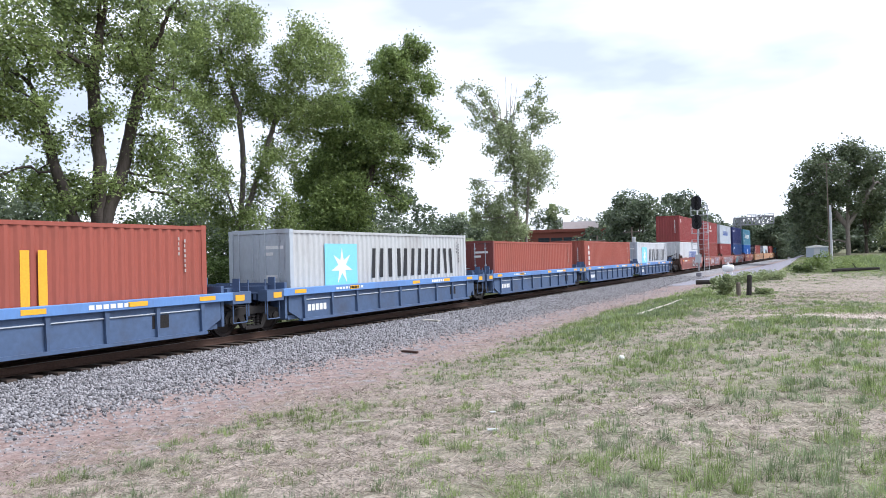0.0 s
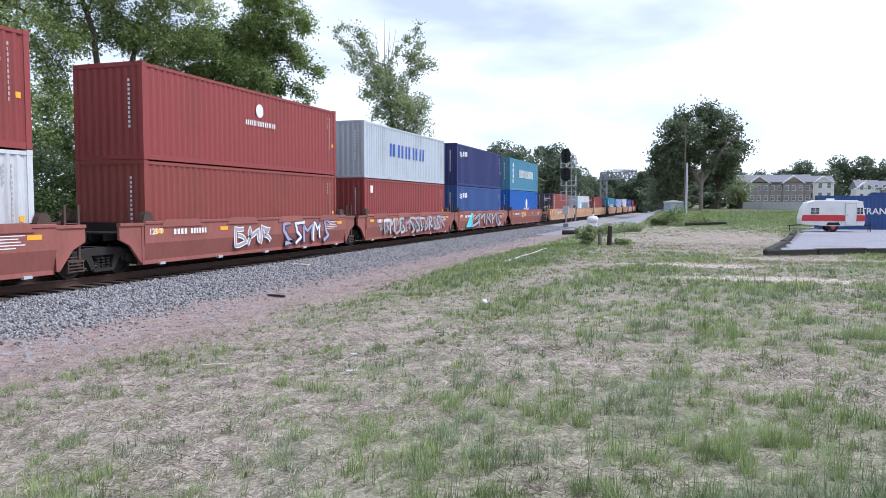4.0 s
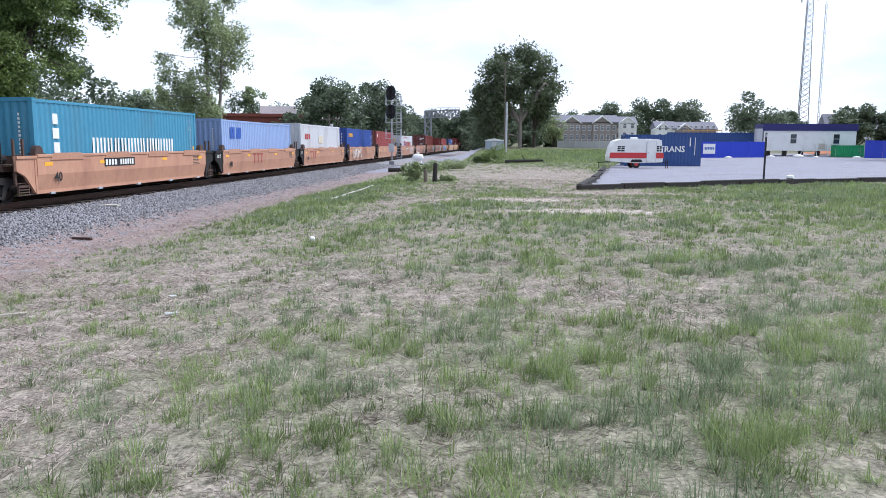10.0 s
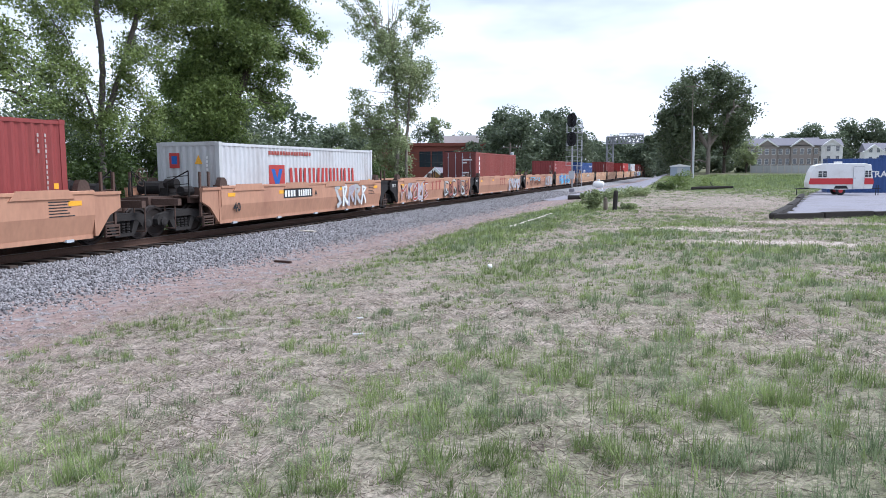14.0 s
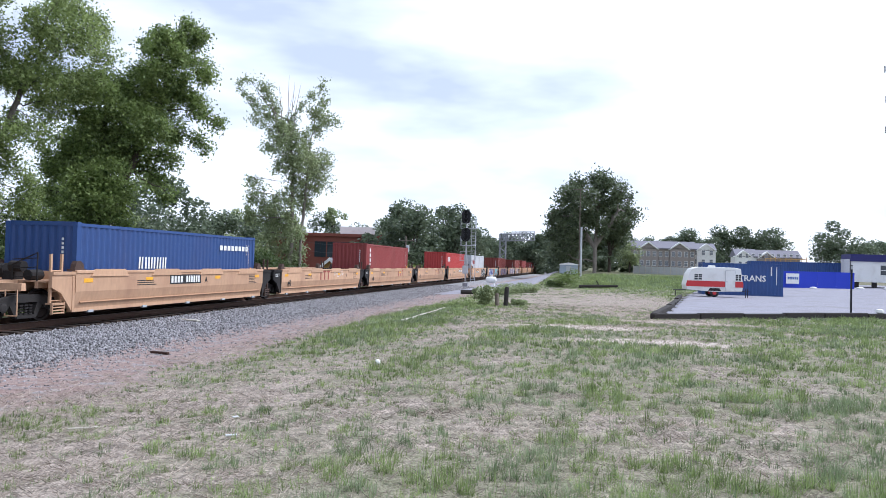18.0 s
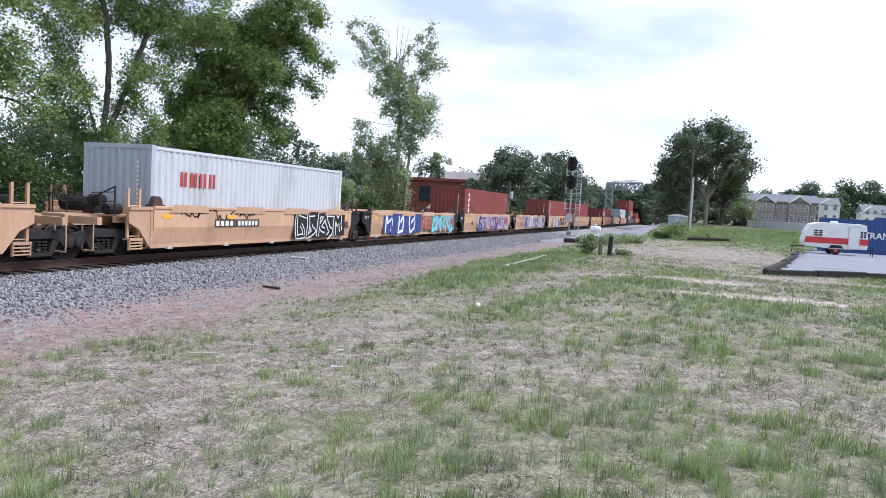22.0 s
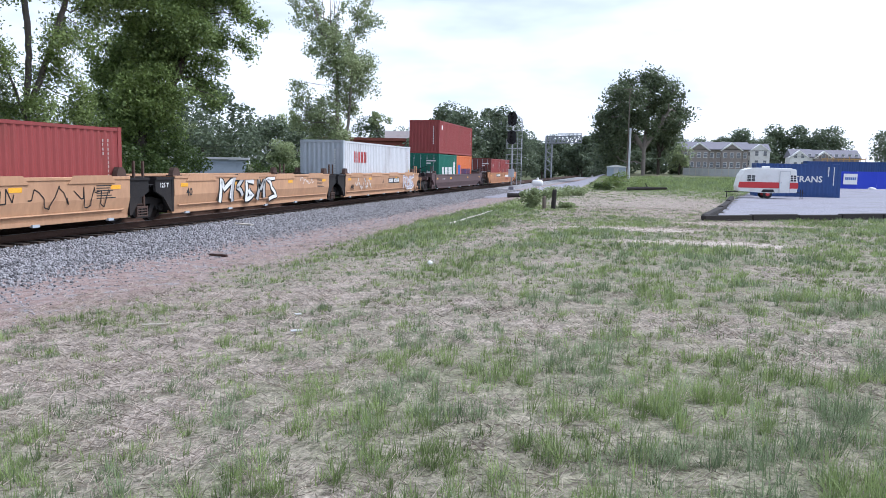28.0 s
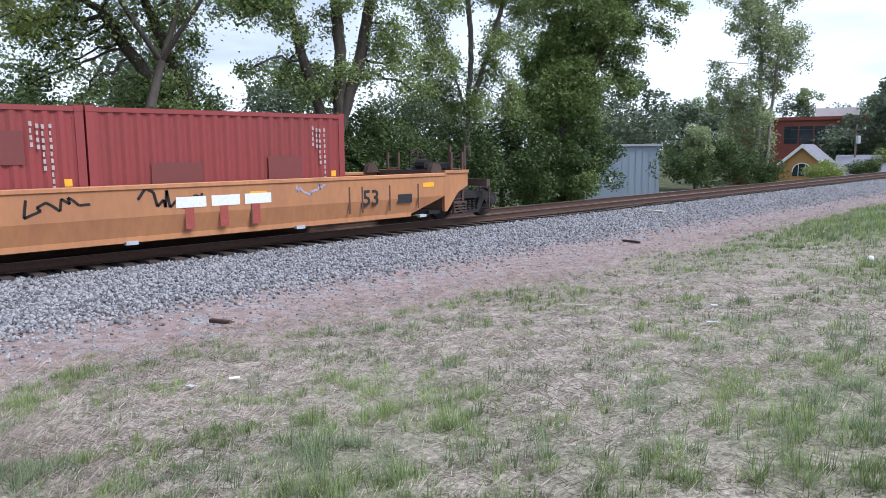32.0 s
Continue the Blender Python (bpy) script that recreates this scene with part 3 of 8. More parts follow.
def bottom_chord(half, low, cut, material, low_in=0.12):
    bm = bmesh.new()
    box(bm, 1.5 - low_in - 0.16, 1.5 - low_in + 0.02, -half + cut, half - cut, low - 0.06, low + 0.05)
    return finish("bottom_chord", bm, material)


def truck(parent, y):
    me = cached("truck_frame", lambda: truck_mesh())
    for s in (1, -1):
        f = attach("side_frame", me, parent, at=pose(s * 1.0, y, 0) @ pose(0, 0, 0, 0, 0, 0 if s > 0 else 180))
    attach("bolster", cached("bolster", bolster_mesh), parent, at=pose(0, y, 0))
    for dy in (-0.89, 0.89):
        w = attach("wheelset", cached("axle", axle_mesh), parent, at=pose(0, y + dy, 0.46))
        for s in (1, -1):
            attach("wheel", cached("wheel", wheel_mesh), w, at=pose(s * 0.75, 0, 0) @ pose(0, 0, 0, 0, 0, 0 if s > 0 else 180))


def truck_mesh():
    bm = bmesh.new()
    prism(bm, [(-1.15, 0.55), (-1.05, 0.68), (-0.5, 0.78), (0.5, 0.78), (1.05, 0.68), (1.15, 0.55), (1.12, 0.38), (0.72, 0.38), (0.62, 0.52), (0.42, 0.58), (-0.42, 0.58), (-0.62, 0.52), (-0.72, 0.38), (-1.12, 0.38)], -0.06, 0.10, "x")
    prism(bm, [(-0.62, 0.52), (-0.42, 0.58), (-0.30, 0.30), (-0.30, 0.18), (-0.42, 0.20)], -0.05, 0.09, "x")
    prism(bm, [(0.62, 0.52), (0.42, 0.20), (0.30, 0.18), (0.30, 0.30), (0.42, 0.58)], -0.05, 0.09, "x")
    box(bm, -0.07, 0.11, -0.36, 0.36, 0.15, 0.24)
    for y in (-0.18, 0.0, 0.18):
        for k in range(4):
            turned(bm, [(0.075, 0.25 + k * 0.075), (0.075, 0.29 + k * 0.075)], 8, "z", (0.03, y, 0))
    for y in (-0.89, 0.89):
        turned(bm, [(0.13, 0.09), (0.13, 0.15), (0.08, 0.17)], 10, "x", (0, y, 0.46))
    return finish("side_frame", bm, M_TRUCK)


def bolster_mesh():
    bm = bmesh.new()
    box(bm, -0.95, 0.95, -0.2, 0.2, 0.50, 0.80)
    turned(bm, [(0.36, 0.80), (0.36, 0.9)], 14, "z")
    return finish("bolster", bm, M_STEEL)


def axle_mesh():
    bm = bmesh.new()
    tube(bm, (-1.0, 0, 0), (1.0, 0, 0), 0.09, sides=10)
    return finish("wheelset", bm, M_WHEEL)


def wheel_mesh():
    bm = bmesh.new()
    turned(bm, [(0.12, -0.05), (0.40, -0.03), (0.49, -0.075), (0.49, -0.045), (0.455, -0.03), (0.452, 0.065), (0.39, 0.07), (0.36, 0.02), (0.17, 0.035), (0.14, 0.08), (0.10, 0.085)], 24, "x")
    return finish("wheel", bm, M_WHEEL)


def end_plate_mesh(material):
    bm = bmesh.new()
    prism(bm, [(0, 1.40), (0.95, 1.40), (0.95, 0.98), (0.55, 0.80), (0.12, 0.30), (0, 0.30)], 1.38, 1.46, "x")
    box(bm, 1.36, 1.50, 0.0, 0.95, 1.34, 1.42)
    box(bm, 1.40, 1.475, 0.0, 0.10, 0.30, 1.40)
    return finish("end_plate", bm, material)


def deck_mesh(material, long):
    bm = bmesh.new()
    box(bm, -1.36, 1.36, 0.0, 0.10, 0.35, 1.42)
    box(bm, -0.42, 0.42, 0.1, long, 0.86, 1.16)
    box(bm, -1.30, 1.30, 0.1, 1.0, 1.12, 1.17)
    for k in (-1.0, -0.5, 0.5, 1.0):
        box(bm, k - 0.05, k + 0.05, 0.1, 1.0, 0.95, 1.12)
    return finish("end_deck", bm, material)


def stanchions_mesh(material):
    """Ladder uprights, rungs and the step below at one end corner."""
    bm = bmesh.new()
    for y in (0.42, 0.86):
        box(bm, 1.30, 1.36, y - 0.035, y + 0.035, 0.55, 1.92)
    for z in (0.6, 0.86, 1.12, 1.45):
        tube(bm, (1.33, 0.42, z), (1.33, 0.86, z), 0.016, sides=6)
    box(bm, 1.22, 1.46, 0.38, 0.90, 0.50, 0.54)
    for k in range(4):
        box(bm, 1.38, 1.46, 0.40, 0.88, 0.24 + k * 0.08, 0.27 + k * 0.08)
    for y in (0.40, 0.88):
        box(bm, 1.38, 1.45, y - 0.015, y + 0.015, 0.22, 0.55)
    return finish("ladder", bm, material)


def pedestal_mesh(material):
    bm = bmesh.new()
    prism(bm, [(-0.22, 0.0), (0.22, 0.0), (0.16, 0.20), (0.05, 0.27), (-0.10, 0.27), (-0.16, 0.18)], 1.25, 1.42, "x")
    box(bm, 1.20, 1.46, -0.26, 0.26, -0.02, 0.03)
    return finish("container_guide", bm, material)


def guide_plate_mesh(material):
    bm = bmesh.new()
    prism(bm, [(-0.95, -0.16), (0.95, -0.16), (0.75, 0.06), (-0.75, 0.06)], 1.49, 1.535, "x")
    return finish("guide_plate", bm, material)


def coupler_mesh():
    bm = bmesh.new()
    box(bm, -0.10, 0.10, 0.0, 0.75, 0.78, 0.98)
    prism(bm, [(-0.14, 0.7), (0.16, 0.7), (0.20, 0.95), (0.02, 1.05), (-0.14, 0.98)], 0.74, 1.02, "z")
    return finish("coupler", bm, M_RUSTY)


def brake_wheel_mesh():
    bm = bmesh.new()
    for k in range(16):
        a, b = k * math.tau / 16, (k + 1) * math.tau / 16
        tube(bm, (0, 0.28 * math.cos(a), 0.28 * math.sin(a)), (0, 0.28 * math.cos(b), 0.28 * math.sin(b)), 0.016, sides=5, caps=False)
    for k in range(5):
        a = k * math.tau / 5
        tube(bm, (0, 0, 0), (0, 0.28 * math.cos(a), 0.28 * math.sin(a)), 0.012, sides=5, caps=False)
    return finish("brake_wheel", bm, M_RUSTY)


def hose_mesh():
    bm = bmesh.new()
    pts = [(0.35, 0.0, 0.8), (0.38, 0.25, 0.5), (0.38, 0.55, 0.36), (0.36, 0.85, 0.42)]
    for a, b in zip(pts, pts[1:]):
        tube(bm, a, b, 0.025, sides=6)
    return finish("air_hose", bm, M_STEEL)


def blob(cy, cz, ry, rz, rnd, n=14, rough=0.3):
    out = []
    for k in range(n):
        a = k * math.tau / n
        q = 1 + rnd.uniform(-rough, rough)
        out.append((cy + ry * q * math.cos(a), cz + rz * q * math.sin(a)))
    return out


def spray(parent, y0, y1, z0, z1, colours, seed, x=1.506, count=None):
    """Spray-painted shapes: an uneven ground with rounded fat strokes over it."""
    rnd = random.Random(seed)
    count = count or max(3, round((y1 - y0) / 0.75))
    step = (y1 - y0) / count
    ground_, fill, line = colours
    if ground_:
        top, bot = [], []
        m = count * 3
        for i in range(m + 1):
            y = y0 - 0.2 + (y1 - y0 + 0.4) * i / m
            top.append((y, z1 + rnd.uniform(-0.10, 0.02)))
            bot.append((y, z0 + rnd.uniform(-0.02, 0.12)))
        bm = bmesh.new()
        prism(bm, bot + top[::-1], x, x + 0.002, "x")
        part("spray_paint", bm, ground_, parent)
    hz = z1 - z0
    for i in range(count):
        a = y0 + (i + 0.04) * step
        lean = rnd.uniform(-0.12, 0.12) * step
        cell = [(a + step * rnd.uniform(0.02, 0.2), z0 + hz * 0.06), (a + step * rnd.uniform(0.0, 0.25) + lean, z1 - hz * rnd.uniform(0.05, 0.2)),
                (a + step * rnd.uniform(0.75, 1.05) + lean, z1 - hz * rnd.uniform(0.08, 0.25)), (a + step * rnd.uniform(0.25, 0.5), z0 + hz * rnd.uniform(0.42, 0.6)),
                (a + step * rnd.uniform(0.75, 1.0), z0 + hz * rnd.uniform(0.08, 0.3)), (a + step * 0.2, z0 + hz * rnd.uniform(0.0, 0.12))]
        order = rnd.choice(([0, 1, 2, 3, 4], [2, 1, 3, 4, 5], [1, 0, 4, 2, 3], [0, 1, 3, 2, 4], [2, 1, 0, 4, 3]))
        curve = []
        pts = [cell[k] for k in order]
        for p, q in zip(pts, pts[1:]):
            bow = rnd.uniform(-0.12, 0.12) * step
            curve += [(p[0] + (q[0] - p[0]) * t / 4 + bow * math.sin(math.pi * t / 4), p[1] + (q[1] - p[1]) * t / 4 + bow * 0.6 * math.sin(math.pi * t / 4)) for t in range(4)]
        curve.append(pts[-1])
        wide = min(step, hz) * rnd.uniform(0.24, 0.34)
        for lay, (mat, w) in enumerate(((line, wide), (fill[i % len(fill)], wide * 0.55))):
            stroke(parent, curve, w, x + 0.003 + lay * 0.002 + 0.0002 * (i % 2), mat)


def stroke(parent, curve, width, x, material):
    """One fat spray line with rounded, uneven edges."""
    left, right = [], []
    for k, (y, z) in enumerate(curve):
        (ya, za), (yb, zb) = curve[max(0, k - 1)], curve[min(len(curve) - 1, k + 1)]
        d = math.hypot(yb - ya, zb - za) or 1.0
        ny, nz = -(zb - za) / d * width / 2, (yb - ya) / d * width / 2
        left.append((x, y + ny, z + nz))
        right.append((x, y - ny, z - nz))
    bm = bmesh.new()
    lv, rv = [bm.verts.new(p) for p in left], [bm.verts.new(p) for p in right]
    for k in range(len(curve) - 1):
        bm.faces.new((rv[k], rv[k + 1], lv[k + 1], lv[k]))
    part("spray_paint", bm, material, parent)


def tag(parent, y0, y1, z0, z1, material, seed, x=1.506, width=0.028):
    """A thin looping spray line."""
    rnd = random.Random(seed)
    bm = bmesh.new()
    n = int((y1 - y0) / 0.09)
    prev = None
    for i in range(n + 1):
        y = y0 + (y1 - y0) * i / n + rnd.uniform(-0.10, 0.10)
        z = rnd.uniform(z0, z1)
        if prev:
            d = Vector((0, y - prev[0], z - prev[1]))
            p = Vector((0, -d.z, d.y)).normalized() * width / 2
            a, b = Vector((x, *prev)), Vector((x, y, z))
            v = [bm.verts.new(q) for q in (a - p, a + p, b + p, b - p)]
            bm.faces.new(v)
        prev = (y, z)
    return part("spray_tag", bm, material, parent)


def number_panel(car, y, z, wide=1.75, high=0.26, panel=M_INK, ink=M_INKWHITE, x=1.504):
    boxed("number_panel", (x, x + 0.003, y, y + wide, z, z + high), panel, car)
    bar_row(car, "reporting_mark", y + 0.08, y + wide * 0.42, z + 0.05, z + high - 0.05, 4, ink, x + 0.0035, 0.35)
    bar_row(car, "reporting_mark", y + wide * 0.5, y + wide - 0.06, z + 0.05, z + high - 0.05, 6, ink, x + 0.0035, 0.35)


def small_print(car, y, z, rows=4, wide=0.8, ink=M_INK):
    rnd = random.Random(int(y * 10))
    bm = bmesh.new()
    for k in range(rows):
        box(bm, 1.504, 1.507, y, y + wide * rnd.uniform(0.6, 1), z - k * 0.07, z - k * 0.07 + 0.025)
    part("stencil_lines", bm, ink, car)


def brake_gear_meshes():
    """The separate pieces of the brake gear on an outer end deck, by name."""
    out = []

    def piece(name, draw, material=M_STEEL):
        bm = bmesh.new()
        draw(bm)
        out.append((name, finish(name, bm, material)))

    def guard(bm):
        for x in (-1.1, -0.3):
            tube(bm, (x, 0.9, 1.15), (x, 0.9, 1.95 if x < -1 else 1.6), 0.022, sides=5)
        tube(bm, (-1.1, 0.9, 1.95), (-0.3, 0.9, 1.6), 0.02, sides=5)
        for z in (1.3, 1.55, 1.8):
            tube(bm, (-1.1, 0.9, z), (-0.3, 0.9, z - 0.05), 0.014, sides=5)

    def rail(bm):
        for x in (0.55, 1.05):
            tube(bm, (x, 0.9, 1.15), (x, 0.9, 1.95 if x > 1 else 1.6), 0.022, sides=5)
        tube(bm, (0.55, 0.9, 1.6), (1.05, 0.9, 1.95), 0.02, sides=5)

    def hoop(bm):
        for k in range(5):
            p, q = math.pi * k / 5, math.pi * (k + 1) / 5
            tube(bm, (1.25, 0.55 + 0.28 * math.cos(p), 1.5 + 0.3 * math.sin(p)), (1.25, 0.55 + 0.28 * math.cos(q), 1.5 + 0.3 * math.sin(q)), 0.02, sides=5, caps=False)
        for y in (0.27, 0.83):
            tube(bm, (1.25, y, 1.15), (1.25, y, 1.5), 0.02, sides=5)

    piece("brake_cylinder", lambda bm: tube(bm, (-0.75, 0.35, 1.32), (-0.75, 0.85, 1.32), 0.15, sides=10))
    piece("air_reservoir", lambda bm: tube(bm, (0.15, 0.55, 1.42), (1.0, 0.55, 1.42), 0.21, sides=12))
    piece("small_reservoir", lambda bm: tube(bm, (-0.55, 0.75, 1.55), (-0.15, 0.75, 1.55), 0.16, sides=10))
    piece("valve_box", lambda bm: box(bm, -0.2, 0.2, 0.35, 0.7, 1.17, 1.42))
    piece("brake_pipe", lambda bm: tube(bm, (-1.2, 0.2, 1.05), (1.2, 0.2, 1.05), 0.03, sides=6))
    piece("guard_rail", guard)
    piece("hand_rail", rail)
    piece("grab_hoop", hoop)
    return out


def end_sill_mesh(material):
    bm = bmesh.new()
    box(bm, -1.38, 1.38, 0.0, 0.16, 0.92, 1.12)
    for x in (-1.3, 1.3):
        tube(bm, (x, 0.2, 0.25), (x, 0.2, 0.95), 0.02, sides=5)
        tube(bm, (x, 0.2, 0.25), (x * 0.72, 0.2, 0.25), 0.02, sides=5)
        tube(bm, (x * 0.72, 0.2, 0.25), (x * 0.72, 0.2, 0.95), 0.02, sides=5)
    return finish("end_sill", bm, material)


def well_car(label, material, half, pitch_half, ends=(False, False), steel=M_STEEL, top=1.46, low=0.30, plates=True, flaps=4, trucks=(True, False), cut=0.0, plate_material=None, end_material=None):
    """One well unit. half: half the length of its side walls; ends: whether -y and +y are outer ends with a coupler; trucks: which joints' truck it carries."""
    c = tagged(new("well_car"), label, "railcar", group="railcars of the train")
    for s in (1, -1):
        turn = pose(0, 0, 0, 0, 0, 0 if s > 0 else 180)
        key = (half, top, low, cut, material.name)
        attach("upper_plate", cached(("up", *key), lambda: upper_plate(half, top, material)), c, at=turn)
        attach("top_chord", cached(("top", *key), lambda: top_chord(half, top, material)), c, at=turn)
        attach("lower_plate", cached(("low", *key), lambda: lower_plate(half, top, low, cut, material)), c, at=turn)
        attach("bottom_chord", cached(("bot", *key), lambda: bottom_chord(half, low, cut, material)), c, at=turn)
    bm = bmesh.new()
    for k in range(7):
        y = -half + 0.3 + k * (2 * half - 0.6) / 6
        box(bm, -1.38, 1.38, y - 0.22, y + 0.22, low - 0.05, low + 0.04)
    for a, b in ((-1, 1), (1, -1)):
        for k in range(3):
            y0, y1 = -half + 0.3 + k * (2 * half - 0.6) / 3, -half + 0.3 + (k + 1) * (2 * half - 0.6) / 3
            p = (Vector((a * 1.3, y0, low)), Vector((b * 1.3, y1, low)))
            d = (p[1] - p[0]).normalized()
            tube(bm, p[0], p[1], 0.06, sides=4)
    part("floor_frame", bm, steel, c)
    for s, outer in ((-1, ends[0]), (1, ends[1])):
        turn = pose(0, 0, 0, 0, 0, 0 if s > 0 else 180)
        long = pitch_half - half + (1.0 if outer else 0.0)
        dm = (end_material or material) if outer else steel
        attach("end_deck", cached(("deck", round(long, 2), dm.name), lambda: deck_mesh(dm, long)), c, at=pose(0, s * half, 0) @ turn)
        pm = plate_material or (material if outer else steel)
        for side in (1, -1):
            attach("end_plate", cached(("plate", pm.name), lambda: end_plate_mesh(pm)), c, at=pose(0, s * half, 0) @ turn @ Matrix.Diagonal((side, 1, 1, 1)))
            lm = dm if outer else M_RUSTY
            if outer or s > 0:
                attach("ladder", cached(("ladder", lm.name), lambda: stanchions_mesh(lm)), c, at=pose(0, s * half, 0) @ turn @ Matrix.Diagonal((side, 1, 1, 1)))
        attach("air_hose", cached("hose", hose_mesh), c, at=pose(0, s * (half + 0.8), 0) @ turn)
        if outer:
            for piece_name, me in cached("gear", brake_gear_meshes):
                attach(piece_name, me, c, at=pose(0, s * (half + 0.2), 0) @ turn)
            attach("end_sill", cached(("sill", dm.name), lambda: end_sill_mesh(dm)), c, at=pose(0, s * (half + 1.85), 0) @ turn)
            attach("coupler", cached("coupler", coupler_mesh), c, at=pose(0, s * (pitch_half + 0.75), 0) @ turn)
            attach("brake_wheel", cached("bw", brake_wheel_mesh), c, at=pose(-0.7, s * (half + 1.05), 1.75))
            truck(c, s * (half + 1.45))
    for s, on in ((-1, trucks[0]), (1, trucks[1])):
        if on:
            truck(c, s * pitch_half)
    for y in (-half + 0.25, half - 0.25):
        for side in (1, -1):
            attach("container_guide", cached(("guide", M_RUSTY.name), lambda: pedestal_mesh(M_RUSTY)), c, at=pose(0, y, top) @ Matrix.Diagonal((side, 1, 1, 1)))
    for k in range(flaps):
        y = -half + 1.6 + k * (2 * half - 3.2) / max(1, flaps - 1)
        attach("guide_plate", cached(("flap", material.name), lambda: guide_plate_mesh(material)), c, at=pose(0, y, top - 0.02))
    # lower brackets and reflectors
    for k in range(5):
        y = -half + 0.8 + k * (2 * half - 1.6) / 4
        boxed("jacking_pad", (1.36, 1.45, y - 0.12, y + 0.12, low - 0.10, low - 0.03), M_SILVER, c)
    for y in (-half + 0.35, -half * 0.45, half * 0.3, half - 0.85):
        boxed("reflector", (1.503, 1.507, y, y + 0.42, top - 0.36, top - 0.24), M_YELLOW, c, "yellow reflective strip")
    return c


def red_blocks(car, y, z, size=0.42, material=M_INKRED, x=1.503):
    """The faded red three-part mark painted on the side, as plain blocks."""
    for k in range(3):
        a = y + k * size * 1.25
        boxed("faded_mark", (x, x + 0.003, a, a + size * 0.95, z + size * 0.86, z + size * 1.05), material, car)
        boxed("faded_mark", (x, x + 0.003, a + size * 0.30, a + size * 0.62, z, z + size * 0.855), material, car)


def end_box_mesh():
    bm = bmesh.new()
    box(bm, 1.15, 1.485, 0.0, 0.72, 0.92, 1.24)
    box(bm, 1.20, 1.44, 0.30, 0.34, 1.24, 1.60)
    box(bm, 0.2, 1.3, 0.35, 0.39, 1.36, 1.40)
    box(bm, 0.3, 1.2, 0.1, 0.5, 1.18, 1.34)
    tube(bm, (1.40, 0.70, 0.55), (1.40, 0.70, 1.55), 0.02, sides=6)
    tube(bm, (1.40, 0.10, 0.40), (1.40, 0.62, 0.40), 0.018, sides=6)
    for y in (0.10, 0.62):
        tube(bm, (1.40, y, 0.40), (1.40, y, 0.95), 0.018, sides=6)
    return finish("end_box", bm, M_CARBLUE)


def ribbed_car(label, ends=(False, False), trucks=(True, False)):
    """A blue trough car with outside ribs and a light sill."""
    c = tagged(new("ribbed_container_car"), label, "railcar", group="railcars of the train")
    half = 6.75
    for s in (1, -1):
        bm = bmesh.new()
        prism(bm, [(-half + 0.9, 0.28), (half - 0.9, 0.28), (half - 0.35, 0.55), (half - 0.35, 1.02), (-half + 0.35, 1.02), (-half + 0.35, 0.55)], s * 1.33, s * 1.38, "x")
        part("side_web", bm, M_CARBLUE, c)
        bm = bmesh.new()
        box(bm, min(s * 1.30, s * 1.50), max(s * 1.30, s * 1.50), -half, half, 1.02, 1.24)
        part("top_sill", bm, M_SILL, c, "light blue worn top sill", bevel=0.012)
        bm = bmesh.new()
        box(bm, min(s * 1.30, s * 1.47), max(s * 1.30, s * 1.47), -half + 0.9, half - 0.9, 0.22, 0.30)
        part("bottom_sill", bm, M_CARBLUE, c)
        for k in range(9):
            y = -half + 1.05 + k * (2 * half - 2.1) / 8
            bm = bmesh.new()
            prism(bm, [(y - 0.03, 0.29), (y + 0.03, 0.29), (y + 0.06, 1.03), (y - 0.06, 1.03)], s * 1.379, s * 1.46, "x")
            part("rib", bm, M_CARBLUE, c)
        bm = bmesh.new()
        tube(bm, (s * 1.40, -half + 1.1, 0.86), (s * 1.40, half - 1.1, 0.86), 0.018, sides=6)
        part("brake_pipe", bm, M_SILVER, c)
        for y in (-half + 0.5, -half * 0.5, half * 0.12, half * 0.5, half - 1.2):
            boxed("reflector", (min(s * 1.503, s * 1.506), max(s * 1.503, s * 1.506), y, y + 0.55, 1.08, 1.19), M_YELLOW, c, "yellow reflective strip")
    bar_row(c, "reporting_mark", -half + 1.25, -half + 2.25, 0.50, 0.70, 5, M_INKWHITE, 1.384, 0.25)
    bar_row(c, "stencil_line", -half + 2.6, -half + 4.2, 1.10, 1.17, 9, M_INKWHITE, 1.502, 0.25)
    bar_row(c, "stencil_line", half - 4.4, half - 3.3, 1.08, 1.18, 6, M_INKWHITE, 1.502, 0.25)
    boxed("inspection_panel", (1.382, 1.386, half - 2.6, half - 2.1, 0.5, 0.82), M_STEEL, c)
    bm = bmesh.new()
    box(bm, -1.3, 1.3, -half + 0.4, half - 0.4, 0.30, 0.42)
    part("floor_plate", bm, M_CARBLUE, c)
    for s, outer in ((-1, ends[0]), (1, ends[1])):
        turn = pose(0, 0, 0, 0, 0, 0 if s > 0 else 180)
        long = (7.6 if not outer else 8.2) - 6.45
        attach("end_deck", cached(("deck", long, "blue"), lambda: deck_mesh(M_CARBLUE, long)), c, at=pose(0, s * 6.45, 0) @ turn)
        for side in (1, -1):
            attach("end_box", cached(("endbox", "b"), end_box_mesh), c, "blue end step box with rods", at=pose(0, s * 6.75, 0) @ turn @ Matrix.Diagonal((side, 1, 1, 1)))
            boxed("reflector", (min(side * 1.49, side * 1.494), max(side * 1.49, side * 1.494), min(s * 6.85, s * 7.2), max(s * 6.85, s * 7.2), 1.0, 1.16), M_YELLOW, c, "yellow reflective strip")
        attach("air_hose", cached("hose", hose_mesh), c, at=pose(0, s * 7.1, 0) @ turn)
        if outer:
            attach("coupler", cached("coupler", coupler_mesh), c, at=pose(0, s * 8.2, 0) @ turn)
            truck(c, s * 7.6)
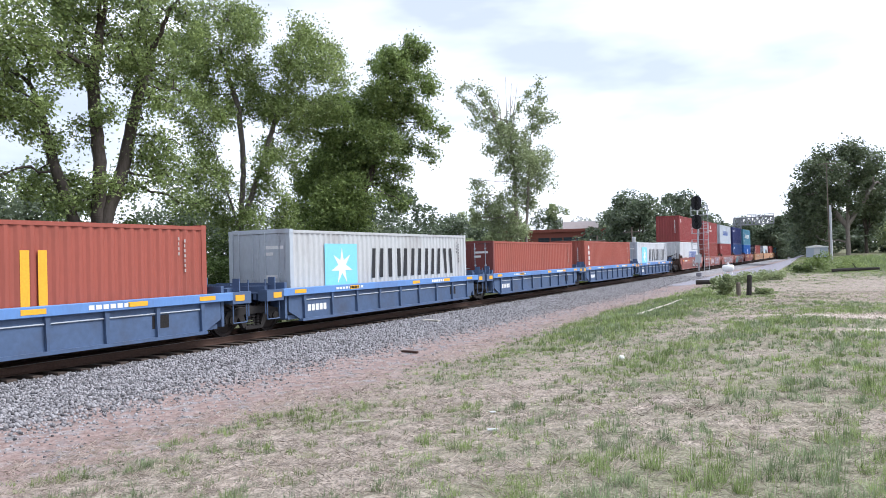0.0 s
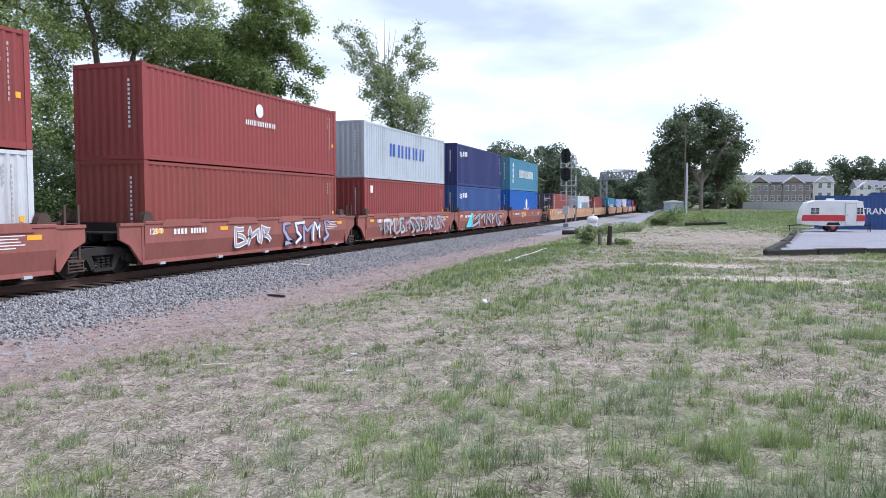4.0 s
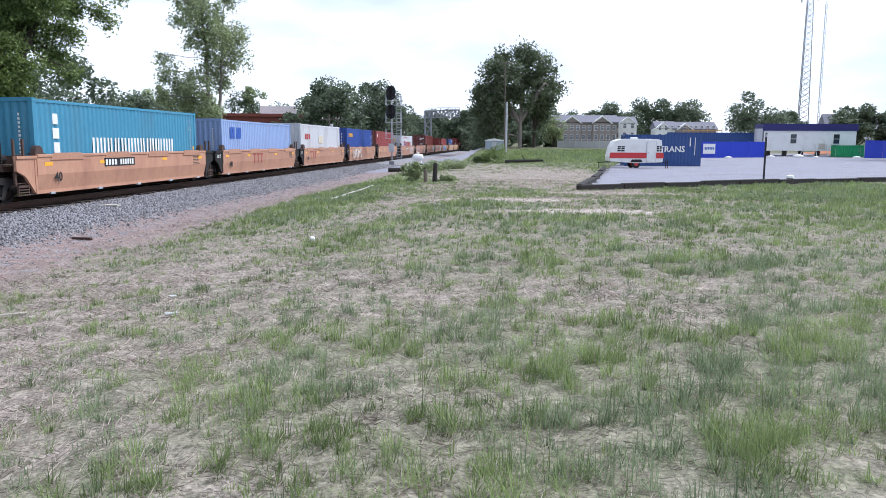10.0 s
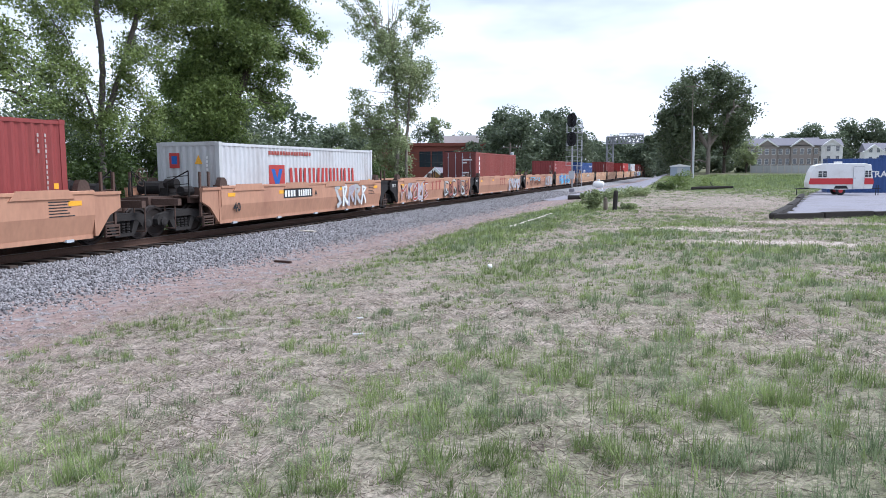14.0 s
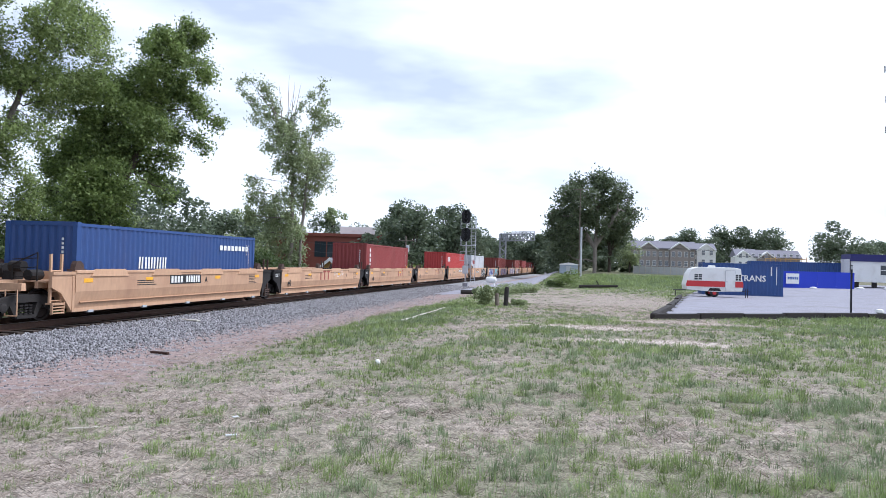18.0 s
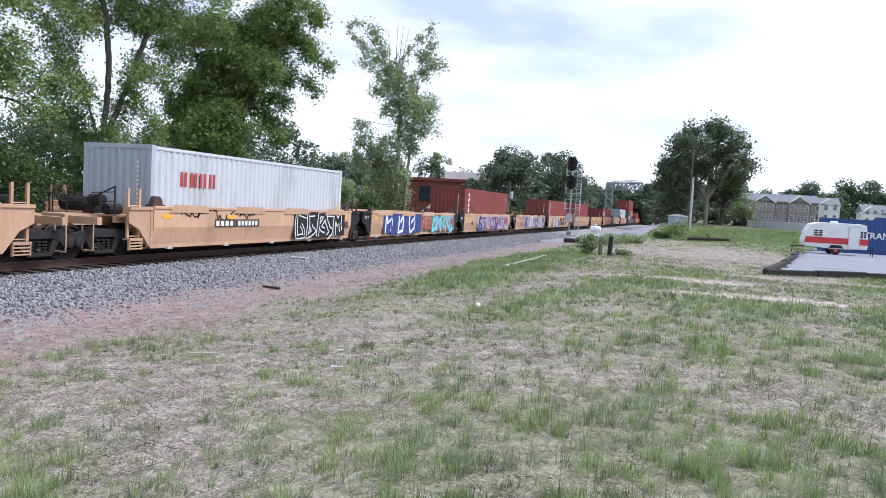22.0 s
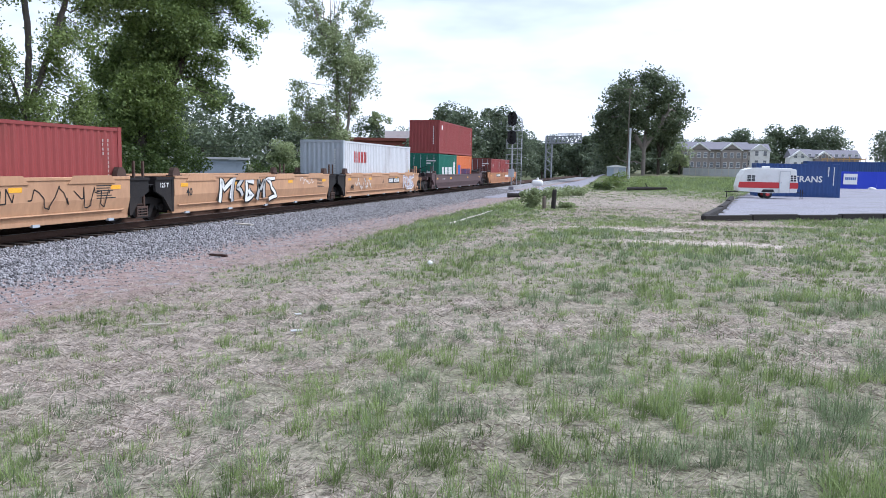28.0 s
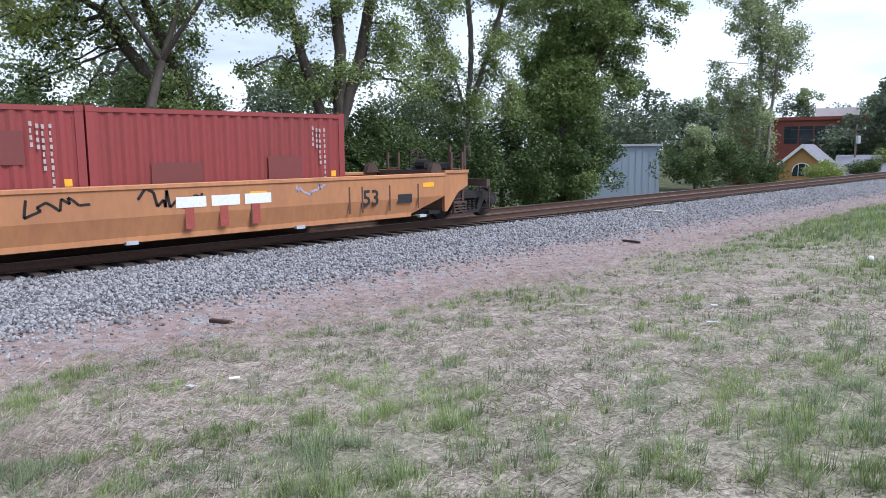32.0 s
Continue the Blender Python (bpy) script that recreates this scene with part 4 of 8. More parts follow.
    for s, on in ((-1, trucks[0]), (1, trucks[1])):
        if on:
            truck(c, s * 7.6)
    return c


def load(ob, s, z=0.0):
    """Sets a thing on the track at the running distance s and lists it for the train's run."""
    MOVERS.append((ob, s, z))
    ob.matrix_basis = pose(TRACK_X, s, z)
    return ob


FLOOR = 0.30

# ---- the train, front to back ----
def put(label, s, material, z=FLOOR, **kw):
    return load(container(label, material, **kw), s, z)


# blue ribbed cars
for i, (s, label) in enumerate(((8.3, "faded blue ribbed car under a red container"), (23.9, "faded blue ribbed car under a grey container"), (39.1, "faded blue ribbed car under a red container"),
                                (54.0, "faded blue ribbed car under a brown-red container"), (68.7, "faded blue ribbed car under a white container"))):
    load(ribbed_car(label, ends=(False, i == 4), trucks=(True, False)), s)
put("rusty red corrugated container with yellow letter shapes", 8.3, M_FADED, z=0.44, height=2.59, marks=lambda e, x, L, H: (glyph_row(e, "letter_shape", 1.0, 1.9, 0.5, 1.95, 1, M_YELLOW, x, 4), code_marks()(e, x, L, H)))
put("pale grey container with blue star panel and rusty edges", 23.9, M_GREY, z=0.44, height=2.59, doors=True, end_material=M_SILVER, marks=maersk_marks)
put("orange-red corrugated container with doors to the front", 39.1, M_FADED, z=0.42, height=2.40, doors=True, end_material=M_BROWN, marks=code_marks())
put("brown-red corrugated container on a blue car", 54.0, M_FADED, z=0.42, height=2.55, marks=triton_marks)
put("white container with blue star panel", 68.7, M_WHITE, z=0.42, height=2.59, doors=True, end_material=M_SILVER, marks=maersk_marks)

# maroon double-stack cars
for i, s in enumerate((88.1, 104.1, 119.3, 134.2, 149.6)):
    car = load(well_car("maroon double-stack well car with spray paint on its side", M_MAROON, 6.45, 7.6, ends=(i == 0, i == 4), trucks=(i > 0, False), plate_material=M_MAROON, end_material=M_RUSTY), s)
    number_panel(car, -5.3, 1.0, panel=M_MAROON)
    small_print(car, 4.6, 1.2, 5, 1.0, M_INKWHITE)
    if i == 0:
        spray(car, -0.4, 4.4, 0.42, 1.38, (None, [M_GREY, M_LILAC], M_STEEL), 11)
    if i == 1:
        spray(car, -2.2, 0.2, 0.5, 1.2, (None, [M_LILAC], M_INKWHITE), 12)
        spray(car, 1.0, 4.9, 0.4, 1.36, (None, [M_LILAC, M_INKWHITE], M_INDIGO), 13)
    if i == 2:
        spray(car, -4.4, 5.2, 0.4, 1.3, (None, [M_LILAC, M_SILVER], M_MAROON), 14)
        tag(car, -5, 5, 0.5, 1.2, M_AQUA, 3)
    if i == 3:
        spray(car, -3.6, 5.4, 0.36, 1.40, (None, [M_LILAC, M_SILVER], M_STEEL), 15, count=5)
        bm = bmesh.new()
        prism(bm, [(-4.9, 0.4), (-3.2, 0.36), (-3.2, 1.3), (-3.6, 1.4)], 1.506, 1.508, "x")
        part("spray_paint", bm, M_AQUA, car)
    if i == 4:
        spray(car, -2.6, -0.8, 0.8, 1.35, (None, [M_YELLOW], M_GREY), 16, count=3)
    written("125 T", 0.24, M_INKWHITE, car, 1.507, -6.0, 1.08) if i in (1, 3) else None
LOW = 3.22
put("white container with blue letter shapes", 88.1, M_WHITE, marks=name_side(5.3, 10.4, 0.95, 1.85, 5, M_INKBLUE, 8))
put("dark red corrugated container in the upper tier", 88.1, M_RED, z=LOW, height=2.75, marks=plain_marks)
put("oxide red container in the lower tier", 104.1, M_RED2, marks=ends_code)
put("bright oxide red container in the upper tier with a white badge", 104.1, M_RED, z=LOW, height=2.75, marks=both(round_logo(6.1, 2.05, 0.24, M_INKWHITE), name_side(5.2, 7.2, 1.5, 1.68, 8, M_INKWHITE, 9)))
put("faded red container in the lower tier", 119.3, M_RED, marks=plain_marks)
put("weathered grey container with dark blue letter shapes", 119.3, M_SILVER, z=LOW, height=2.70, marks=name_side(3.2, 8.8, 1.2, 1.85, 5, M_INKBLUE, 8))
def wave_flag(e, x, L, H):
    for k in range(3):
        bm = bmesh.new()
        prism(bm, [(-L / 2 + 0.62, H - 0.52 - k * 0.11), (-L / 2 + 1.2, H - 0.60 - k * 0.11), (-L / 2 + 1.2, H - 0.66 - k * 0.11), (-L / 2 + 0.62, H - 0.58 - k * 0.11)], x, x + 0.004, "x")
        part("emblem", bm, M_INKWHITE, e)
    glyph_row(e, "letter_shape", -L / 2 + 1.4, -L / 2 + 2.5, H - 0.8, H - 0.48, 3, M_INKWHITE, x, 7, 0.35)
    ends_code(e, x, L, H)
put("mid blue corrugated container in the lower tier", 134.2, M_BLUE, marks=wave_flag)
put("navy blue corrugated container in the upper tier", 134.2, M_NAVY, z=LOW, height=2.78, marks=wave_flag)
put("bright blue container with a white rounded emblem", 149.6, M_CBLUE, marks=both(name_side(5.6, 8.0, 0.95, 1.35, 5, M_INKWHITE, 5), round_logo(6.8, 1.75, 0.42, M_INKWHITE)))
def upright_signs(e, x, L, H):
    vertical_code(e, x, L, H, 4, M_INKWHITE, -L / 2 + 1.15, 0.34, 0.45)
put("teal container with white letter shapes in the upper tier", 149.6, M_TEAL, z=LOW, height=2.75, marks=both(upright_signs, name_side(3.4, 9.8, 1.15, 1.85, 13, M_INKWHITE, 6)))

# tan 53-foot cars
for i, s in enumerate((171.0, 189.8, 208.2)):
    car = load(well_car("yellow-tan long well car", M_TAN, 8.6, 9.4, ends=(i == 0, i == 2), trucks=(i > 0, False), flaps=0, cut=0.0), s)
    written("53", 0.55, M_INK, car, 1.506, -7.3, 0.72)
    if i == 1:
        red_blocks(car, -0.4, 0.78, 0.40)
        written("C", 0.3, M_INK, car, 1.506, -1.6, 0.9)
    else:
        number_panel(car, -4.6, 0.86, 2.2, 0.34)
        written("A" if i == 0 else "B", 0.32, M_INK, car, 1.506, -1.8, 0.9)
    small_print(car, 6.6, 1.2, 6, 1.0)
    small_print(car, -0.6, 1.1, 3, 1.2)
# door end painted dark violet for the shade on that face
put("brown-red container with shade-darkened doors and white upright letter shapes", 170.6, M_RED2, doors=True, end_material=M_DARKEND, marks=triton_marks)
put("white container with blue star panel and dark letter shapes", 190.1, M_WHITE, height=2.87, doors=True, end_material=M_SILVER, marks=maersk_marks)
put("brown-red container with white upright letter shapes", 208.0, M_RED2, doors=True, end_material=M_RED, marks=triton_marks)

# five-unit tan cars with forty-foot wells
def tan_set(first, labels, extra, body=M_TAN):
    for i in range(5):
        car = load(well_car(labels[i], body, 6.45, 7.58, ends=(i == 0, i == 4), trucks=(i > 0, False), end_material=M_RUSTY if body is M_TANPINK else None), first + i * 15.15)
        extra(i, car)
        small_print(car, 5.0, 1.2, 6, 0.8)
        if i not in (0, 4):
            written("125 T", 0.2, M_INKWHITE, car, 1.468, -6.95, 1.1)


def set_one(i, car):
    written("40", 0.42, M_INK, car, 1.506, -5.4, 0.6)
    if i in (0, 4):
        number_panel(car, -2.6 if i == 0 else 1.4, 0.98, 2.2, 0.3)
    if i in (1, 2):
        red_blocks(car, -4.9 if i == 2 else -2.0, 0.72, 0.5)
    if i == 3:
        spray(car, -4.9, -1.0, 0.45, 1.34, (None, [M_GREY, M_INKWHITE], M_TAN), 21, count=5)
        red_blocks(car, -0.6, 0.8, 0.5)


tan_set(229.5, ["yellow-tan well car with rust-brown stains"] * 3 + ["yellow-tan well car with pale spray-painted shapes", "yellow-tan well car with rust-brown stains"], set_one, M_TANPINK)
put("blue-teal container with white letter shapes", 229.5, M_TEAL2, marks=both(upright_signs, name_side(3.3, 9.8, 0.95, 1.7, 13, M_INKWHITE, 6)))
put("pale blue container with a dark blue badge", 244.9, M_LBLUE, height=2.75, marks=both(ends_code, lambda e, x, L, H: glyph_row(e, "letter_shape", -L / 2 + 1.2, -L / 2 + 3.0, 1.75, 2.35, 2, M_INKBLUE, x, 12, 0.4)))
put("white container with a small red emblem", 259.6, M_WHITE, marks=both(ends_code, lambda e, x, L, H: glyph_row(e, "letter_shape", -L / 2 + 1.2, -L / 2 + 2.6, 1.8, 2.2, 3, M_BRIGHT, x, 12, 0.4), lambda e, x, L, H: bar_row(e, "faded_mark", -1.0, 0.4, 1.5, 2.1, 3, M_FAINT, x, 0.1)))
put("royal blue container with small yellow letter shapes", 274.8, M_SEABLUE, marks=name_side(0.75, 2.6, 2.1, 2.42, 5, M_YELLOW, 13, bold=0.34))
put("oxide red container with a pale green badge", 289.9, M_RED, marks=plain_marks, end_material=M_BROWN)


def set_two(i, car):
    if i == 0:
        number_panel(car, -2.6, 0.92, 2.2, 0.34)
        written("40", 0.42, M_INK, car, 1.506, -5.6, 0.6)
        written("A", 0.3, M_INK, car, 1.506, -0.1, 0.95)
        spray(car, 1.6, 4.7, 0.34, 1.36, (None, [M_GREY, M_INKWHITE, M_LILAC], M_SILVER), 31, count=5)
    if i == 1:
        spray(car, -6.0, -2.0, 0.35, 1.36, (None, [M_INKRED, M_LILAC], M_GREY), 32, count=5)
        spray(car, 0.9, 6.0, 0.35, 1.40, (None, [M_GREY, M_MAROON], M_STEEL), 33, count=6)
        red_blocks(car, -1.4, 0.8, 0.5)
    if i == 2:
        red_blocks(car, -0.6, 0.75, 0.5)
        spray(car, 2.0, 6.0, 0.4, 1.3, (None, [M_LILAC, M_SILVER], M_GREY), 34)
    if i == 3:
        tag(car, -5.2, 0.4, 0.45, 1.3, M_STEEL, 35, width=0.05)
        tag(car, -5.0, 0.2, 0.5, 1.2, M_RUSTSPRAY, 36, width=0.06)
        spray(car, -4.8, 0.0, 0.95, 1.25, (None, [M_CYAN], M_CYAN), 37, count=4)
        red_blocks(car, 0.6, 0.75, 0.5)
        spray(car, 2.6, 6.0, 0.4, 1.38, (None, [M_SILVER, M_LILAC], M_GREY), 38)
        written("40", 0.42, M_INK, car, 1.506, -5.8, 0.6)
    if i == 4:
        spray(car, -4.4, 2.6, 0.36, 1.44, (None, [M_INKBLUE, M_CYAN], M_CYAN), 39, count=6)
        number_panel(car, 3.6, 0.95, 1.8, 0.28, M_TAN, M_INK)


tan_set(308.4, ["yellow-tan well car with pale bubble-shaped spray paint", "empty yellow-tan well car with dark red spray paint", "yellow-tan well car with faded red mark", "empty yellow-tan well car with blue and black spray lines", "yellow-tan well car with blue spray paint"], set_two, M_TANPINK)
def end_badges(e, x, L, H):
    boxed("colour_panel", (-0.75, -0.35, -L / 2 + 0.016, -L / 2 + 0.02, H - 0.85, H - 0.35), M_BRIGHT, e, "small red square panel")
    boxed("emblem", (-0.66, -0.44, -L / 2 + 0.012, -L / 2 + 0.0155, H - 0.72, H - 0.45), M_CBLUE, e)
    bm = bmesh.new()
    prism(bm, [(0.25, H - 0.72), (0.55, H - 0.72), (0.40, H - 0.42)], -L / 2 + 0.014, -L / 2 + 0.02, "y")
    part("warning_sign", bm, M_YELLOW, e, "yellow warning triangle")


def shield(e, x, L, H):
    boxed("colour_panel", (x, x + 0.003, -L / 2 + 3.0, -L / 2 + 4.1, 0.75, 1.85), M_BRIGHT, e, "red square panel")
    bm = bmesh.new()
    prism(bm, [(-L / 2 + 3.15, 1.7), (-L / 2 + 3.55, 0.85), (-L / 2 + 3.95, 1.7), (-L / 2 + 3.7, 1.7), (-L / 2 + 3.55, 1.35), (-L / 2 + 3.4, 1.7)], x + 0.0035, x + 0.006, "x")
    part("emblem", bm, M_CBLUE, e)
put("white container with bold red letter shapes", 308.4, M_WHITE, height=2.59, doors=False, end_material=M_GREY, marks=both(end_badges, shield, name_side(4.5, 10.3, 0.85, 1.75, 8, M_BRIGHT, 17), lambda e, x, L, H: bar_row(e, "stencil_line", -L / 2 + 3.0, -L / 2 + 6.2, 2.22, 2.36, 16, M_INKRED, x, 0.25)))
put("brown-red container with white letter shapes on its end", 338.4, M_RED2, doors=True, end_material=M_BROWN, marks=both(ends_code, triton_marks))
put("orange-red corrugated container on a spray-painted car", 369.0, M_RED, height=2.59, marks=triton_marks)


def set_three(i, car):
    if i == 0:
        number_panel(car, -1.4, 0.95, 2.2, 0.34)
        written("A", 0.3, M_INK, car, 1.506, 1.2, 0.98)
    else:
        written("40", 0.42, M_INK, car, 1.506, -5.5, 0.62)
        if i == 4:
            number_panel(car, 0.0, 0.98, 2.2, 0.32)
            written("B", 0.3, M_INK, car, 1.506, -0.6, 1.0)
        else:
            red_blocks(car, -1.2 if i == 1 else 1.4, 0.85, 0.5)
            written("E" if i == 1 else "D", 0.3, M_INK, car, 1.506, -1.6 if i == 2 else 3.6, 0.95)
    if i == 1:
        tag(car, 1.3, 3.0, 0.95, 1.35, M_INKWHITE, 41)
    small_print(car, -3.4, 1.1, 3, 1.2)
    bm = bmesh.new()
    tube(bm, (1.46, -6.2, 0.52), (1.46, 6.2, 0.52), 0.025, sides=6)
    part("side_pipe", bm, M_TAN, car)


tan_set(387.8, ["yellow-tan well car under a dark blue container", "empty yellow-tan well car with faded red mark", "yellow-tan well car under a red container", "empty yellow-tan well car", "yellow-tan well car under a bright red container"], set_three, M_TANPALE)
put("dark blue container with white letter shapes", 387.8, M_BLUE, height=2.59, marks=both(ends_code, lambda e, x, L, H: bar_row(e, "letter_shape", -L / 2 + 8.9, -L / 2 + 11.6, 1.95, 2.15, 8, M_INKWHITE, x), lambda e, x, L, H: glyph_row(e, "letter_shape", -L / 2 + 3.2, -L / 2 + 5.0, 1.2, 1.6, 5, M_INKWHITE, x, 3)))
put("oxide red container with white upright letter shapes", 417.8, M_RED, marks=triton_marks)
put("bright red container with white letter shapes", 448.0, M_BRIGHT, marks=name_side(0.95, 2.4, 1.9, 2.4, 3, M_INKWHITE, 19, bold=0.34))


def set_four(i, car):
    if i == 0:
        number_panel(car, -3.6, 0.82, 2.6, 0.26, M_RUSTY)
        tag(car, -5.2, -1.4, 1.0, 1.42, M_STEEL, 51, width=0.05)
        spray(car, 1.6, 5.6, 0.32, 1.44, (M_STEEL, [M_STEEL], M_INKWHITE), 52, count=5)
        written("40", 0.42, M_INK, car, 1.506, 5.95, 0.7)
    if i == 1:
        spray(car, -4.8, 0.2, 0.32, 1.42, (M_INDIGO, [M_INKWHITE, M_INDIGO], M_INKBLUE), 53, count=6)
        spray(car, 0.3, 2.2, 0.5, 1.30, (None, [M_RUSTSPRAY], M_MAROON), 54)
        spray(car, 2.2, 6.2, 0.32, 1.42, (M_MAROON, [M_AQUA, M_LILAC], M_AQUA), 55, count=5)
    if i == 2:
        spray(car, -3.0, 5.4, 0.34, 1.42, (M_LILAC, [M_INDIGO, M_RUSTSPRAY, M_LILAC, M_MAROON], M_INDIGO), 56, count=8)
        written("40", 0.42, M_INK, car, 1.506, -4.6, 0.7)
    if i == 3:
        spray(car, -2.8, 6.0, 0.34, 1.42, (M_LILAC, [M_INDIGO, M_LILAC, M_INKWHITE, M_RUSTSPRAY], M_INDIGO), 57, count=8)
        written("40", 0.42, M_INK, car, 1.506, -4.4, 0.6)
        tag(car, -5.6, -3.2, 1.1, 1.38, M_INDIGO, 58, width=0.04)
    if i == 4:
        spray(car, -4.6, -0.2, 0.36, 1.38, (None, [M_INDIGO, M_INKWHITE], M_LILAC), 59, count=5)
        spray(car, 0.4, 4.6, 0.36, 1.38, (None, [M_STEEL, M_TAN], M_STEEL), 60, count=5)


tan_set(466.3, ["yellow-tan well car with black and white spray paint", "empty yellow-tan well car covered in blue and aqua spray paint", "yellow-tan well car with indigo and lilac spray paint", "empty yellow-tan well car with indigo spray paint", "yellow-tan well car with dark spray paint"], set_four, M_TANPALE)
put("dirty white container with rusty edges and red letter shapes", 466.1, M_WHITE, end_material=M_SILVER, marks=name_side(1.3, 3.2, 1.75, 2.2, 4, M_BRIGHT, 8, bold=0.3))
put("brown-red container with white upright letter shapes", 497.0, M_RED2, marks=triton_marks)
put("brown-red container with white upright letter shapes", 527.3, M_RED2, height=2.85, marks=triton_marks)


def set_five(i, car):
    if i == 0:
        written("B", 0.3, M_INK, car, 1.506, -3.8, 0.9)
        tag(car, -0.6, 1.2, 0.85, 1.2, M_INKWHITE, 61)
        tag(car, 2.2, 4.2, 0.6, 1.3, M_INKWHITE, 62, width=0.04)
        number_panel(car, -6.0, 0.85, 1.5, 0.3)
    if i in (1, 2):
        written("40", 0.42, M_INK, car, 1.506, -5.4, 0.7)
        red_blocks(car, -1.6, 0.85, 0.55)
    if i == 1:
        tag(car, -4.0, -2.6, 0.85, 1.3, M_INKWHITE, 63)
    if i == 2:
        for k, y in enumerate((-4.4, 0.8, 2.6, 4.2)):
            tag(car, y, y + 1.3, 0.6, 1.25, M_STEEL, 64 + k, width=0.035)
    if i == 3:
        written("40", 0.36, M_INK, car, 1.506, -5.6, 0.8)
        spray(car, -3.8, 0.8, 0.42, 1.42, (None, [M_INKWHITE, M_GREY], M_STEEL), 70, count=5)
        tag(car, 3.2, 4.6, 0.95, 1.3, M_INKWHITE, 71)
    if i == 4:
        number_panel(car, 0.6, 0.85, 2.2, 0.32)
        written("A", 0.3, M_INK, car, 1.506, -0.4, 0.88)
        written("40", 0.42, M_INK, car, 1.506, -5.5, 0.6)
        tag(car, -5.0, -2.6, 0.55, 1.25, M_INKWHITE, 72, width=0.04)
        spray(car, 3.6, 6.0, 0.4, 1.36, (None, [M_LILAC], M_INKWHITE), 73, count=3)
    bm = bmesh.new()
    tube(bm, (1.46, -6.2, 0.50), (1.46, 6.2, 0.50), 0.025, sides=6)
    part("side_pipe", bm, M_TAN, car)


tan_set(545.4, ["yellow-tan well car with white spray tags", "empty yellow-tan well car with a faded red mark", "yellow-tan well car with dark spray tags", "empty yellow-tan well car with white bubble-shaped spray paint", "yellow-tan well car with white spray tags"], set_five)
put("oxide red corrugated container", 545.4, M_RED, marks=ends_code)
def lamp_panel(e, x, L, H):
    boxed("colour_panel", (x, x + 0.003, -L / 2 + 1.2, -L / 2 + 2.9, H - 1.25, H - 0.30), M_INKWHITE, e, "white and blue sign panel")
    bm = bmesh.new()
    prism(bm, [(-L / 2 + 1.25, H - 0.35), (-L / 2 + 2.85, H - 0.35), (-L / 2 + 2.85, H - 0.78), (-L / 2 + 1.8, H - 0.60)], x + 0.0035, x + 0.006, "x")
    part("emblem", bm, M_INKBLUE, e)
    boxed("emblem", (x + 0.0035, x + 0.006, -L / 2 + 1.5, -L / 2 + 2.8, H - 1.15, H - 0.88), M_INKBLUE, e)
    ends_code(e, x, L, H)
put("oxide red container with a small white and blue sign panel", 576.1, M_RED, height=2.59, marks=lamp_panel)
put("white container with bold red letter shapes", 606.0, M_WHITE, end_material=M_SILVER, marks=name_side(1.6, 3.7, 1.75, 2.35, 4, M_BRIGHT, 8, bold=0.3))

# dark double-stack car and the last car
car = load(well_car("dark plum well car with yellow reflectors", M_PLUM, 8.6, 9.5, ends=(True, True), trucks=(False, False), flaps=0, cut=1.1, top=1.30, plate_material=M_PLUM), 626.6)
small_print(car, -6.5, 1.0, 2, 1.2, M_INKWHITE)
put("dark green container with white letter shapes", 623.0, M_GREEN, length=6.06, height=2.59, doors=True, z=0.32, marks=both(code_marks(), lambda e, x, L, H: glyph_row(e, "letter_shape", -1.9, 1.7, 0.75, 1.55, 4, M_INKWHITE, x, 21, 0.3), lambda e, x, L, H: boxed("label_panel", (x, x + 0.004, 1.9, 2.4, 0.7, 2.0), M_INKWHITE, e)))
put("orange container with dark blue letter shapes", 629.15, M_ORANGE, length=6.06, height=2.59, z=0.32, marks=both(code_marks(), lambda e, x, L, H: glyph_row(e, "letter_shape", -1.2, 2.6, 0.95, 1.45, 10, M_NAVY, x, 22, 0.3), lambda e, x, L, H: boxed("emblem", (x, x + 0.004, -2.5, -1.6, 0.85, 1.75), M_INKBLUE, e)))
put("oxide red container stacked over two short ones", 626.1, M_RED, z=2.95, height=2.55, marks=plain_marks)

car = load(well_car("orange-tan long well car at the train's end", M_TANORANGE, 8.65, 9.25, ends=(True, True), trucks=(False, False), flaps=0, cut=1.2, top=1.36, end_material=M_RUSTY), 649.05)
number_panel(car, -5.0, 0.92, 2.4, 0.30)
written("53", 0.55, M_INK, car, 1.506, 6.0, 0.62)
red_blocks(car, 0.9, 0.42, 0.62)
for k in range(3):
    boxed("faded_mark", (1.5065, 1.509, 0.9 + k * 0.78, 0.9 + k * 0.78 + 0.66, 0.86, 1.08), M_INKWHITE, car, "white patch over the red mark")
tag(car, -1.9, -0.8, 0.85, 1.2, M_STEEL, 84, width=0.05)
tag(car, 0.2, 1.5, 0.85, 1.3, M_STEEL, 82, width=0.06)
tag(car, 3.8, 4.7, 0.95, 1.25, M_LILAC, 83, width=0.05)
for y, dark in ((6.9, M_INK), (-6.2, M_RUSTSPRAY), (-5.2, M_RUSTSPRAY)):
    boxed("paint_patch", (1.502, 1.505, y, y + 0.16 if dark == M_RUSTSPRAY else y + 0.5, 0.62, 1.15 if dark == M_RUSTSPRAY else 0.85), dark, car)
for y in (2.6, 5.3, 5.7, 6.6, 7.6):
    boxed("rust_streak", (1.502, 1.504, y, y + 0.05, 0.45, 1.1), M_RUSTY, car)
put("dark red short container with white round marks on its doors", 645.35, M_RED, length=6.06, height=2.59, doors=True, end_material=M_BROWN, z=0.28, marks=both(code_marks(), round_logo(1.15, 1.85, 0.22, M_CODE), shadow_patches((4.6, 5.0, 1.5, 2.1))))
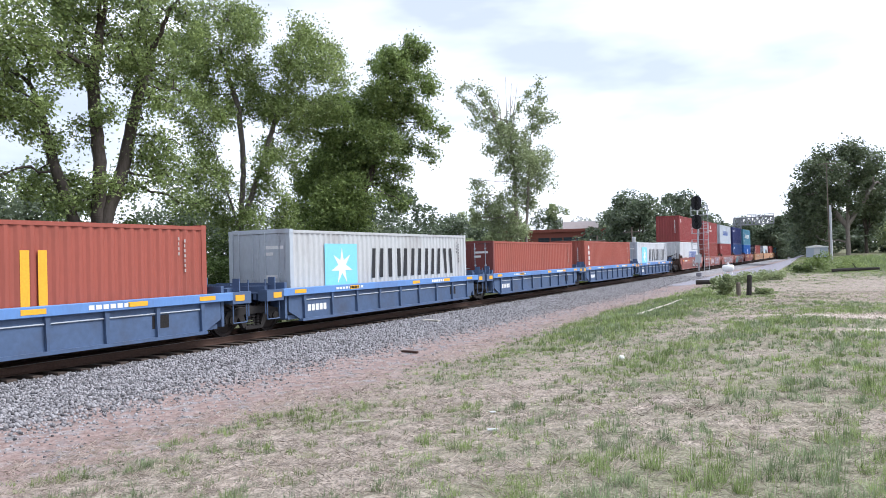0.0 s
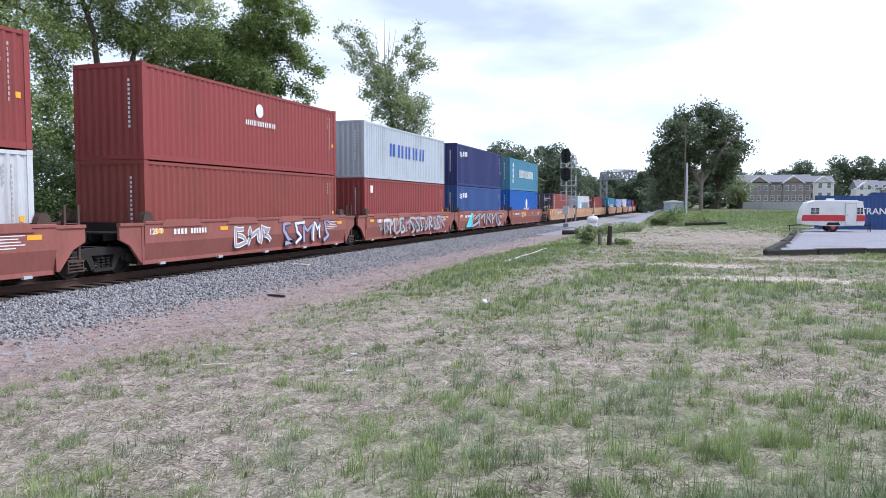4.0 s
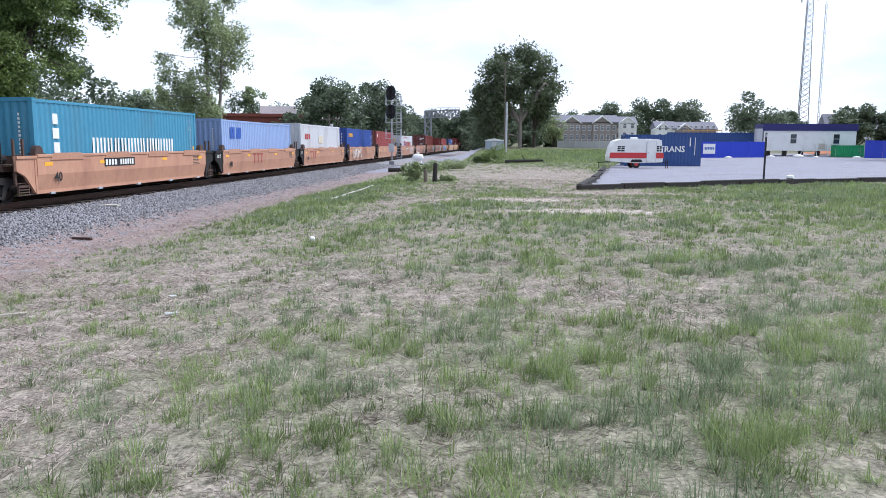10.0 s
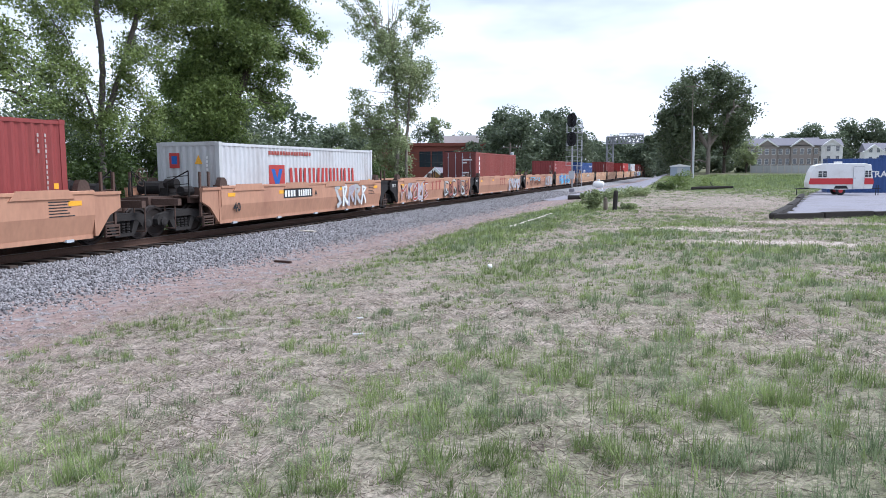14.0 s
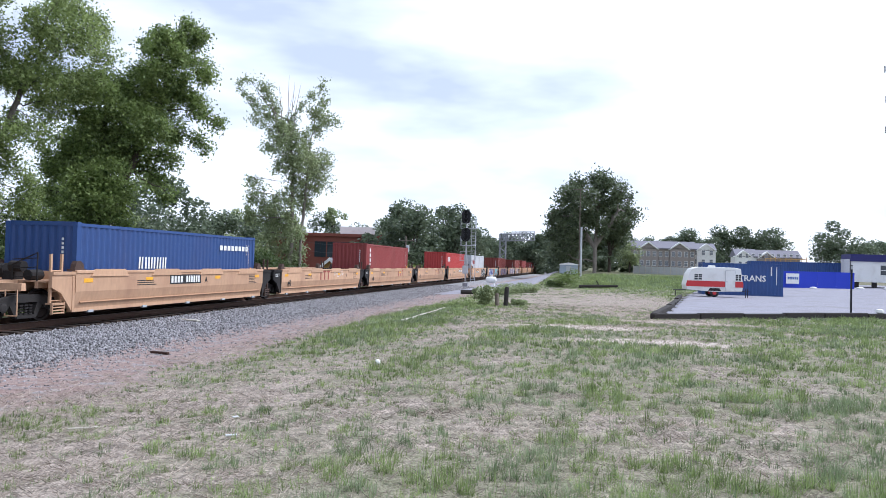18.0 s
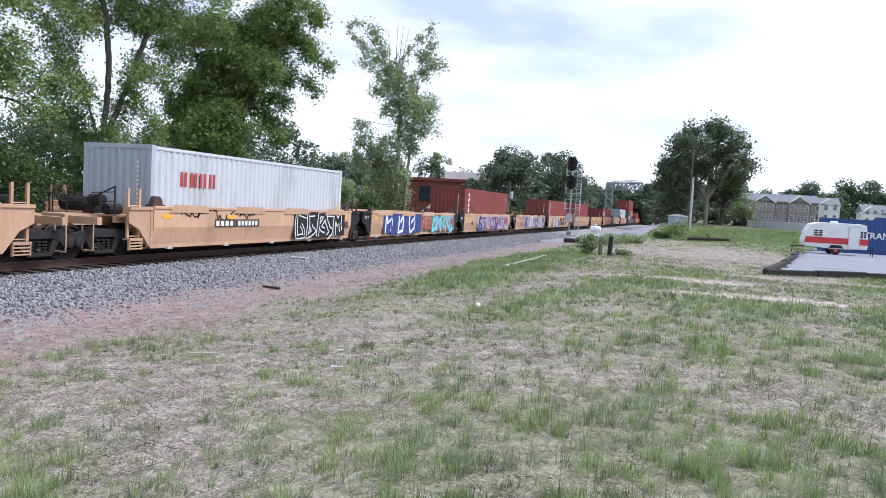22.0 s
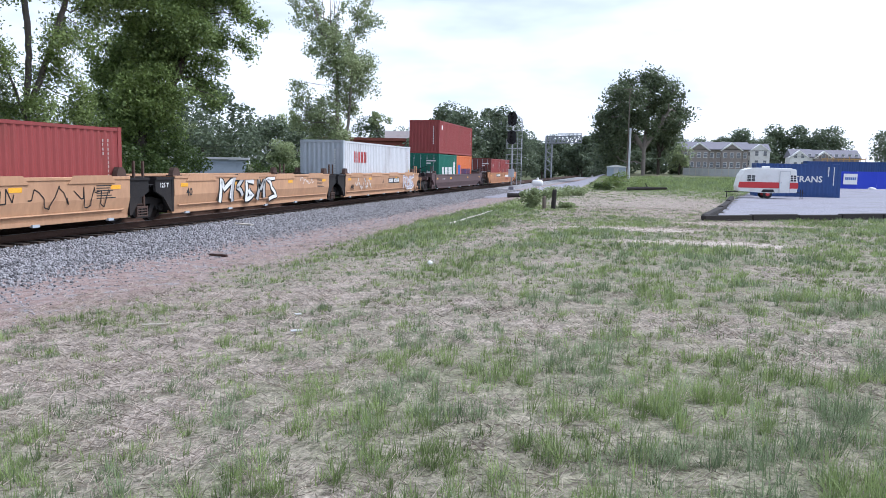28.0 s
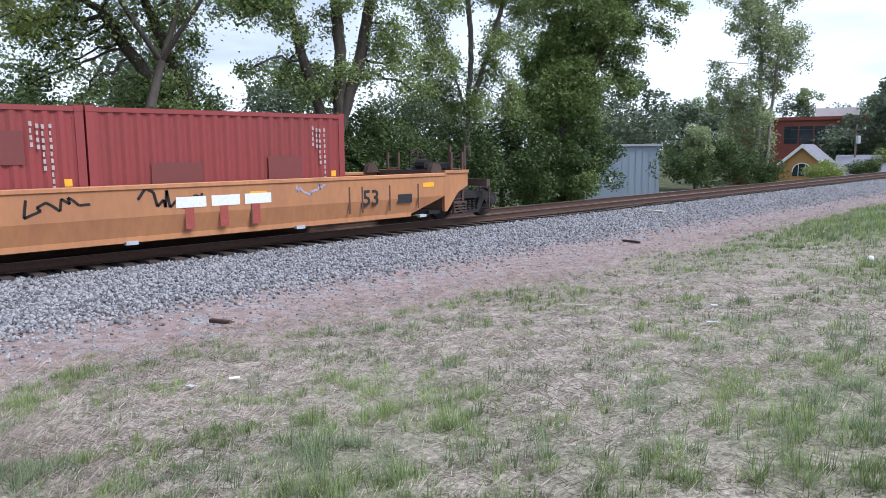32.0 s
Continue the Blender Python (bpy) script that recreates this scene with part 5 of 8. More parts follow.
put("dark red short container with overpainted patches", 651.45, M_RED, length=6.06, height=2.59, z=0.28, marks=both(code_marks(), shadow_patches((1.2, 2.3, 0.7, 1.5), (3.9, 4.8, 0.8, 1.6))))
for y in (9.3, 9.9):
    boxed("end_post", (1.0, 1.06, y, y + 0.06, 1.1, 2.1), M_RUSTY, car)
# ---- lineside things and buildings ----
M_GALV = material("galvanised_steel", (0.46, 0.47, 0.49), rough=0.6, metal=0.1, vary=0.1, bump=0.05)
M_GANTRY = material("dull_galvanised_steel", (0.27, 0.28, 0.30), rough=0.7, metal=0.1, vary=0.12, bump=0.05)
M_BLACK = material("black_signal_enamel", (0.012, 0.012, 0.014), rough=0.5, vary=0.1, bump=0)
M_LENS = material("dark_signal_lens", (0.02, 0.03, 0.03), rough=0.15, vary=0.05, bump=0)
M_WPAINT = material("white_painted_metal", (0.74, 0.74, 0.72), rough=0.5, vary=0.06, second=(0.4, 0.36, 0.3), amount=0.3, bump=0.05)
M_REDBAND = material("red_painted_band", (0.52, 0.04, 0.045), rough=0.5, vary=0.06, bump=0.05)
M_GLASS = material("dark_window_glass", (0.03, 0.04, 0.05), rough=0.08, vary=0.1, bump=0, spec=0.6)
M_TIMBER = material("black_weathered_timber", (0.028, 0.024, 0.022), rough=0.9, vary=0.3, second=(0.09, 0.08, 0.07), amount=0.5, bump=0.4, stretch=(0.3, 3, 3))
M_GREYWOOD = material("grey_weathered_wood", (0.17, 0.14, 0.115), rough=0.9, vary=0.25, second=(0.06, 0.05, 0.04), amount=0.6, bump=0.4)
M_PALEWOOD = material("pale_bleached_wood", (0.50, 0.46, 0.40), rough=0.9, vary=0.2, bump=0.2)
M_DARKWOOD = material("dark_wet_wood", (0.05, 0.025, 0.018), rough=0.85, vary=0.3, bump=0.3)
M_HOARD = material("blue_hoarding_sheet", (0.02, 0.045, 0.46), rough=0.45, vary=0.06, bump=0.1, bump_scale=3)
M_NAVYBAND = material("navy_fascia_paint", (0.02, 0.02, 0.12), rough=0.5, vary=0.06, bump=0.05)
M_BRICK = material("red_brown_brick", (0.21, 0.065, 0.045), rough=0.85, vary=0.15, scale=6, second=(0.13, 0.05, 0.04), amount=0.4, bump=0.2)
M_TOWNBRICK = material("grey_brown_brick", (0.27, 0.235, 0.215), rough=0.85, vary=0.15, scale=3, second=(0.24, 0.205, 0.19), amount=0.5, bump=0.1)
M_STUCCO = material("yellow_ochre_stucco", (0.42, 0.235, 0.085), rough=0.85, vary=0.08, bump=0.1)
M_SHINGLE = material("grey_roof_shingles", (0.19, 0.185, 0.215), rough=0.9, vary=0.15, scale=8, second=(0.14, 0.138, 0.16), amount=0.5, bump=0.3)
M_METALWALL = material("blue_grey_metal_wall", (0.33, 0.38, 0.45), rough=0.6, vary=0.06, bump=0.05)
M_LOT = material("pale_grey_gravel", (0.255, 0.25, 0.285), rough=0.95, vary=0.45, scale=3.5, second=(0.17, 0.155, 0.15), amount=0.75, second_scale=0.4, bump=0.5, bump_scale=20)
M_LUMBER = material("fresh_yellow_lumber", (0.50, 0.32, 0.14), rough=0.8, vary=0.12, bump=0.1)
M_ORANGESOIL = material("orange_clay_soil", (0.36, 0.14, 0.065), rough=0.95, vary=0.2, bump=0.4)
M_ASPHALT = material("worn_grey_asphalt", (0.20, 0.195, 0.20), rough=0.9, vary=0.2, scale=6, second=(0.13, 0.13, 0.13), amount=0.5, bump=0.3)
M_GREENBOX = paint("bright_green_paint", (0.02, 0.26, 0.09), 0.05)


M_PALEGLASS = material("sky_lit_window_glass", (0.16, 0.17, 0.19), rough=0.1, vary=0.1, bump=0, spec=0.6)


def thing(name, label, category, m, group="", kind=""):
    e = tagged(new(name), label, category, group, kind)
    e.matrix_basis = m
    return e


def rods(bm, pairs, r, sides=5):
    for a, b in pairs:
        tube(bm, a, b, r, sides=sides, caps=False)


# ties
tie_mesh = cached("tie", lambda: (lambda bm: (box(bm, -1.3, 1.3, -0.11, 0.11, -0.36, -0.185), finish("tie", bm, M_TIE))[1])(bmesh.new()))
for i in range(200):
    attach("tie", tie_mesh, track, at=pose(random.uniform(-0.04, 0.04), -12 + i * 0.54, random.uniform(-0.01, 0.0), 0, 0, random.uniform(-1, 1)))
bm = bmesh.new()
for i in range(900):
    box(bm, -1.3, 1.3, 96 + i * 0.54 - 0.11, 96 + i * 0.54 + 0.11, -0.36, -0.187)
tagged(part("tie_row", bm, M_TIE, track), kind="stuff")

# signal mast with two heads
sig = thing("railway_signal", "tall lattice railway signal mast with two black signal heads", "signal", pose(-12.05, 76.0, 0.10))
boxed("base_block", (-0.25, 0.25, -0.25, 0.25, -0.9, -0.05), M_LOT, sig, "concrete footing", bevel=0.03)
bm = bmesh.new()
tube(bm, (0, 0, 0.1), (0, 0, 7.1), 0.085, 0.07, 10)
part("mast", bm, M_GALV, sig, smooth=True)
bm = bmesh.new()
for x in (0.48, 0.92):
    rods(bm, [((x, 0.3, 0.1), (x, 0.3, 6.5))], 0.03)
for k in range(21):
    rods(bm, [((0.48, 0.3, 0.3 + k * 0.3), (0.92, 0.3, 0.3 + k * 0.3))], 0.016)
part("ladder", bm, M_GALV, sig)
for z in (2.2, 3.75, 5.5):
    bm = bmesh.new()
    box(bm, -0.6, 0.95, -0.25, 0.45, z, z + 0.05)
    for x in (-0.58, 0.93):
        rods(bm, [((x, -0.2, z), (x, -0.2, z + 0.95)), ((x, 0.42, z), (x, 0.42, z + 0.95))], 0.022)
    for h in (0.5, 0.95):
        rods(bm, [((-0.58, 0.42, z + h), (0.93, 0.42, z + h)), ((-0.58, -0.2, z + h), (-0.58, 0.42, z + h)), ((0.93, -0.2, z + h), (0.93, 0.42, z + h))], 0.018)
    part("platform", bm, M_GALV, sig, "galvanised service platform with railings")
bm = bmesh.new()
box(bm, -0.28, 0.28, -0.35, -0.1, 0.9, 1.7)
part("relay_box", bm, M_GALV, sig, bevel=0.02)
for z in (4.15, 5.98):
    bm = bmesh.new()
    out = [(0.46 * math.cos(a) + 0.0, z + 0.7 + (0.28 if math.sin(a) > 0 else -0.28) + 0.42 * math.sin(a)) for a in [k * math.tau / 24 for k in range(24)]]
    prism(bm, out, -0.52, -0.44, "y")
    head = part("signal_head", bm, M_BLACK, sig, "black oval backplate")
    for k in range(3):
        zz = z + 0.26 + k * 0.43
        bm = bmesh.new()
        turned(bm, [(0.17, -0.53), (0.19, -0.82), (0.175, -0.82), (0.155, -0.55)], 14, "y", (0, 0, zz))
        part("hood", bm, M_BLACK, head)
        bm = bmesh.new()
        turned(bm, [(0.15, -0.545), (0.15, -0.535)], 14, "y", (0, 0, zz))
        part("lens", bm, M_LENS, head)
    boxed("lamp_housing", (-0.3, 0.3, -0.44, -0.1, z + 0.1, z + 1.3), M_BLACK, head)

# cantilever signal gantry over the far track
gan = thing("signal_gantry", "galvanised cantilever signal gantry reaching over the track", "gantry", pose(-19.7, 180.0, 1.1))
for x in (-0.7, 0.7):
    for y in (-0.7, 0.7):
        bm = bmesh.new()
        tube(bm, (x, y, -1.5), (x, y, 8.3), 0.14, sides=6)
        part("leg", bm, M_GANTRY, gan)
bm = bmesh.new()
for k in range(8):
    z = k * 1.0
    s = 1 if k % 2 else -1
    for f in (-0.7, 0.7):
        rods(bm, [((-0.7 * s, f, z), (0.7 * s, f, z + 1)), ((f, -0.7 * s, z), (f, 0.7 * s, z + 1))], 0.08)
part("leg_bracing", bm, M_GANTRY, gan)
for y in (-0.7, 0.7):
    for z in (6.7, 8.3):
        bm = bmesh.new()
        tube(bm, (-0.7, y, z), (7.5, y, z + 0.25), 0.13, sides=6)
        part("chord", bm, M_GANTRY, gan)
bm = bmesh.new()
for k in range(9):
    x0, x1 = -0.7 + k * 0.91, -0.7 + (k + 1) * 0.91
    for y in (-0.7, 0.7):
        rods(bm, [((x0, y, 6.7 + 0.03 * k), (x1, y, 8.3 + 0.03 * k)), ((x1, y, 6.7 + 0.03 * k), (x1, y, 8.35 + 0.03 * k))], 0.085)
    rods(bm, [((x1, -0.7, 8.35 + 0.03 * k), (x1, 0.7, 8.35 + 0.03 * k)), ((x0, -0.7, 6.7 + 0.03 * k), (x1, 0.7, 6.7 + 0.03 * k))], 0.08)
part("truss_bracing", bm, M_GANTRY, gan)
bm = bmesh.new()
for z in (8.8, 9.1):
    rods(bm, [((2, 0.8, z), (7.5, 0.8, z))], 0.05)
for k in range(7):
    rods(bm, [((2 + k * 0.9, 0.8, 8.3), (2 + k * 0.9, 0.8, 9.1))], 0.05)
part("railing", bm, M_GANTRY, gan)

# white tank by the signal
tank = thing("propane_tank", "small white rounded tank standing on gravel", "tank", pose(-8.9, 72.0, 0.16))
bm = bmesh.new()
turned(bm, [(0.05, -0.52), (0.22, -0.48), (0.31, -0.36), (0.33, 0.0), (0.31, 0.36), (0.22, 0.48), (0.05, 0.52)], 18, "x", (0, 0, 0.36))
part("shell", bm, M_WPAINT, tank, smooth=True)
bm = bmesh.new()
turned(bm, [(0.10, 0.66), (0.12, 0.70), (0.12, 0.84), (0.08, 0.86)], 12, "z")
part("valve_cover", bm, M_WPAINT, tank)
for x in (-0.28, 0.28):
    boxed("foot", (x - 0.05, x + 0.05, -0.25, 0.25, -0.2, 0.1), M_WPAINT, tank)

# post stumps
for x, y, h, r, lean in ((-3.62, 35.0, 0.95, 0.11, 3), (-4.05, 35.3, 0.62, 0.10, -2)):
    st = thing("post_stump", "weathered dark wooden post stump in the grass", "post", pose(x, y, ground_z(x, y) - 0.1, 0, lean, 0))
    bm = bmesh.new()
    turned(bm, [(r * 1.1, 0), (r, 0.2), (r * 0.95, h), (r * 0.7, h + 0.07)], 9, "z")
    part("timber", bm, M_TIMBER if h > 0.8 else M_GREYWOOD, st)

# relay hut and pole
hut = thing("relay_cabinet", "grey metal relay hut beside the crossing", "hut", pose(-2.75, 125.0, 0.85))
boxed("body", (-1.45, 1.45, -1.1, 1.1, -0.5, 1.45), M_METALWALL, hut)
bm = bmesh.new()
prism(bm, [(-1.6, 1.45), (1.6, 1.45), (1.55, 1.55), (0, 1.85), (-1.55, 1.55)], -1.25, 1.25, "y")
part("roof", bm, M_WPAINT, hut)
boxed("door", (-0.4, 0.4, -1.125, -1.1, -0.05, 1.3), M_GALV, hut)
pole = thing("utility_pole", "slender grey metal pole with a thick lower part", "pole", pose(-0.9, 115.0, 0.6))
bm = bmesh.new()
tube(bm, (0.12, 0, -0.5), (0.12, 0, 7.4), 0.165, 0.14, 10)
part("lower_shaft", bm, M_GALV, pole)
bm = bmesh.new()
tube(bm, (-0.12, 0, 0), (-0.18, 0, 13.2), 0.09, 0.05, 8)
part("upper_shaft", bm, M_GREYWOOD, pole)
boxed("crossarm", (-1.1, 0.9, -0.06, 0.06, 13.0, 13.1), M_GREYWOOD, pole)

# timber edging of the gravel lot
def edging(points, label):
    for (x0, y0), (x1, y1) in zip(points, points[1:]):
        d = Vector((x1 - x0, y1 - y0, 0))
        n = max(1, round(d.length / 2.6))
        for i in range(n):
            a, b = Vector((x0, y0, 0)) + d * (i + 0.01) / n, Vector((x0, y0, 0)) + d * (i + 0.99) / n
            mid = (a + b) / 2
            tb = thing("edging_timber", label, "timber", Matrix.Translation((mid.x, mid.y, ground_z(mid.x, mid.y) - 0.06)) @ pose(0, 0, 0, random.uniform(-1, 1), 0, math.degrees(math.atan2(d.y, d.x)) + random.uniform(-0.4, 0.4)), "edging timbers round the gravel lot")
            L = (b - a).length / 2
            boxed("beam", (-L, L, -0.13, 0.13, 0.0, 0.30 + random.uniform(-0.03, 0.03)), M_TIMBER, tb, bevel=0.02)


edging([(2.5, 29.5), (10.0, 34.7), (14.4, 37.6), (22.0, 41.3), (31.0, 43.5)], "black weathered timber edging along the gravel lot")
edging([(2.62, 29.9), (4.44, 40.2)], "black weathered timber edging along the gravel lot")
edging([(4.6, 41.4), (6.5, 54.5)], "black weathered timber edging along the gravel lot")
lot = new("gravel_lot", bpy.data.meshes.new("gravel_lot"))
def lot_mesh():
    outline = [(2.8, 29.8), (10.0, 34.9), (14.4, 37.8), (22.0, 41.5), (31.0, 43.7), (80.0, 60.0), (85.0, 118.0), (20.0, 112.0), (11.0, 76.0), (7.4, 58.0)]
    xs, ys = steps([(2, 30, 0.5), (30, 86, 2)]), steps([(29, 60, 0.5), (60, 119, 2)])
    def inside(x, y):
        k = False
        for (x0, y0), (x1, y1) in zip(outline, outline[1:] + outline[:1]):
            if (y0 > y) != (y1 > y) and x < (x1 - x0) * (y - y0) / (y1 - y0) + x0:
                k = not k
        return k
    bm = bmesh.new()
    vs = {}
    def v(i, j):
        if (i, j) not in vs:
            x, y = xs[i], ys[j]
            vs[i, j] = bm.verts.new((x, y, ground_z(x, y) + 0.06))
        return vs[i, j]
    for i in range(len(xs) - 1):
        for j in range(len(ys) - 1):
            if inside((xs[i] + xs[i + 1]) / 2, (ys[j] + ys[j + 1]) / 2):
                bm.faces.new((v(i, j), v(i + 1, j), v(i + 1, j + 1), v(i, j + 1)))
    return finish("gravel_lot", bm, M_LOT, True)
lot.data = lot_mesh()
tagged(lot, "pale grey gravel parking lot edged with timbers", "gravel", kind="structure")

# access road of pale gravel beside the track
def strip(name, label, rows, material, lift=0.05):
    verts, faces = [], []
    for x0, x1, y in rows:
        for k in range(5):
            x = x0 + (x1 - x0) * k / 4
            verts.append((x, y, ground_z(x, y) + lift * (1 if 0 < k < 4 else 0.2)))
    for j in range(len(rows) - 1):
        for k in range(4):
            faces.append((j * 5 + k, j * 5 + k + 1, (j + 1) * 5 + k + 1, (j + 1) * 5 + k))
    me = bpy.data.meshes.new(name)
    me.from_pydata(verts, [], faces)
    me.materials.append(material)
    me.shade_smooth()
    return tagged(new(name, me), label, "road", kind="structure")
strip("gravel_track", "pale gravel access road beside the railway", [(-11.5 + 0.012 * max(0, y - 55), -10.6 + 5.2 * smooth01((y - 55) / 18), y) for y in range(56, 190, 4)], M_LOT)

# thin sign post by the lot
sp = thing("sign_post", "thin black metal post at the lot's edge", "post", pose(11.87, 37.07, ground_z(11.87, 37.07)))
bm = bmesh.new()
box(bm, -0.04, 0.04, -0.02, 0.02, -0.3, 2.38)
part("post", bm, M_BLACK, sp)
boxed("notice", (-0.04, 0.04, -0.03, -0.021, 2.18, 2.33), M_GALV, sp, "small grey notice plate")
bucket = thing("white_bucket", "small white plastic bag on the timber edging", "bag", pose(12.95, 36.7, ground_z(12.95, 36.7) + 0.24))
bm = bmesh.new()
turned(bm, [(0.10, 0), (0.2, 0.05), (0.17, 0.16), (0.06, 0.2)], 9, "z")
part("bag", bm, M_WPAINT, bucket)

# caravan
cv = thing("caravan", "small white travel caravan with a red band", "caravan", pose(9.05, 57.6, 0.10, 0, 0, 3) @ Matrix.Scale(0.9, 4))
side = [(-2.15, 0.55), (-2.2, 0.95), (-2.02, 1.75), (-1.75, 2.22), (-1.2, 2.38), (1.55, 2.38), (1.98, 2.28), (2.05, 1.7), (2.18, 1.05), (2.1, 0.5), (0.0, 0.42)]
bm = bmesh.new()
prism(bm, side, -1.05, 1.05, "y")
part("body", bm, M_WPAINT, cv, bevel=0.03)
bm = bmesh.new()
prism(bm, [(-2.19, 0.82), (-2.20, 0.98), (-2.13, 1.27), (2.13, 1.27), (2.18, 1.05), (2.16, 0.82)], -1.085, -1.055, "y")
part("red_band", bm, M_REDBAND, cv)
d = boxed("door", (0.82, 1.52, -1.11, -1.085, 0.5, 2.12), M_WPAINT, cv, "white entrance door")
boxed("handle", (0.88, 0.94, -1.13, -1.11, 1.2, 1.32), M_GALV, d)
bm = bmesh.new()
for x in (0.79, 1.52):
    box(bm, x, x + 0.03, -1.115, -1.086, 0.48, 2.14)
box(bm, 0.82, 1.52, -1.115, -1.086, 2.12, 2.15)
part("door_frame", bm, M_GALV, cv)
for x0, x1, z0, z1 in ((-1.58, -1.0, 1.36, 1.80), (1.58, 1.98, 1.37, 1.83)):
    w = boxed("window", (x0, x1, -1.10, -1.055, z0, z1), M_GLASS, cv)
    bm = bmesh.new()
    for a, b, c_, e_ in ((x0 - 0.04, x1 + 0.04, z0 - 0.04, z0), (x0 - 0.04, x1 + 0.04, z1, z1 + 0.04), (x0 - 0.04, x0, z0, z1), (x1, x1 + 0.04, z0, z1), (x0, x1, z0 + 0.14, z0 + 0.17), (x0, x1, z0 + 0.28, z0 + 0.31), ((x0 + x1) / 2 - 0.02, (x0 + x1) / 2 + 0.02, z0, z1)):
        box(bm, a, b, -1.115, -1.06, c_, e_)
    part("window_frame", bm, M_WPAINT, w)
boxed("roof_vent", (-0.3, 0.2, -0.25, 0.25, 2.38, 2.52), M_WPAINT, cv, bevel=0.03)

for y in (-0.95, 0.95):
    w = new("wheel")
    w.parent = cv
    w.matrix_basis = pose(0.0, y, 0.33)
    bm = bmesh.new()
    turned(bm, [(0.2, -0.09), (0.32, -0.08), (0.34, 0.0), (0.32, 0.08), (0.2, 0.09)], 18, "y")
    part("tyre", bm, M_BLACK, w)
    bm = bmesh.new()
    turned(bm, [(0.05, -0.1), (0.2, -0.085), (0.2, 0.085), (0.05, 0.1)], 14, "y")
    part("rim", bm, M_REDBAND, w, "red painted rim")
bm = bmesh.new()
prism(bm, [(-0.5, 0.5), (-0.36, 0.72), (0.36, 0.72), (0.5, 0.5)], -1.09, -1.056, "y")
part("wheel_arch", bm, M_BLACK, cv)
bm = bmesh.new()
rods(bm, [((-2.1, -0.5, 0.5), (-3.0, 0, 0.45)), ((-2.1, 0.5, 0.5), (-3.0, 0, 0.45)), ((-2.85, 0, 0.45), (-2.85, 0, 0.0))], 0.04)
part("drawbar", bm, M_BLACK, cv)
bm = bmesh.new()
for x in (2.45, 2.6):
    rods(bm, [((x, -0.7, 0.0), (x, -0.7, 0.75))], 0.03)
rods(bm, [((2.1, -0.7, 0.5), (2.75, -0.7, 0.5))], 0.03)
part("rear_step", bm, M_BLACK, cv)

# storage containers in the lot
box1 = container("dark blue storage container with white letter shapes", M_BLUE, length=6.06, height=2.55, marks=lambda e, x, L, H: (bar_row(e, "code_mark", 2.1, 2.22, 1.6, 2.3, 1, M_INKWHITE, x), bar_row(e, "code_mark", 2.5, 2.58, 0.9, 2.3, 1, M_INKWHITE, x), code_marks(rows=1)(e, x, L, H)), group="storage containers in the lot")
box1.matrix_basis = pose(12.2, 64.2, 0.10, 0, 0, -90)
written("TRANS", 0.66, M_INKWHITE, box1, 1.228, 0.72, 1.15)
box2 = container("long dark blue storage container behind the hoarding", M_BLUE, height=2.75, marks=code_marks(rows=2), group="storage containers in the lot")
box2.matrix_basis = pose(27.8, 108.0, 0.75, 0, 0, -90)
box3 = container("small bright green storage container", M_GREENBOX, length=3.5, height=1.45, marks=code_marks(rows=2), group="storage containers in the lot")
box3.matrix_basis = pose(42.8, 101.0, 0.40, 0, 0, -96)

# blue hoarding
def hoarding(x0, y0, x1, y1, h, label):
    d = Vector((x1 - x0, y1 - y0, 0))
    e = thing("hoarding_fence", label, "fence", pose(x0, y0, 0, 0, 0, math.degrees(math.atan2(d.y, d.x))), "blue hoarding round the building site")
    n = max(1, round(d.length / 2.4))
    w = d.length / n
    for i in range(n):
        q = Vector((x0, y0, 0)) + d * (i + 0.5) / n
        z = ground_z(q.x, q.y)
        bm = bmesh.new()
        k = 6
        v = []
        for j in range(k + 1):
            x = i * w + w * j / k
            yy = 0.05 * math.sin(j / k * math.pi) + random.uniform(-0.015, 0.015)
            v.append((bm.verts.new((x, yy, z + 0.05)), bm.verts.new((x, yy * 0.4, z + h))))
        for a, b in zip(v, v[1:]):
            bm.faces.new((a[0], b[0], b[1], a[1]))
        part("sheet", bm, M_HOARD, e, smooth=True)
        bm = bmesh.new()
        tube(bm, (i * w, 0.08, z - 0.2), (i * w, 0.08, z + h + 0.04), 0.03, sides=6)
        part("post", bm, M_GALV, e)
    return e
h1 = hoarding(20.0, 93.0, 31.5, 97.5, 2.0, "royal blue sheet hoarding round a building site")
boxed("banner", (3.2, 4.9, -0.12, -0.10, 0.75, 1.95), M_WPAINT, h1, "white banner with grey-blue writing")

bm = bmesh.new()
for k in range(6):
    box(bm, 3.4 + k * 0.23, 3.4 + k * 0.23 + 0.16, -0.135, -0.125, 1.25, 1.55)
part("letter_shapes", bm, M_INKBLUE, h1)
h2 = hoarding(43.0, 97.0, 78.0, 104.0, 2.2, "royal blue sheet hoarding on rising ground")
boxed("banner", (16.0, 22.0, -0.12, -0.10, 0.95, 2.15), M_WPAINT, h2, "white banner with dark blue writing")
bm = bmesh.new()
for k in range(7):
    box(bm, 17.2 + k * 0.6, 17.2 + k * 0.6 + 0.42, -0.135, -0.125, 1.35, 1.8)
part("letter_shapes", bm, M_INKBLUE, h2)

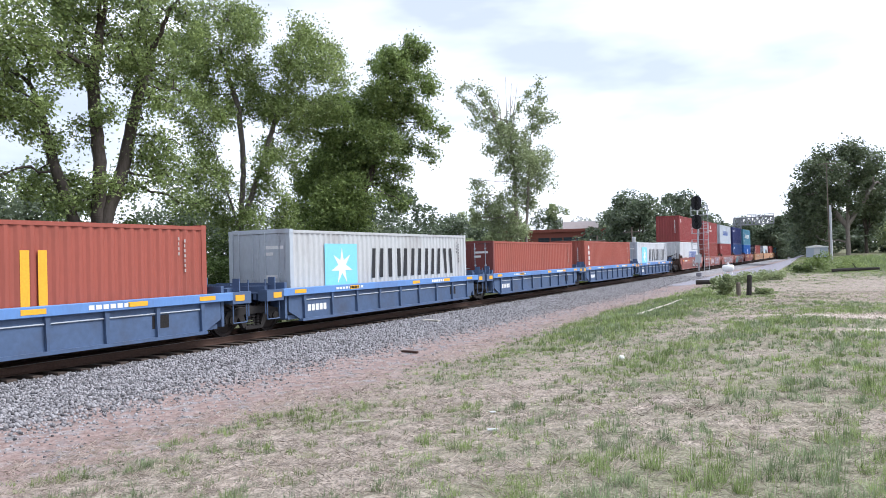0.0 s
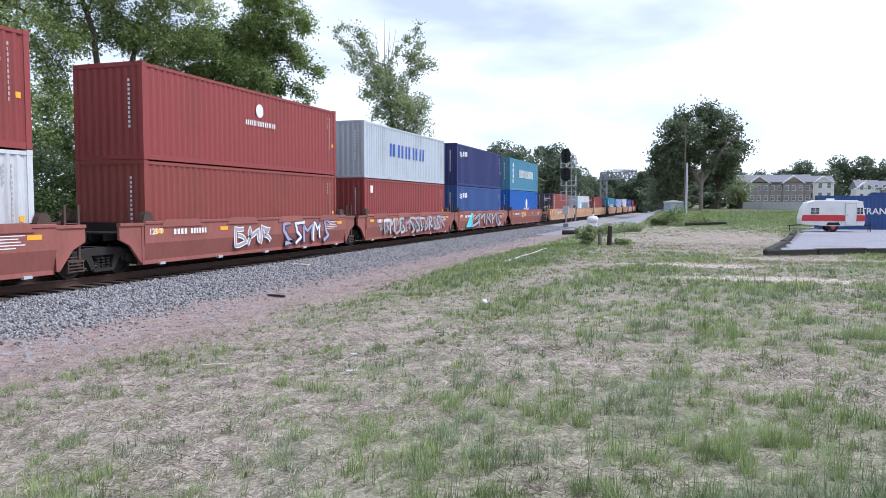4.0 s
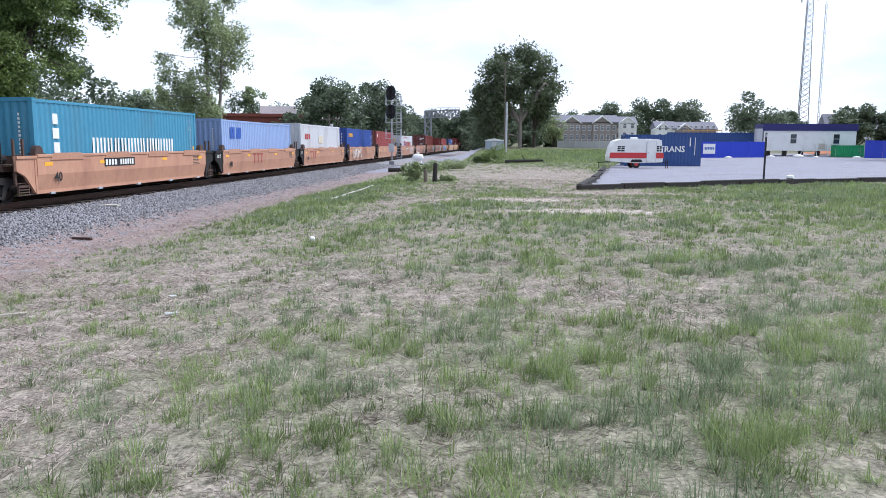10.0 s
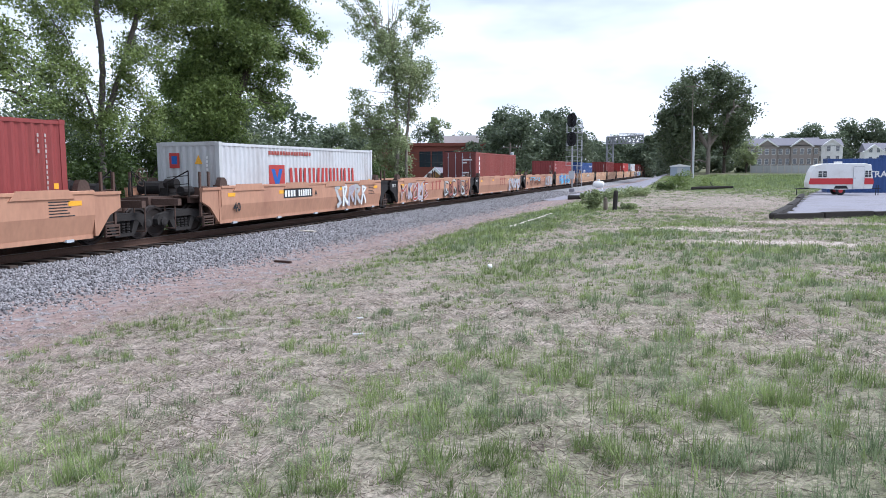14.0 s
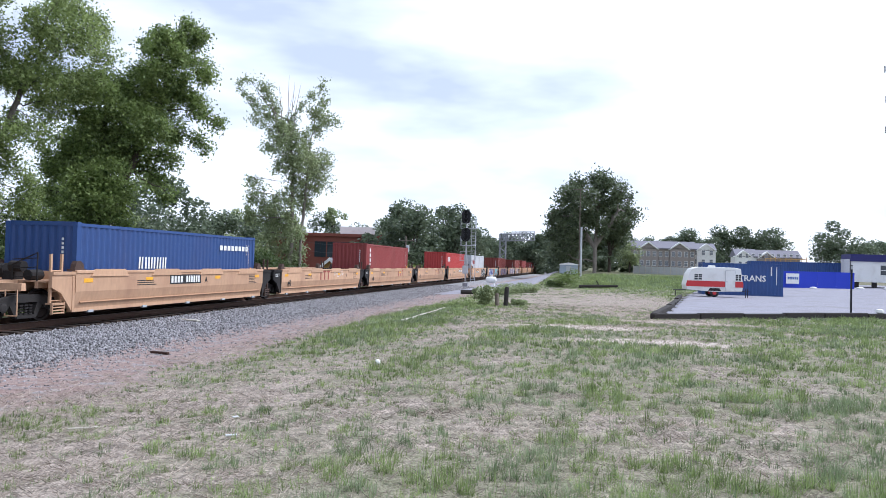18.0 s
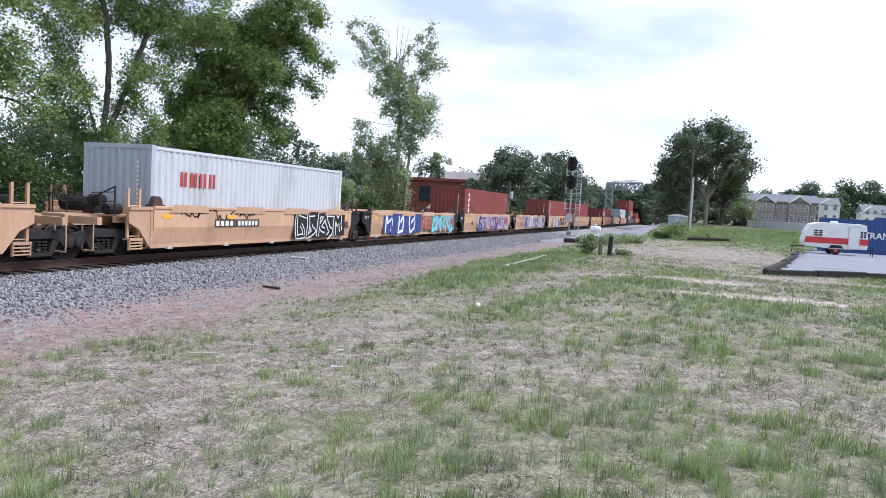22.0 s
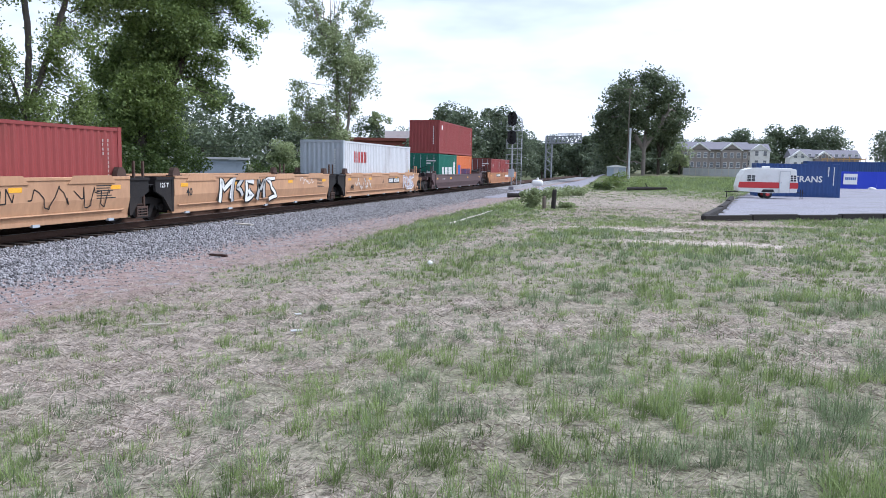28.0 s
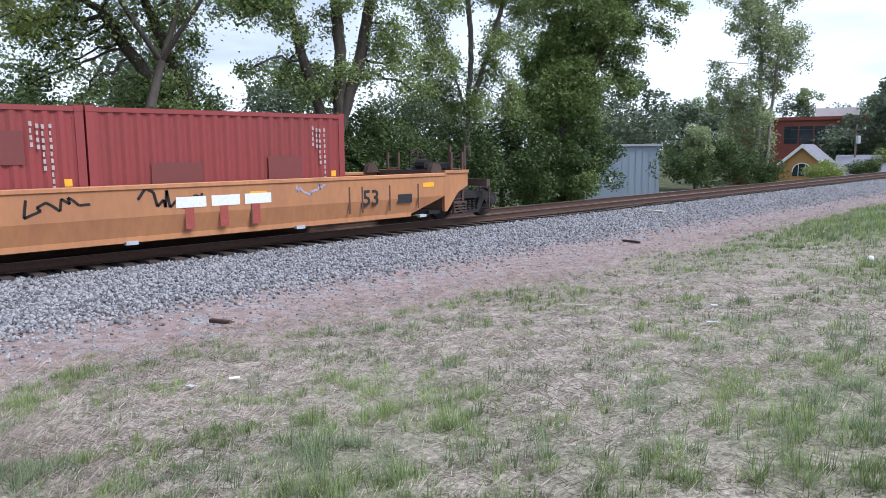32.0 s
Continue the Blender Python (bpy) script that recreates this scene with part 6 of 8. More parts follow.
# site office
of = thing("site_office", "long white site office cabin with a navy fascia", "cabin", pose(39.3, 105.0, 0.55))
boxed("body", (-6.3, 5.35, -1.6, 1.6, 0.55, 3.3), M_WPAINT, of)
boxed("fascia", (-6.45, 5.5, -1.75, 1.75, 3.15, 4.05), M_NAVYBAND, of, "navy blue fascia band")
for x in (-2.9, 2.5):
    w = boxed("window", (x, x + 0.75, -1.63, -1.60, 1.5, 2.7), M_GLASS, of)
    bm = bmesh.new()
    for a, b, c_, e_ in ((x - 0.07, x + 0.82, 1.43, 1.5), (x - 0.07, x + 0.82, 2.7, 2.77), (x - 0.07, x, 1.5, 2.7), (x + 0.75, x + 0.82, 1.5, 2.7), (x, x + 0.75, 2.07, 2.12)):
        box(bm, a, b, -1.66, -1.6, c_, e_)
    part("window_frame", bm, M_WPAINT, w)
for k in range(6):
    boxed("support_pier", (-5.8 + k * 2.1, -5.3 + k * 2.1, -1.4, -1.0, -0.6, 0.55), M_TIMBER, of)
boxed("annex", (-7.2, -6.5, -1.7, -0.6, 0.3, 3.4), M_GALV, of, "grey metal cabinet")
boxed("notice_board", (0.7, 1.5, -1.66, -1.61, 0.75, 1.5), M_PALEWOOD, of)
bm = bmesh.new()
rods(bm, [((0.2, -2.6, -0.3), (0.2, -1.7, 1.4)), ((1.6, -2.6, -0.3), (1.6, -1.7, 1.4)), ((-2.0, -2.4, -0.3), (-1.2, -1.7, 0.8)), ((2.6, -2.4, 0.2), (6.0, -2.4, 0.2))], 0.05)
part("ramp_rail", bm, M_GALV, of)
for i, (x, y, s) in enumerate(((32.5, 98.6, 0.5), (36.0, 99.2, 0.7), (38.0, 98.8, 0.4), (42.2, 97.2, 0.5), (26.0, 94.0, 0.45), (50.0, 97.4, 0.5))):
    p = thing("rubble_sack", "pale rubble sack lying on the gravel", "sack", pose(x, y, ground_z(x, y)), "sacks along the hoarding")
    bm = bmesh.new()
    turned(bm, [(s * 0.8, 0), (s, s * 0.2), (s * 0.7, s * 0.5), (s * 0.2, s * 0.6)], 9, "z")
    part("sack", bm, M_WPAINT, p, smooth=True)
af = thing("timber_prop", "raking timber props against a post", "timber frame", pose(56.0, 112.0, 1.2))
for a, b in (((0, 0, 0), (0, 0, 3.6)), ((-1.4, 0, 0), (0, 0, 2.6)), ((0.9, 0, 0), (0, 0, 2.6))):
    bm = bmesh.new()
    tube(bm, a, b, 0.12, sides=4)
    part("prop", bm, M_LUMBER, af)
mound = thing("clay_mound", "long heap of orange clay soil behind the hoarding", "soil heap", pose(60, 114, 0.6))
bm = bmesh.new()
bmesh.ops.create_grid(bm, x_segments=40, y_segments=12, size=1)
for v in bm.verts:
    x, y = v.co.x, v.co.y
    v.co = (x * 18, y * 4, max(0, (1 - x * x) * (1 - y * y)) * (1.7 + 0.6 * noise.noise((x * 5, y * 3, 0))) + 0.15 * noise.noise((x * 20, y * 9, 2)))
part("soil", bm, M_ORANGESOIL, mound, smooth=True)

# lattice tower and slim mast
tw = thing("lattice_tower", "tall steel lattice communications tower with antennas", "tower", pose(87.3, 240.0, 1.0))
TOPZ, W0, W1 = 66.0, 1.7, 0.55
def tw_w(z):
    return W0 + (W1 - W0) * z / TOPZ
for sx, sy in ((-1, -1), (1, -1), (0, 1)):
    bm = bmesh.new()
    tube(bm, (sx * tw_w(0), sy * tw_w(0), 0), (sx * tw_w(TOPZ), sy * tw_w(TOPZ), TOPZ), 0.16, 0.08, 5)
    part("leg", bm, M_GANTRY, tw)
bm = bmesh.new()
cor = ((-1, -1), (1, -1), (0, 1))
for k in range(40):
    z0, z1 = k * TOPZ / 40, (k + 1) * TOPZ / 40
    for i in range(3):
        a, b = cor[i], cor[(i + 1) % 3]
        rods(bm, [((a[0] * tw_w(z0), a[1] * tw_w(z0), z0), (b[0] * tw_w(z1), b[1] * tw_w(z1), z1)), ((b[0] * tw_w(z0), b[1] * tw_w(z0), z0), (a[0] * tw_w(z1), a[1] * tw_w(z1), z1))], 0.06, 4)
part("bracing", bm, M_GANTRY, tw)
for z in (44.0, 53.0, 61.5):
    for a in range(6 if z > 60 else 3):
        th = a * math.tau / (6 if z > 60 else 3)
        bm = bmesh.new()
        c, s = math.cos(th) * 2.6, math.sin(th) * 2.6
        rods(bm, [((0, 0, z), (c, s, z))], 0.07)
        box(bm, c - 0.18, c + 0.18, s - 0.12, s + 0.12, z - 0.9, z + 1.1)
        part("antenna", bm, M_GALV, tw)
bm = bmesh.new()
tube(bm, (0, 0, TOPZ), (0.3, 0, TOPZ + 9), 0.08, 0.04, 5)
part("spike", bm, M_GALV, tw)
mast = thing("slim_mast", "thin guyed radio mast", "mast", pose(96.2, 250.0, 1.0))
bm = bmesh.new()
for x, y in ((-0.3, 0), (0.3, 0), (0, 0.4)):
    rods(bm, [((x, y, 0), (x, y, 44))], 0.06, 4)
for k in range(30):
    rods(bm, [((-0.3, 0, k * 1.5), (0.3, 0, k * 1.5 + 1.5)), ((0.3, 0, k * 1.5), (-0.3, 0, k * 1.5 + 1.5))], 0.04, 4)
part("lattice", bm, M_GALV, mast)

# townhouses
def townhouse(x, y, z, wide, gables, wall, label, h=6.0, turn=0, floors=2, roof=3.0):
    e = thing("townhouse", label, "house", pose(x, y, z, 0, 0, turn), "townhouses beyond the field")
    boxed("wall", (-wide / 2, wide / 2, -5, 5, -2, h), wall, e)
    bm = bmesh.new()
    prism(bm, [(-5.6, h), (5.6, h), (5.6, h + 0.2), (0, h + roof), (-5.6, h + 0.2)], -wide / 2 - 0.4, wide / 2 + 0.4, "x")
    part("roof", bm, M_SHINGLE, e)
    for gx in gables:
        bm = bmesh.new()
        prism(bm, [(gx - 2.6, -1), (gx + 2.6, -1), (gx + 2.6, h), (gx, h + 1.7), (gx - 2.6, h)], -5.6, -5.0, "y")
        g = part("gable", bm, wall, e)
        bm = bmesh.new()
        prism(bm, [(gx - 3.0, h - 0.2), (gx - 2.6, h - 0.25), (gx, h + 1.55), (gx + 2.6, h - 0.25), (gx + 3.0, h - 0.2), (gx, h + 2.05)], -5.9, -3.0, "y")
        part("gable_roof", bm, M_WPAINT, e, "white bargeboards")
    n = int(wide / 1.7)
    for i in range(n):
        wx = -wide / 2 + (i + 0.5) * wide / n
        fy = -5.6 if any(abs(wx - g) < 2.6 for g in gables) else -5.0
        for f in range(floors):
            z0 = 0.7 + f * 2.6
            w = boxed("window", (wx - 0.42, wx + 0.42, fy - 0.05, fy - 0.02, z0, z0 + 1.3), M_PALEGLASS, e)
            bm = bmesh.new()
            for a, b, c_, e_ in ((wx - 0.48, wx + 0.48, z0 - 0.08, z0), (wx - 0.48, wx + 0.48, z0 + 1.3, z0 + 1.38), (wx - 0.48, wx - 0.42, z0, z0 + 1.3), (wx + 0.42, wx + 0.48, z0, z0 + 1.3), (wx - 0.42, wx + 0.42, z0 + 0.72, z0 + 0.77)):
                box(bm, a, b, fy - 0.09, fy - 0.021, c_, e_)
            part("window_frame", bm, M_WPAINT, w)
    return e
townhouse(21.3, 224.0, 2.4, 17.0, (-4.2, 4.2), M_TOWNBRICK, "grey brick townhouse row with white windows and gables", h=5.4, roof=2.3)
townhouse(33.0, 232.0, 3.2, 6.5, (0.8,), M_WPAINT, "white clapboard townhouse with a grey roof", h=4.6, roof=2.2)
townhouse(50.0, 258.0, 3.2, 6.0, (-1.0,), M_WPAINT, "white clapboard townhouse with a grey roof", h=3.6, roof=2.6)
townhouse(59.5, 258.0, 3.2, 13.0, (-3.5,), M_TOWNBRICK, "brown brick townhouse row under construction", h=3.4, roof=2.6)
townhouse(134.0, 300.0, 4.0, 34.0, (9.0,), M_WPAINT, "white house row with long grey roofs", h=3.0, roof=6.5)
fr = thing("unfinished_house", "bare yellow timber house frame under construction", "house frame", pose(61.0, 250.5, 5.0))
for k in range(9):
    boxed("stud", (-6 + k * 1.5, -5.8 + k * 1.5, 0, 0.2, -3, 1.4 + (k % 3) * 0.3), M_LUMBER, fr)
for z in (-0.3, 1.2):
    boxed("plate", (-6, 6.2, -0.05, 0.25, z, z + 0.25), M_LUMBER, fr)
# site clutter before the townhouses
for i in range(4):
    x = 10 + i * 5.0 + random.uniform(-0.6, 0.6)
    y = 165 + random.uniform(-5, 5)
    b = thing("parked_skip", ("blue" if i % 2 == 0 else "white") + " covered material stack on the building site", "material stack", pose(x, y, ground_z(x, y) + 0.4), "material stacks on the building site")
    bm = bmesh.new()
    prism(bm, [(-0.4, -0.6), (0.4, -0.6), (0.4, 0.2), (0.25, 0.42), (-0.25, 0.42), (-0.4, 0.2)], -0.7, 0.7, "y")
    part("cover", bm, (M_HOARD if i == 2 else M_BLUE, M_WPAINT)[i % 2], b)
sf = thing("silt_fence", "low pale mesh fence along the building site", "fence", pose(0, 0, 0))
for i in range(16):
    x = 9 + i * 1.1
    y = 150 - i * 0.5
    z = ground_z(x, y)
    boxed("stake", (x - 0.05, x + 0.05, y - 0.05, y + 0.05, z, z + 1.7), M_PALEWOOD, sf)
    bm = bmesh.new()
    v = [bm.verts.new(p) for p in ((x, y, z), (x + 1.1, y - 0.5, z), (x + 1.1, y - 0.5, z + 1.4), (x, y, z + 1.4))]
    bm.faces.new(v)
    part("mesh_panel", bm, M_GREY, sf)

# buildings behind the track
bb = thing("brick_building", "long red brick building with dark windows and flat roof", "building", pose(-46.0, 128.0, -2.5, 0, 0, 16))
boxed("wall", (-9, 10, -8, 8, -1, 8.5), M_BRICK, bb)
boxed("parapet", (-9.3, 10.3, -8.3, 8.3, 8.5, 9.0), M_BRICK, bb)
boxed("penthouse", (3, 9, -4, 4, 9.0, 10.4), M_WPAINT, bb, "pale rooftop plant room")
for k in range(5):
    w = boxed("window", (-1.0 + k * 2.1, 0.9 + k * 2.1, -8.06, -8.01, 5.0, 7.6), M_GLASS, bb)
    boxed("mullion", (-0.1 + k * 2.1, 0.0 + k * 2.1, -8.10, -8.02, 5.0, 7.6), M_BLACK, w)
for x in (-8.0, -5.5, -3.0):
    boxed("pilaster", (x, x + 0.6, -8.2, -8.0, -1, 8.5), M_BRICK, bb)
gh = thing("gabled_shop", "ochre gabled shop with an arched window", "building", pose(-32.0, 93.0, -4.2, 0, 0, 12))
bm = bmesh.new()
prism(bm, [(-2.9, -1), (2.9, -1), (2.9, 3.6), (0, 6.1), (-2.9, 3.6)], -4, 6, "y")
part("wall", bm, M_STUCCO, gh)
for s in (-1, 1):
    bm = bmesh.new()
    prism(bm, [(s * 3.4, 3.25), (s * 3.4, 3.5), (0, 6.5), (0, 6.2)], -4.4, 6.2, "y")
    part("roof", bm, M_SHINGLE, gh)
    bm = bmesh.new()
    prism(bm, [(s * 3.42, 3.1), (s * 3.42, 3.52), (0, 6.52), (0, 6.1)], -4.5, -4.41, "y")
    part("bargeboard", bm, M_WPAINT, gh)
bm = bmesh.new()
prism(bm, [(-0.95, 2.9)] + [(0.95 * math.cos(a), 3.4 + 0.95 * math.sin(a)) for a in [math.pi - k * math.pi / 10 for k in range(11)]] + [(0.95, 2.9)], -4.06, -4.01, "y")
w = part("window", bm, M_GLASS, gh, "arched window")
bm = bmesh.new()
for k in range(10):
    a, b = math.pi * k / 10, math.pi * (k + 1) / 10
    tube(bm, (0.98 * math.cos(a), -4.07, 3.4 + 0.98 * math.sin(a)), (0.98 * math.cos(b), -4.07, 3.4 + 0.98 * math.sin(b)), 0.07, sides=4)
for x in (-0.35, 0.35):
    box(bm, x - 0.03, x + 0.03, -4.10, -4.05, 2.9, 4.25)
part("window_frame", bm, M_WPAINT, w)
boxed("side_wing", (2.9, 8.0, -2, 6, -1, 3.0), M_STUCCO, gh)
bm = bmesh.new()
prism(bm, [(-2.4, 3.0), (6.4, 3.0), (2.0, 5.2)], 2.9, 8.4, "x")
part("wing_roof", bm, M_SHINGLE, gh)
gb = thing("metal_shed", "blue-grey metal clad shed with a flat roof line", "shed", pose(-41.0, 66.5, -3.2, 0, 0, 33))
boxed("wall", (-3.6, 3.6, -5, 5, -1, 5.4), M_METALWALL, gb)
for k in range(12):
    boxed("panel_seam", (-3.5 + k * 0.62, -3.46 + k * 0.62, -5.04, -5.0, -1, 5.4), M_METALWALL, gb)
boxed("roof_edge", (-3.8, 3.8, -5.2, 5.2, 5.4, 5.6), M_GALV, gb)
boxed("sign", (-1.0, -0.5, -5.06, -5.01, 2.0, 2.5), M_WPAINT, gb)
bm = bmesh.new()
tube(bm, (-2.9, -4.5, 5.6), (-2.9, -4.5, 6.3), 0.12, sides=8)
part("vent_pipe", bm, M_GALV, gb)
for x, y, h in ((-27.6, 95.5, 7.5), (-24.2, 100.0, 8.6), (-33.0, 83.0, 7.0)):
    up = thing("timber_pole", "brown timber utility pole with crossarm and transformer", "pole", pose(x, y, -3.0), "utility poles behind the track")
    bm = bmesh.new()
    tube(bm, (0, 0, -1), (0, 0, h), 0.15, 0.10, 8)
    part("shaft", bm, M_GREYWOOD, up)
    boxed("crossarm", (-1.1, 1.1, -0.06, 0.06, h - 0.7, h - 0.58), M_GREYWOOD, up)
    for k in (-0.9, 0.0, 0.9):
        bm = bmesh.new()
        turned(bm, [(0.05, h - 0.58), (0.06, h - 0.45), (0.02, h - 0.4)], 8, "z", (k, 0, 0))
        part("insulator", bm, M_WPAINT, up)
    bm = bmesh.new()
    turned(bm, [(0.22, h - 2.2), (0.24, h - 2.1), (0.24, h - 1.4), (0.18, h - 1.3)], 10, "z", (0.3, -0.15, 0))
    part("transformer", bm, M_GALV, up)
wires = thing("overhead_wires", "thin sagging overhead wires between poles", "wires", pose(0, 0, 0))
for h in (6.6, 7.6):
    pts = [(-70.0, 60.0, 0.2 + h * 0.5), (-33.0, 83.0, h - 3.4), (-27.6, 95.5, h - 3.0), (-24.2, 100.0, h - 2.2)]
    bm = bmesh.new()
    for a, b in zip(pts, pts[1:]):
        a, b = Vector(a), Vector(b)
        for k in range(6):
            p, q = a.lerp(b, k / 6), a.lerp(b, (k + 1) / 6)
            p = p - Vector((0, 0, 0.5 * (1 - (2 * k / 6 - 1) ** 2)))
            q = q - Vector((0, 0, 0.5 * (1 - (2 * (k + 1) / 6 - 1) ** 2)))
            tube(bm, p, q, 0.025, sides=4, caps=False)
    part("wire", bm, M_BLACK, wires)

# litter and lumber on the ground
def lying(name, label, cat, x, y, size, mat, turn, lift=0.0):
    e = thing(name, label, cat, pose(x, y, ground_z(x, y) + lift, random.uniform(-3, 3), random.uniform(-3, 3), turn))
    bm = bmesh.new()
    box(bm, -size[0] / 2, size[0] / 2, -size[1] / 2, size[1] / 2, 0.0, size[2])
    part("piece", bm, mat, e, bevel=min(size) * 0.2)
lying("timber_offcut", "dark broken timber offcut lying on the dirt", "timber", -10.03, 16.62, (0.62, 0.08, 0.06), M_DARKWOOD, -20)
lying("bleached_board", "pale bleached board lying on the ballast", "board", -13.4, 24.0, (1.05, 0.14, 0.05), M_PALEWOOD, -28, 0.03)
lying("bark_piece", "dark bark piece on the dirt", "bark", -9.6, 4.9, (0.34, 0.08, 0.05), M_DARKWOOD, 25)
lying("white_paper", "small white paper scrap on dry grass", "litter", -3.68, 7.55, (0.12, 0.06, 0.015), M_GREY, 30, 0.03)
lying("white_paper", "small white paper scrap on dry grass", "litter", -6.55, 2.9, (0.08, 0.05, 0.012), M_GREY, 10, 0.03)
lying("white_paper", "small white paper scrap on dry grass", "litter", -6.45, 3.3, (0.10, 0.06, 0.012), M_WPAINT, 60, 0.03)
lying("white_paper", "small white paper scrap on dry grass", "litter", -4.13, 8.57, (0.08, 0.05, 0.012), M_GREY, 50, 0.03)
lying("grass_stick", "pale dry stick in the grass", "stick", -5.9, 8.2, (0.4, 0.02, 0.02), M_PALEWOOD, 40, 0.02)
rk = thing("white_stone", "round white stone in the grass", "stone", pose(-3.75, 13.6, ground_z(-3.75, 13.6) + 0.02))
bm = bmesh.new()
bmesh.ops.create_icosphere(bm, subdivisions=2, radius=0.058)
for v in bm.verts:
    v.co *= 1 + 0.15 * noise.noise(v.co * 14)
    v.co.z = v.co.z * 0.85 + 0.06
part("stone", bm, M_WPAINT, rk, smooth=True)
br = thing("fallen_branch", "long pale fallen branch in the grass", "branch", pose(-6.4, 26.1, ground_z(-6.4, 26.1) + 0.05))
bm = bmesh.new()
prev = Vector((0, 0, 0))
for k in range(8):
    q = prev + Vector((0.04 + random.uniform(-0.06, 0.06), 0.85, random.uniform(-0.02, 0.03)))
    tube(bm, prev, q, 0.035 - 0.003 * k, 0.032 - 0.003 * k, 6)
    prev = q
part("limb", bm, M_PALEWOOD, br)
for i, (x, y, L, t) in enumerate(((0.6, 70.4, 2.4, 8), (1.6, 72.2, 2.8, -14), (0.2, 71.4, 1.6, 35), (-6.9, 52.5, 3.4, 4))):
    lg = thing("fallen_log", "dark fallen log lying in tall grass", "log", pose(x, y, ground_z(x, y) + 0.15, 0, 0, t), "logs in the field")
    bm = bmesh.new()
    tube(bm, (-L / 2, 0, 0), (L / 2, 0, 0.1), 0.16, 0.10, 8)
    if i == 1:
        tube(bm, (-0.3, 0, 0.05), (-0.7, 0.3, 0.55), 0.06, 0.03, 5)
    part("trunk", bm, M_TIMBER, lg)

# ---- trees, shrubs, grass, ballast ----
def leaf_material(name, dark, light, gloss=0.45, tone=False):
    m = bpy.data.materials.new(name)
    m.use_nodes = True
    n, l = m.node_tree.nodes, m.node_tree.links
    b = n["Principled BSDF"]
    b.inputs["Roughness"].default_value = gloss
    b.inputs["Specular IOR Level"].default_value = 0.3
    geo = n.new("ShaderNodeNewGeometry")
    co = n.new("ShaderNodeTexCoord")
    big = n.new("ShaderNodeTexNoise")
    big.inputs["Scale"].default_value = 0.5
    l.new(co.outputs["Object"], big.inputs["Vector"])
    add = n.new("ShaderNodeMath")
    add.operation = "MULTIPLY_ADD"
    if tone:
        at = n.new("ShaderNodeAttribute")
        at.attribute_name = "tone"
        l.new(at.outputs["Fac"], add.inputs[0])
    else:
        l.new(geo.outputs["Random Per Island"], add.inputs[0])
    add.inputs[1].default_value = 0.85 if tone else 0.72
    rng = n.new("ShaderNodeMapRange")
    rng.inputs["From Min"].default_value, rng.inputs["From Max"].default_value = 0.3, 0.7
    rng.inputs["To Max"].default_value = 0.4
    l.new(big.outputs["Fac"], rng.inputs["Value"])
    l.new(rng.outputs["Result"], add.inputs[2])
    mx = n.new("ShaderNodeMix")
    mx.data_type = "RGBA"
    mx.inputs["A"].default_value, mx.inputs["B"].default_value = (*dark, 1), (*light, 1)
    l.new(add.outputs["Value"], mx.inputs["Factor"])
    l.new(mx.outputs["Result"], b.inputs["Base Color"])
    tr = n.new("ShaderNodeBsdfTranslucent")
    l.new(mx.outputs["Result"], tr.inputs["Color"])
    ms = n.new("ShaderNodeMixShader")
    ms.inputs["Fac"].default_value = 0.36
    l.new(b.outputs["BSDF"], ms.inputs[1])
    l.new(tr.outputs["BSDF"], ms.inputs[2])
    l.new(ms.outputs["Shader"], n["Material Output"].inputs["Surface"])
    return m


M_LEAF = leaf_material("green_leaves", (0.08, 0.122, 0.04), (0.355, 0.435, 0.15))
M_LEAFDARK = leaf_material("dark_green_leaves", (0.048, 0.082, 0.026), (0.31, 0.40, 0.125))
# leaf colour darkened to stand in for the shade under the crowns
M_SHRUB = leaf_material("shade_darkened_shrub_leaves", (0.032, 0.055, 0.018), (0.105, 0.15, 0.045))
M_LEAFBLUE = leaf_material("grey_green_leaves", (0.17, 0.21, 0.10), (0.40, 0.46, 0.24))
M_LEAFYELLOW = leaf_material("yellow_green_leaves", (0.14, 0.18, 0.04), (0.32, 0.38, 0.10))
M_OAKLEAF = leaf_material("deep_green_oak_leaves", (0.06, 0.08, 0.048), (0.17, 0.21, 0.11))
# lightened and greyed: distance haze is mixed into this foliage colour
M_FARLEAF = leaf_material("hazy_far_wood_foliage", (0.075, 0.10, 0.068), (0.19, 0.235, 0.14))
M_BARK = material("grey_brown_bark", (0.085, 0.07, 0.058), rough=0.95, vary=0.3, scale=2, second=(0.04, 0.033, 0.028), amount=0.6, bump=0.6, bump_scale=9, stretch=(1, 1, 0.25))
M_GREYBARK = material("weathered_grey_bark", (0.15, 0.13, 0.115), rough=0.95, vary=0.25, scale=2, second=(0.08, 0.068, 0.058), amount=0.6, bump=0.5, bump_scale=9, stretch=(1, 1, 0.25))
M_PALEBARK = material("pale_grey_bark", (0.24, 0.21, 0.18), rough=0.95, vary=0.25, scale=2, second=(0.12, 0.10, 0.085), amount=0.6, bump=0.5, bump_scale=9, stretch=(1, 1, 0.25))


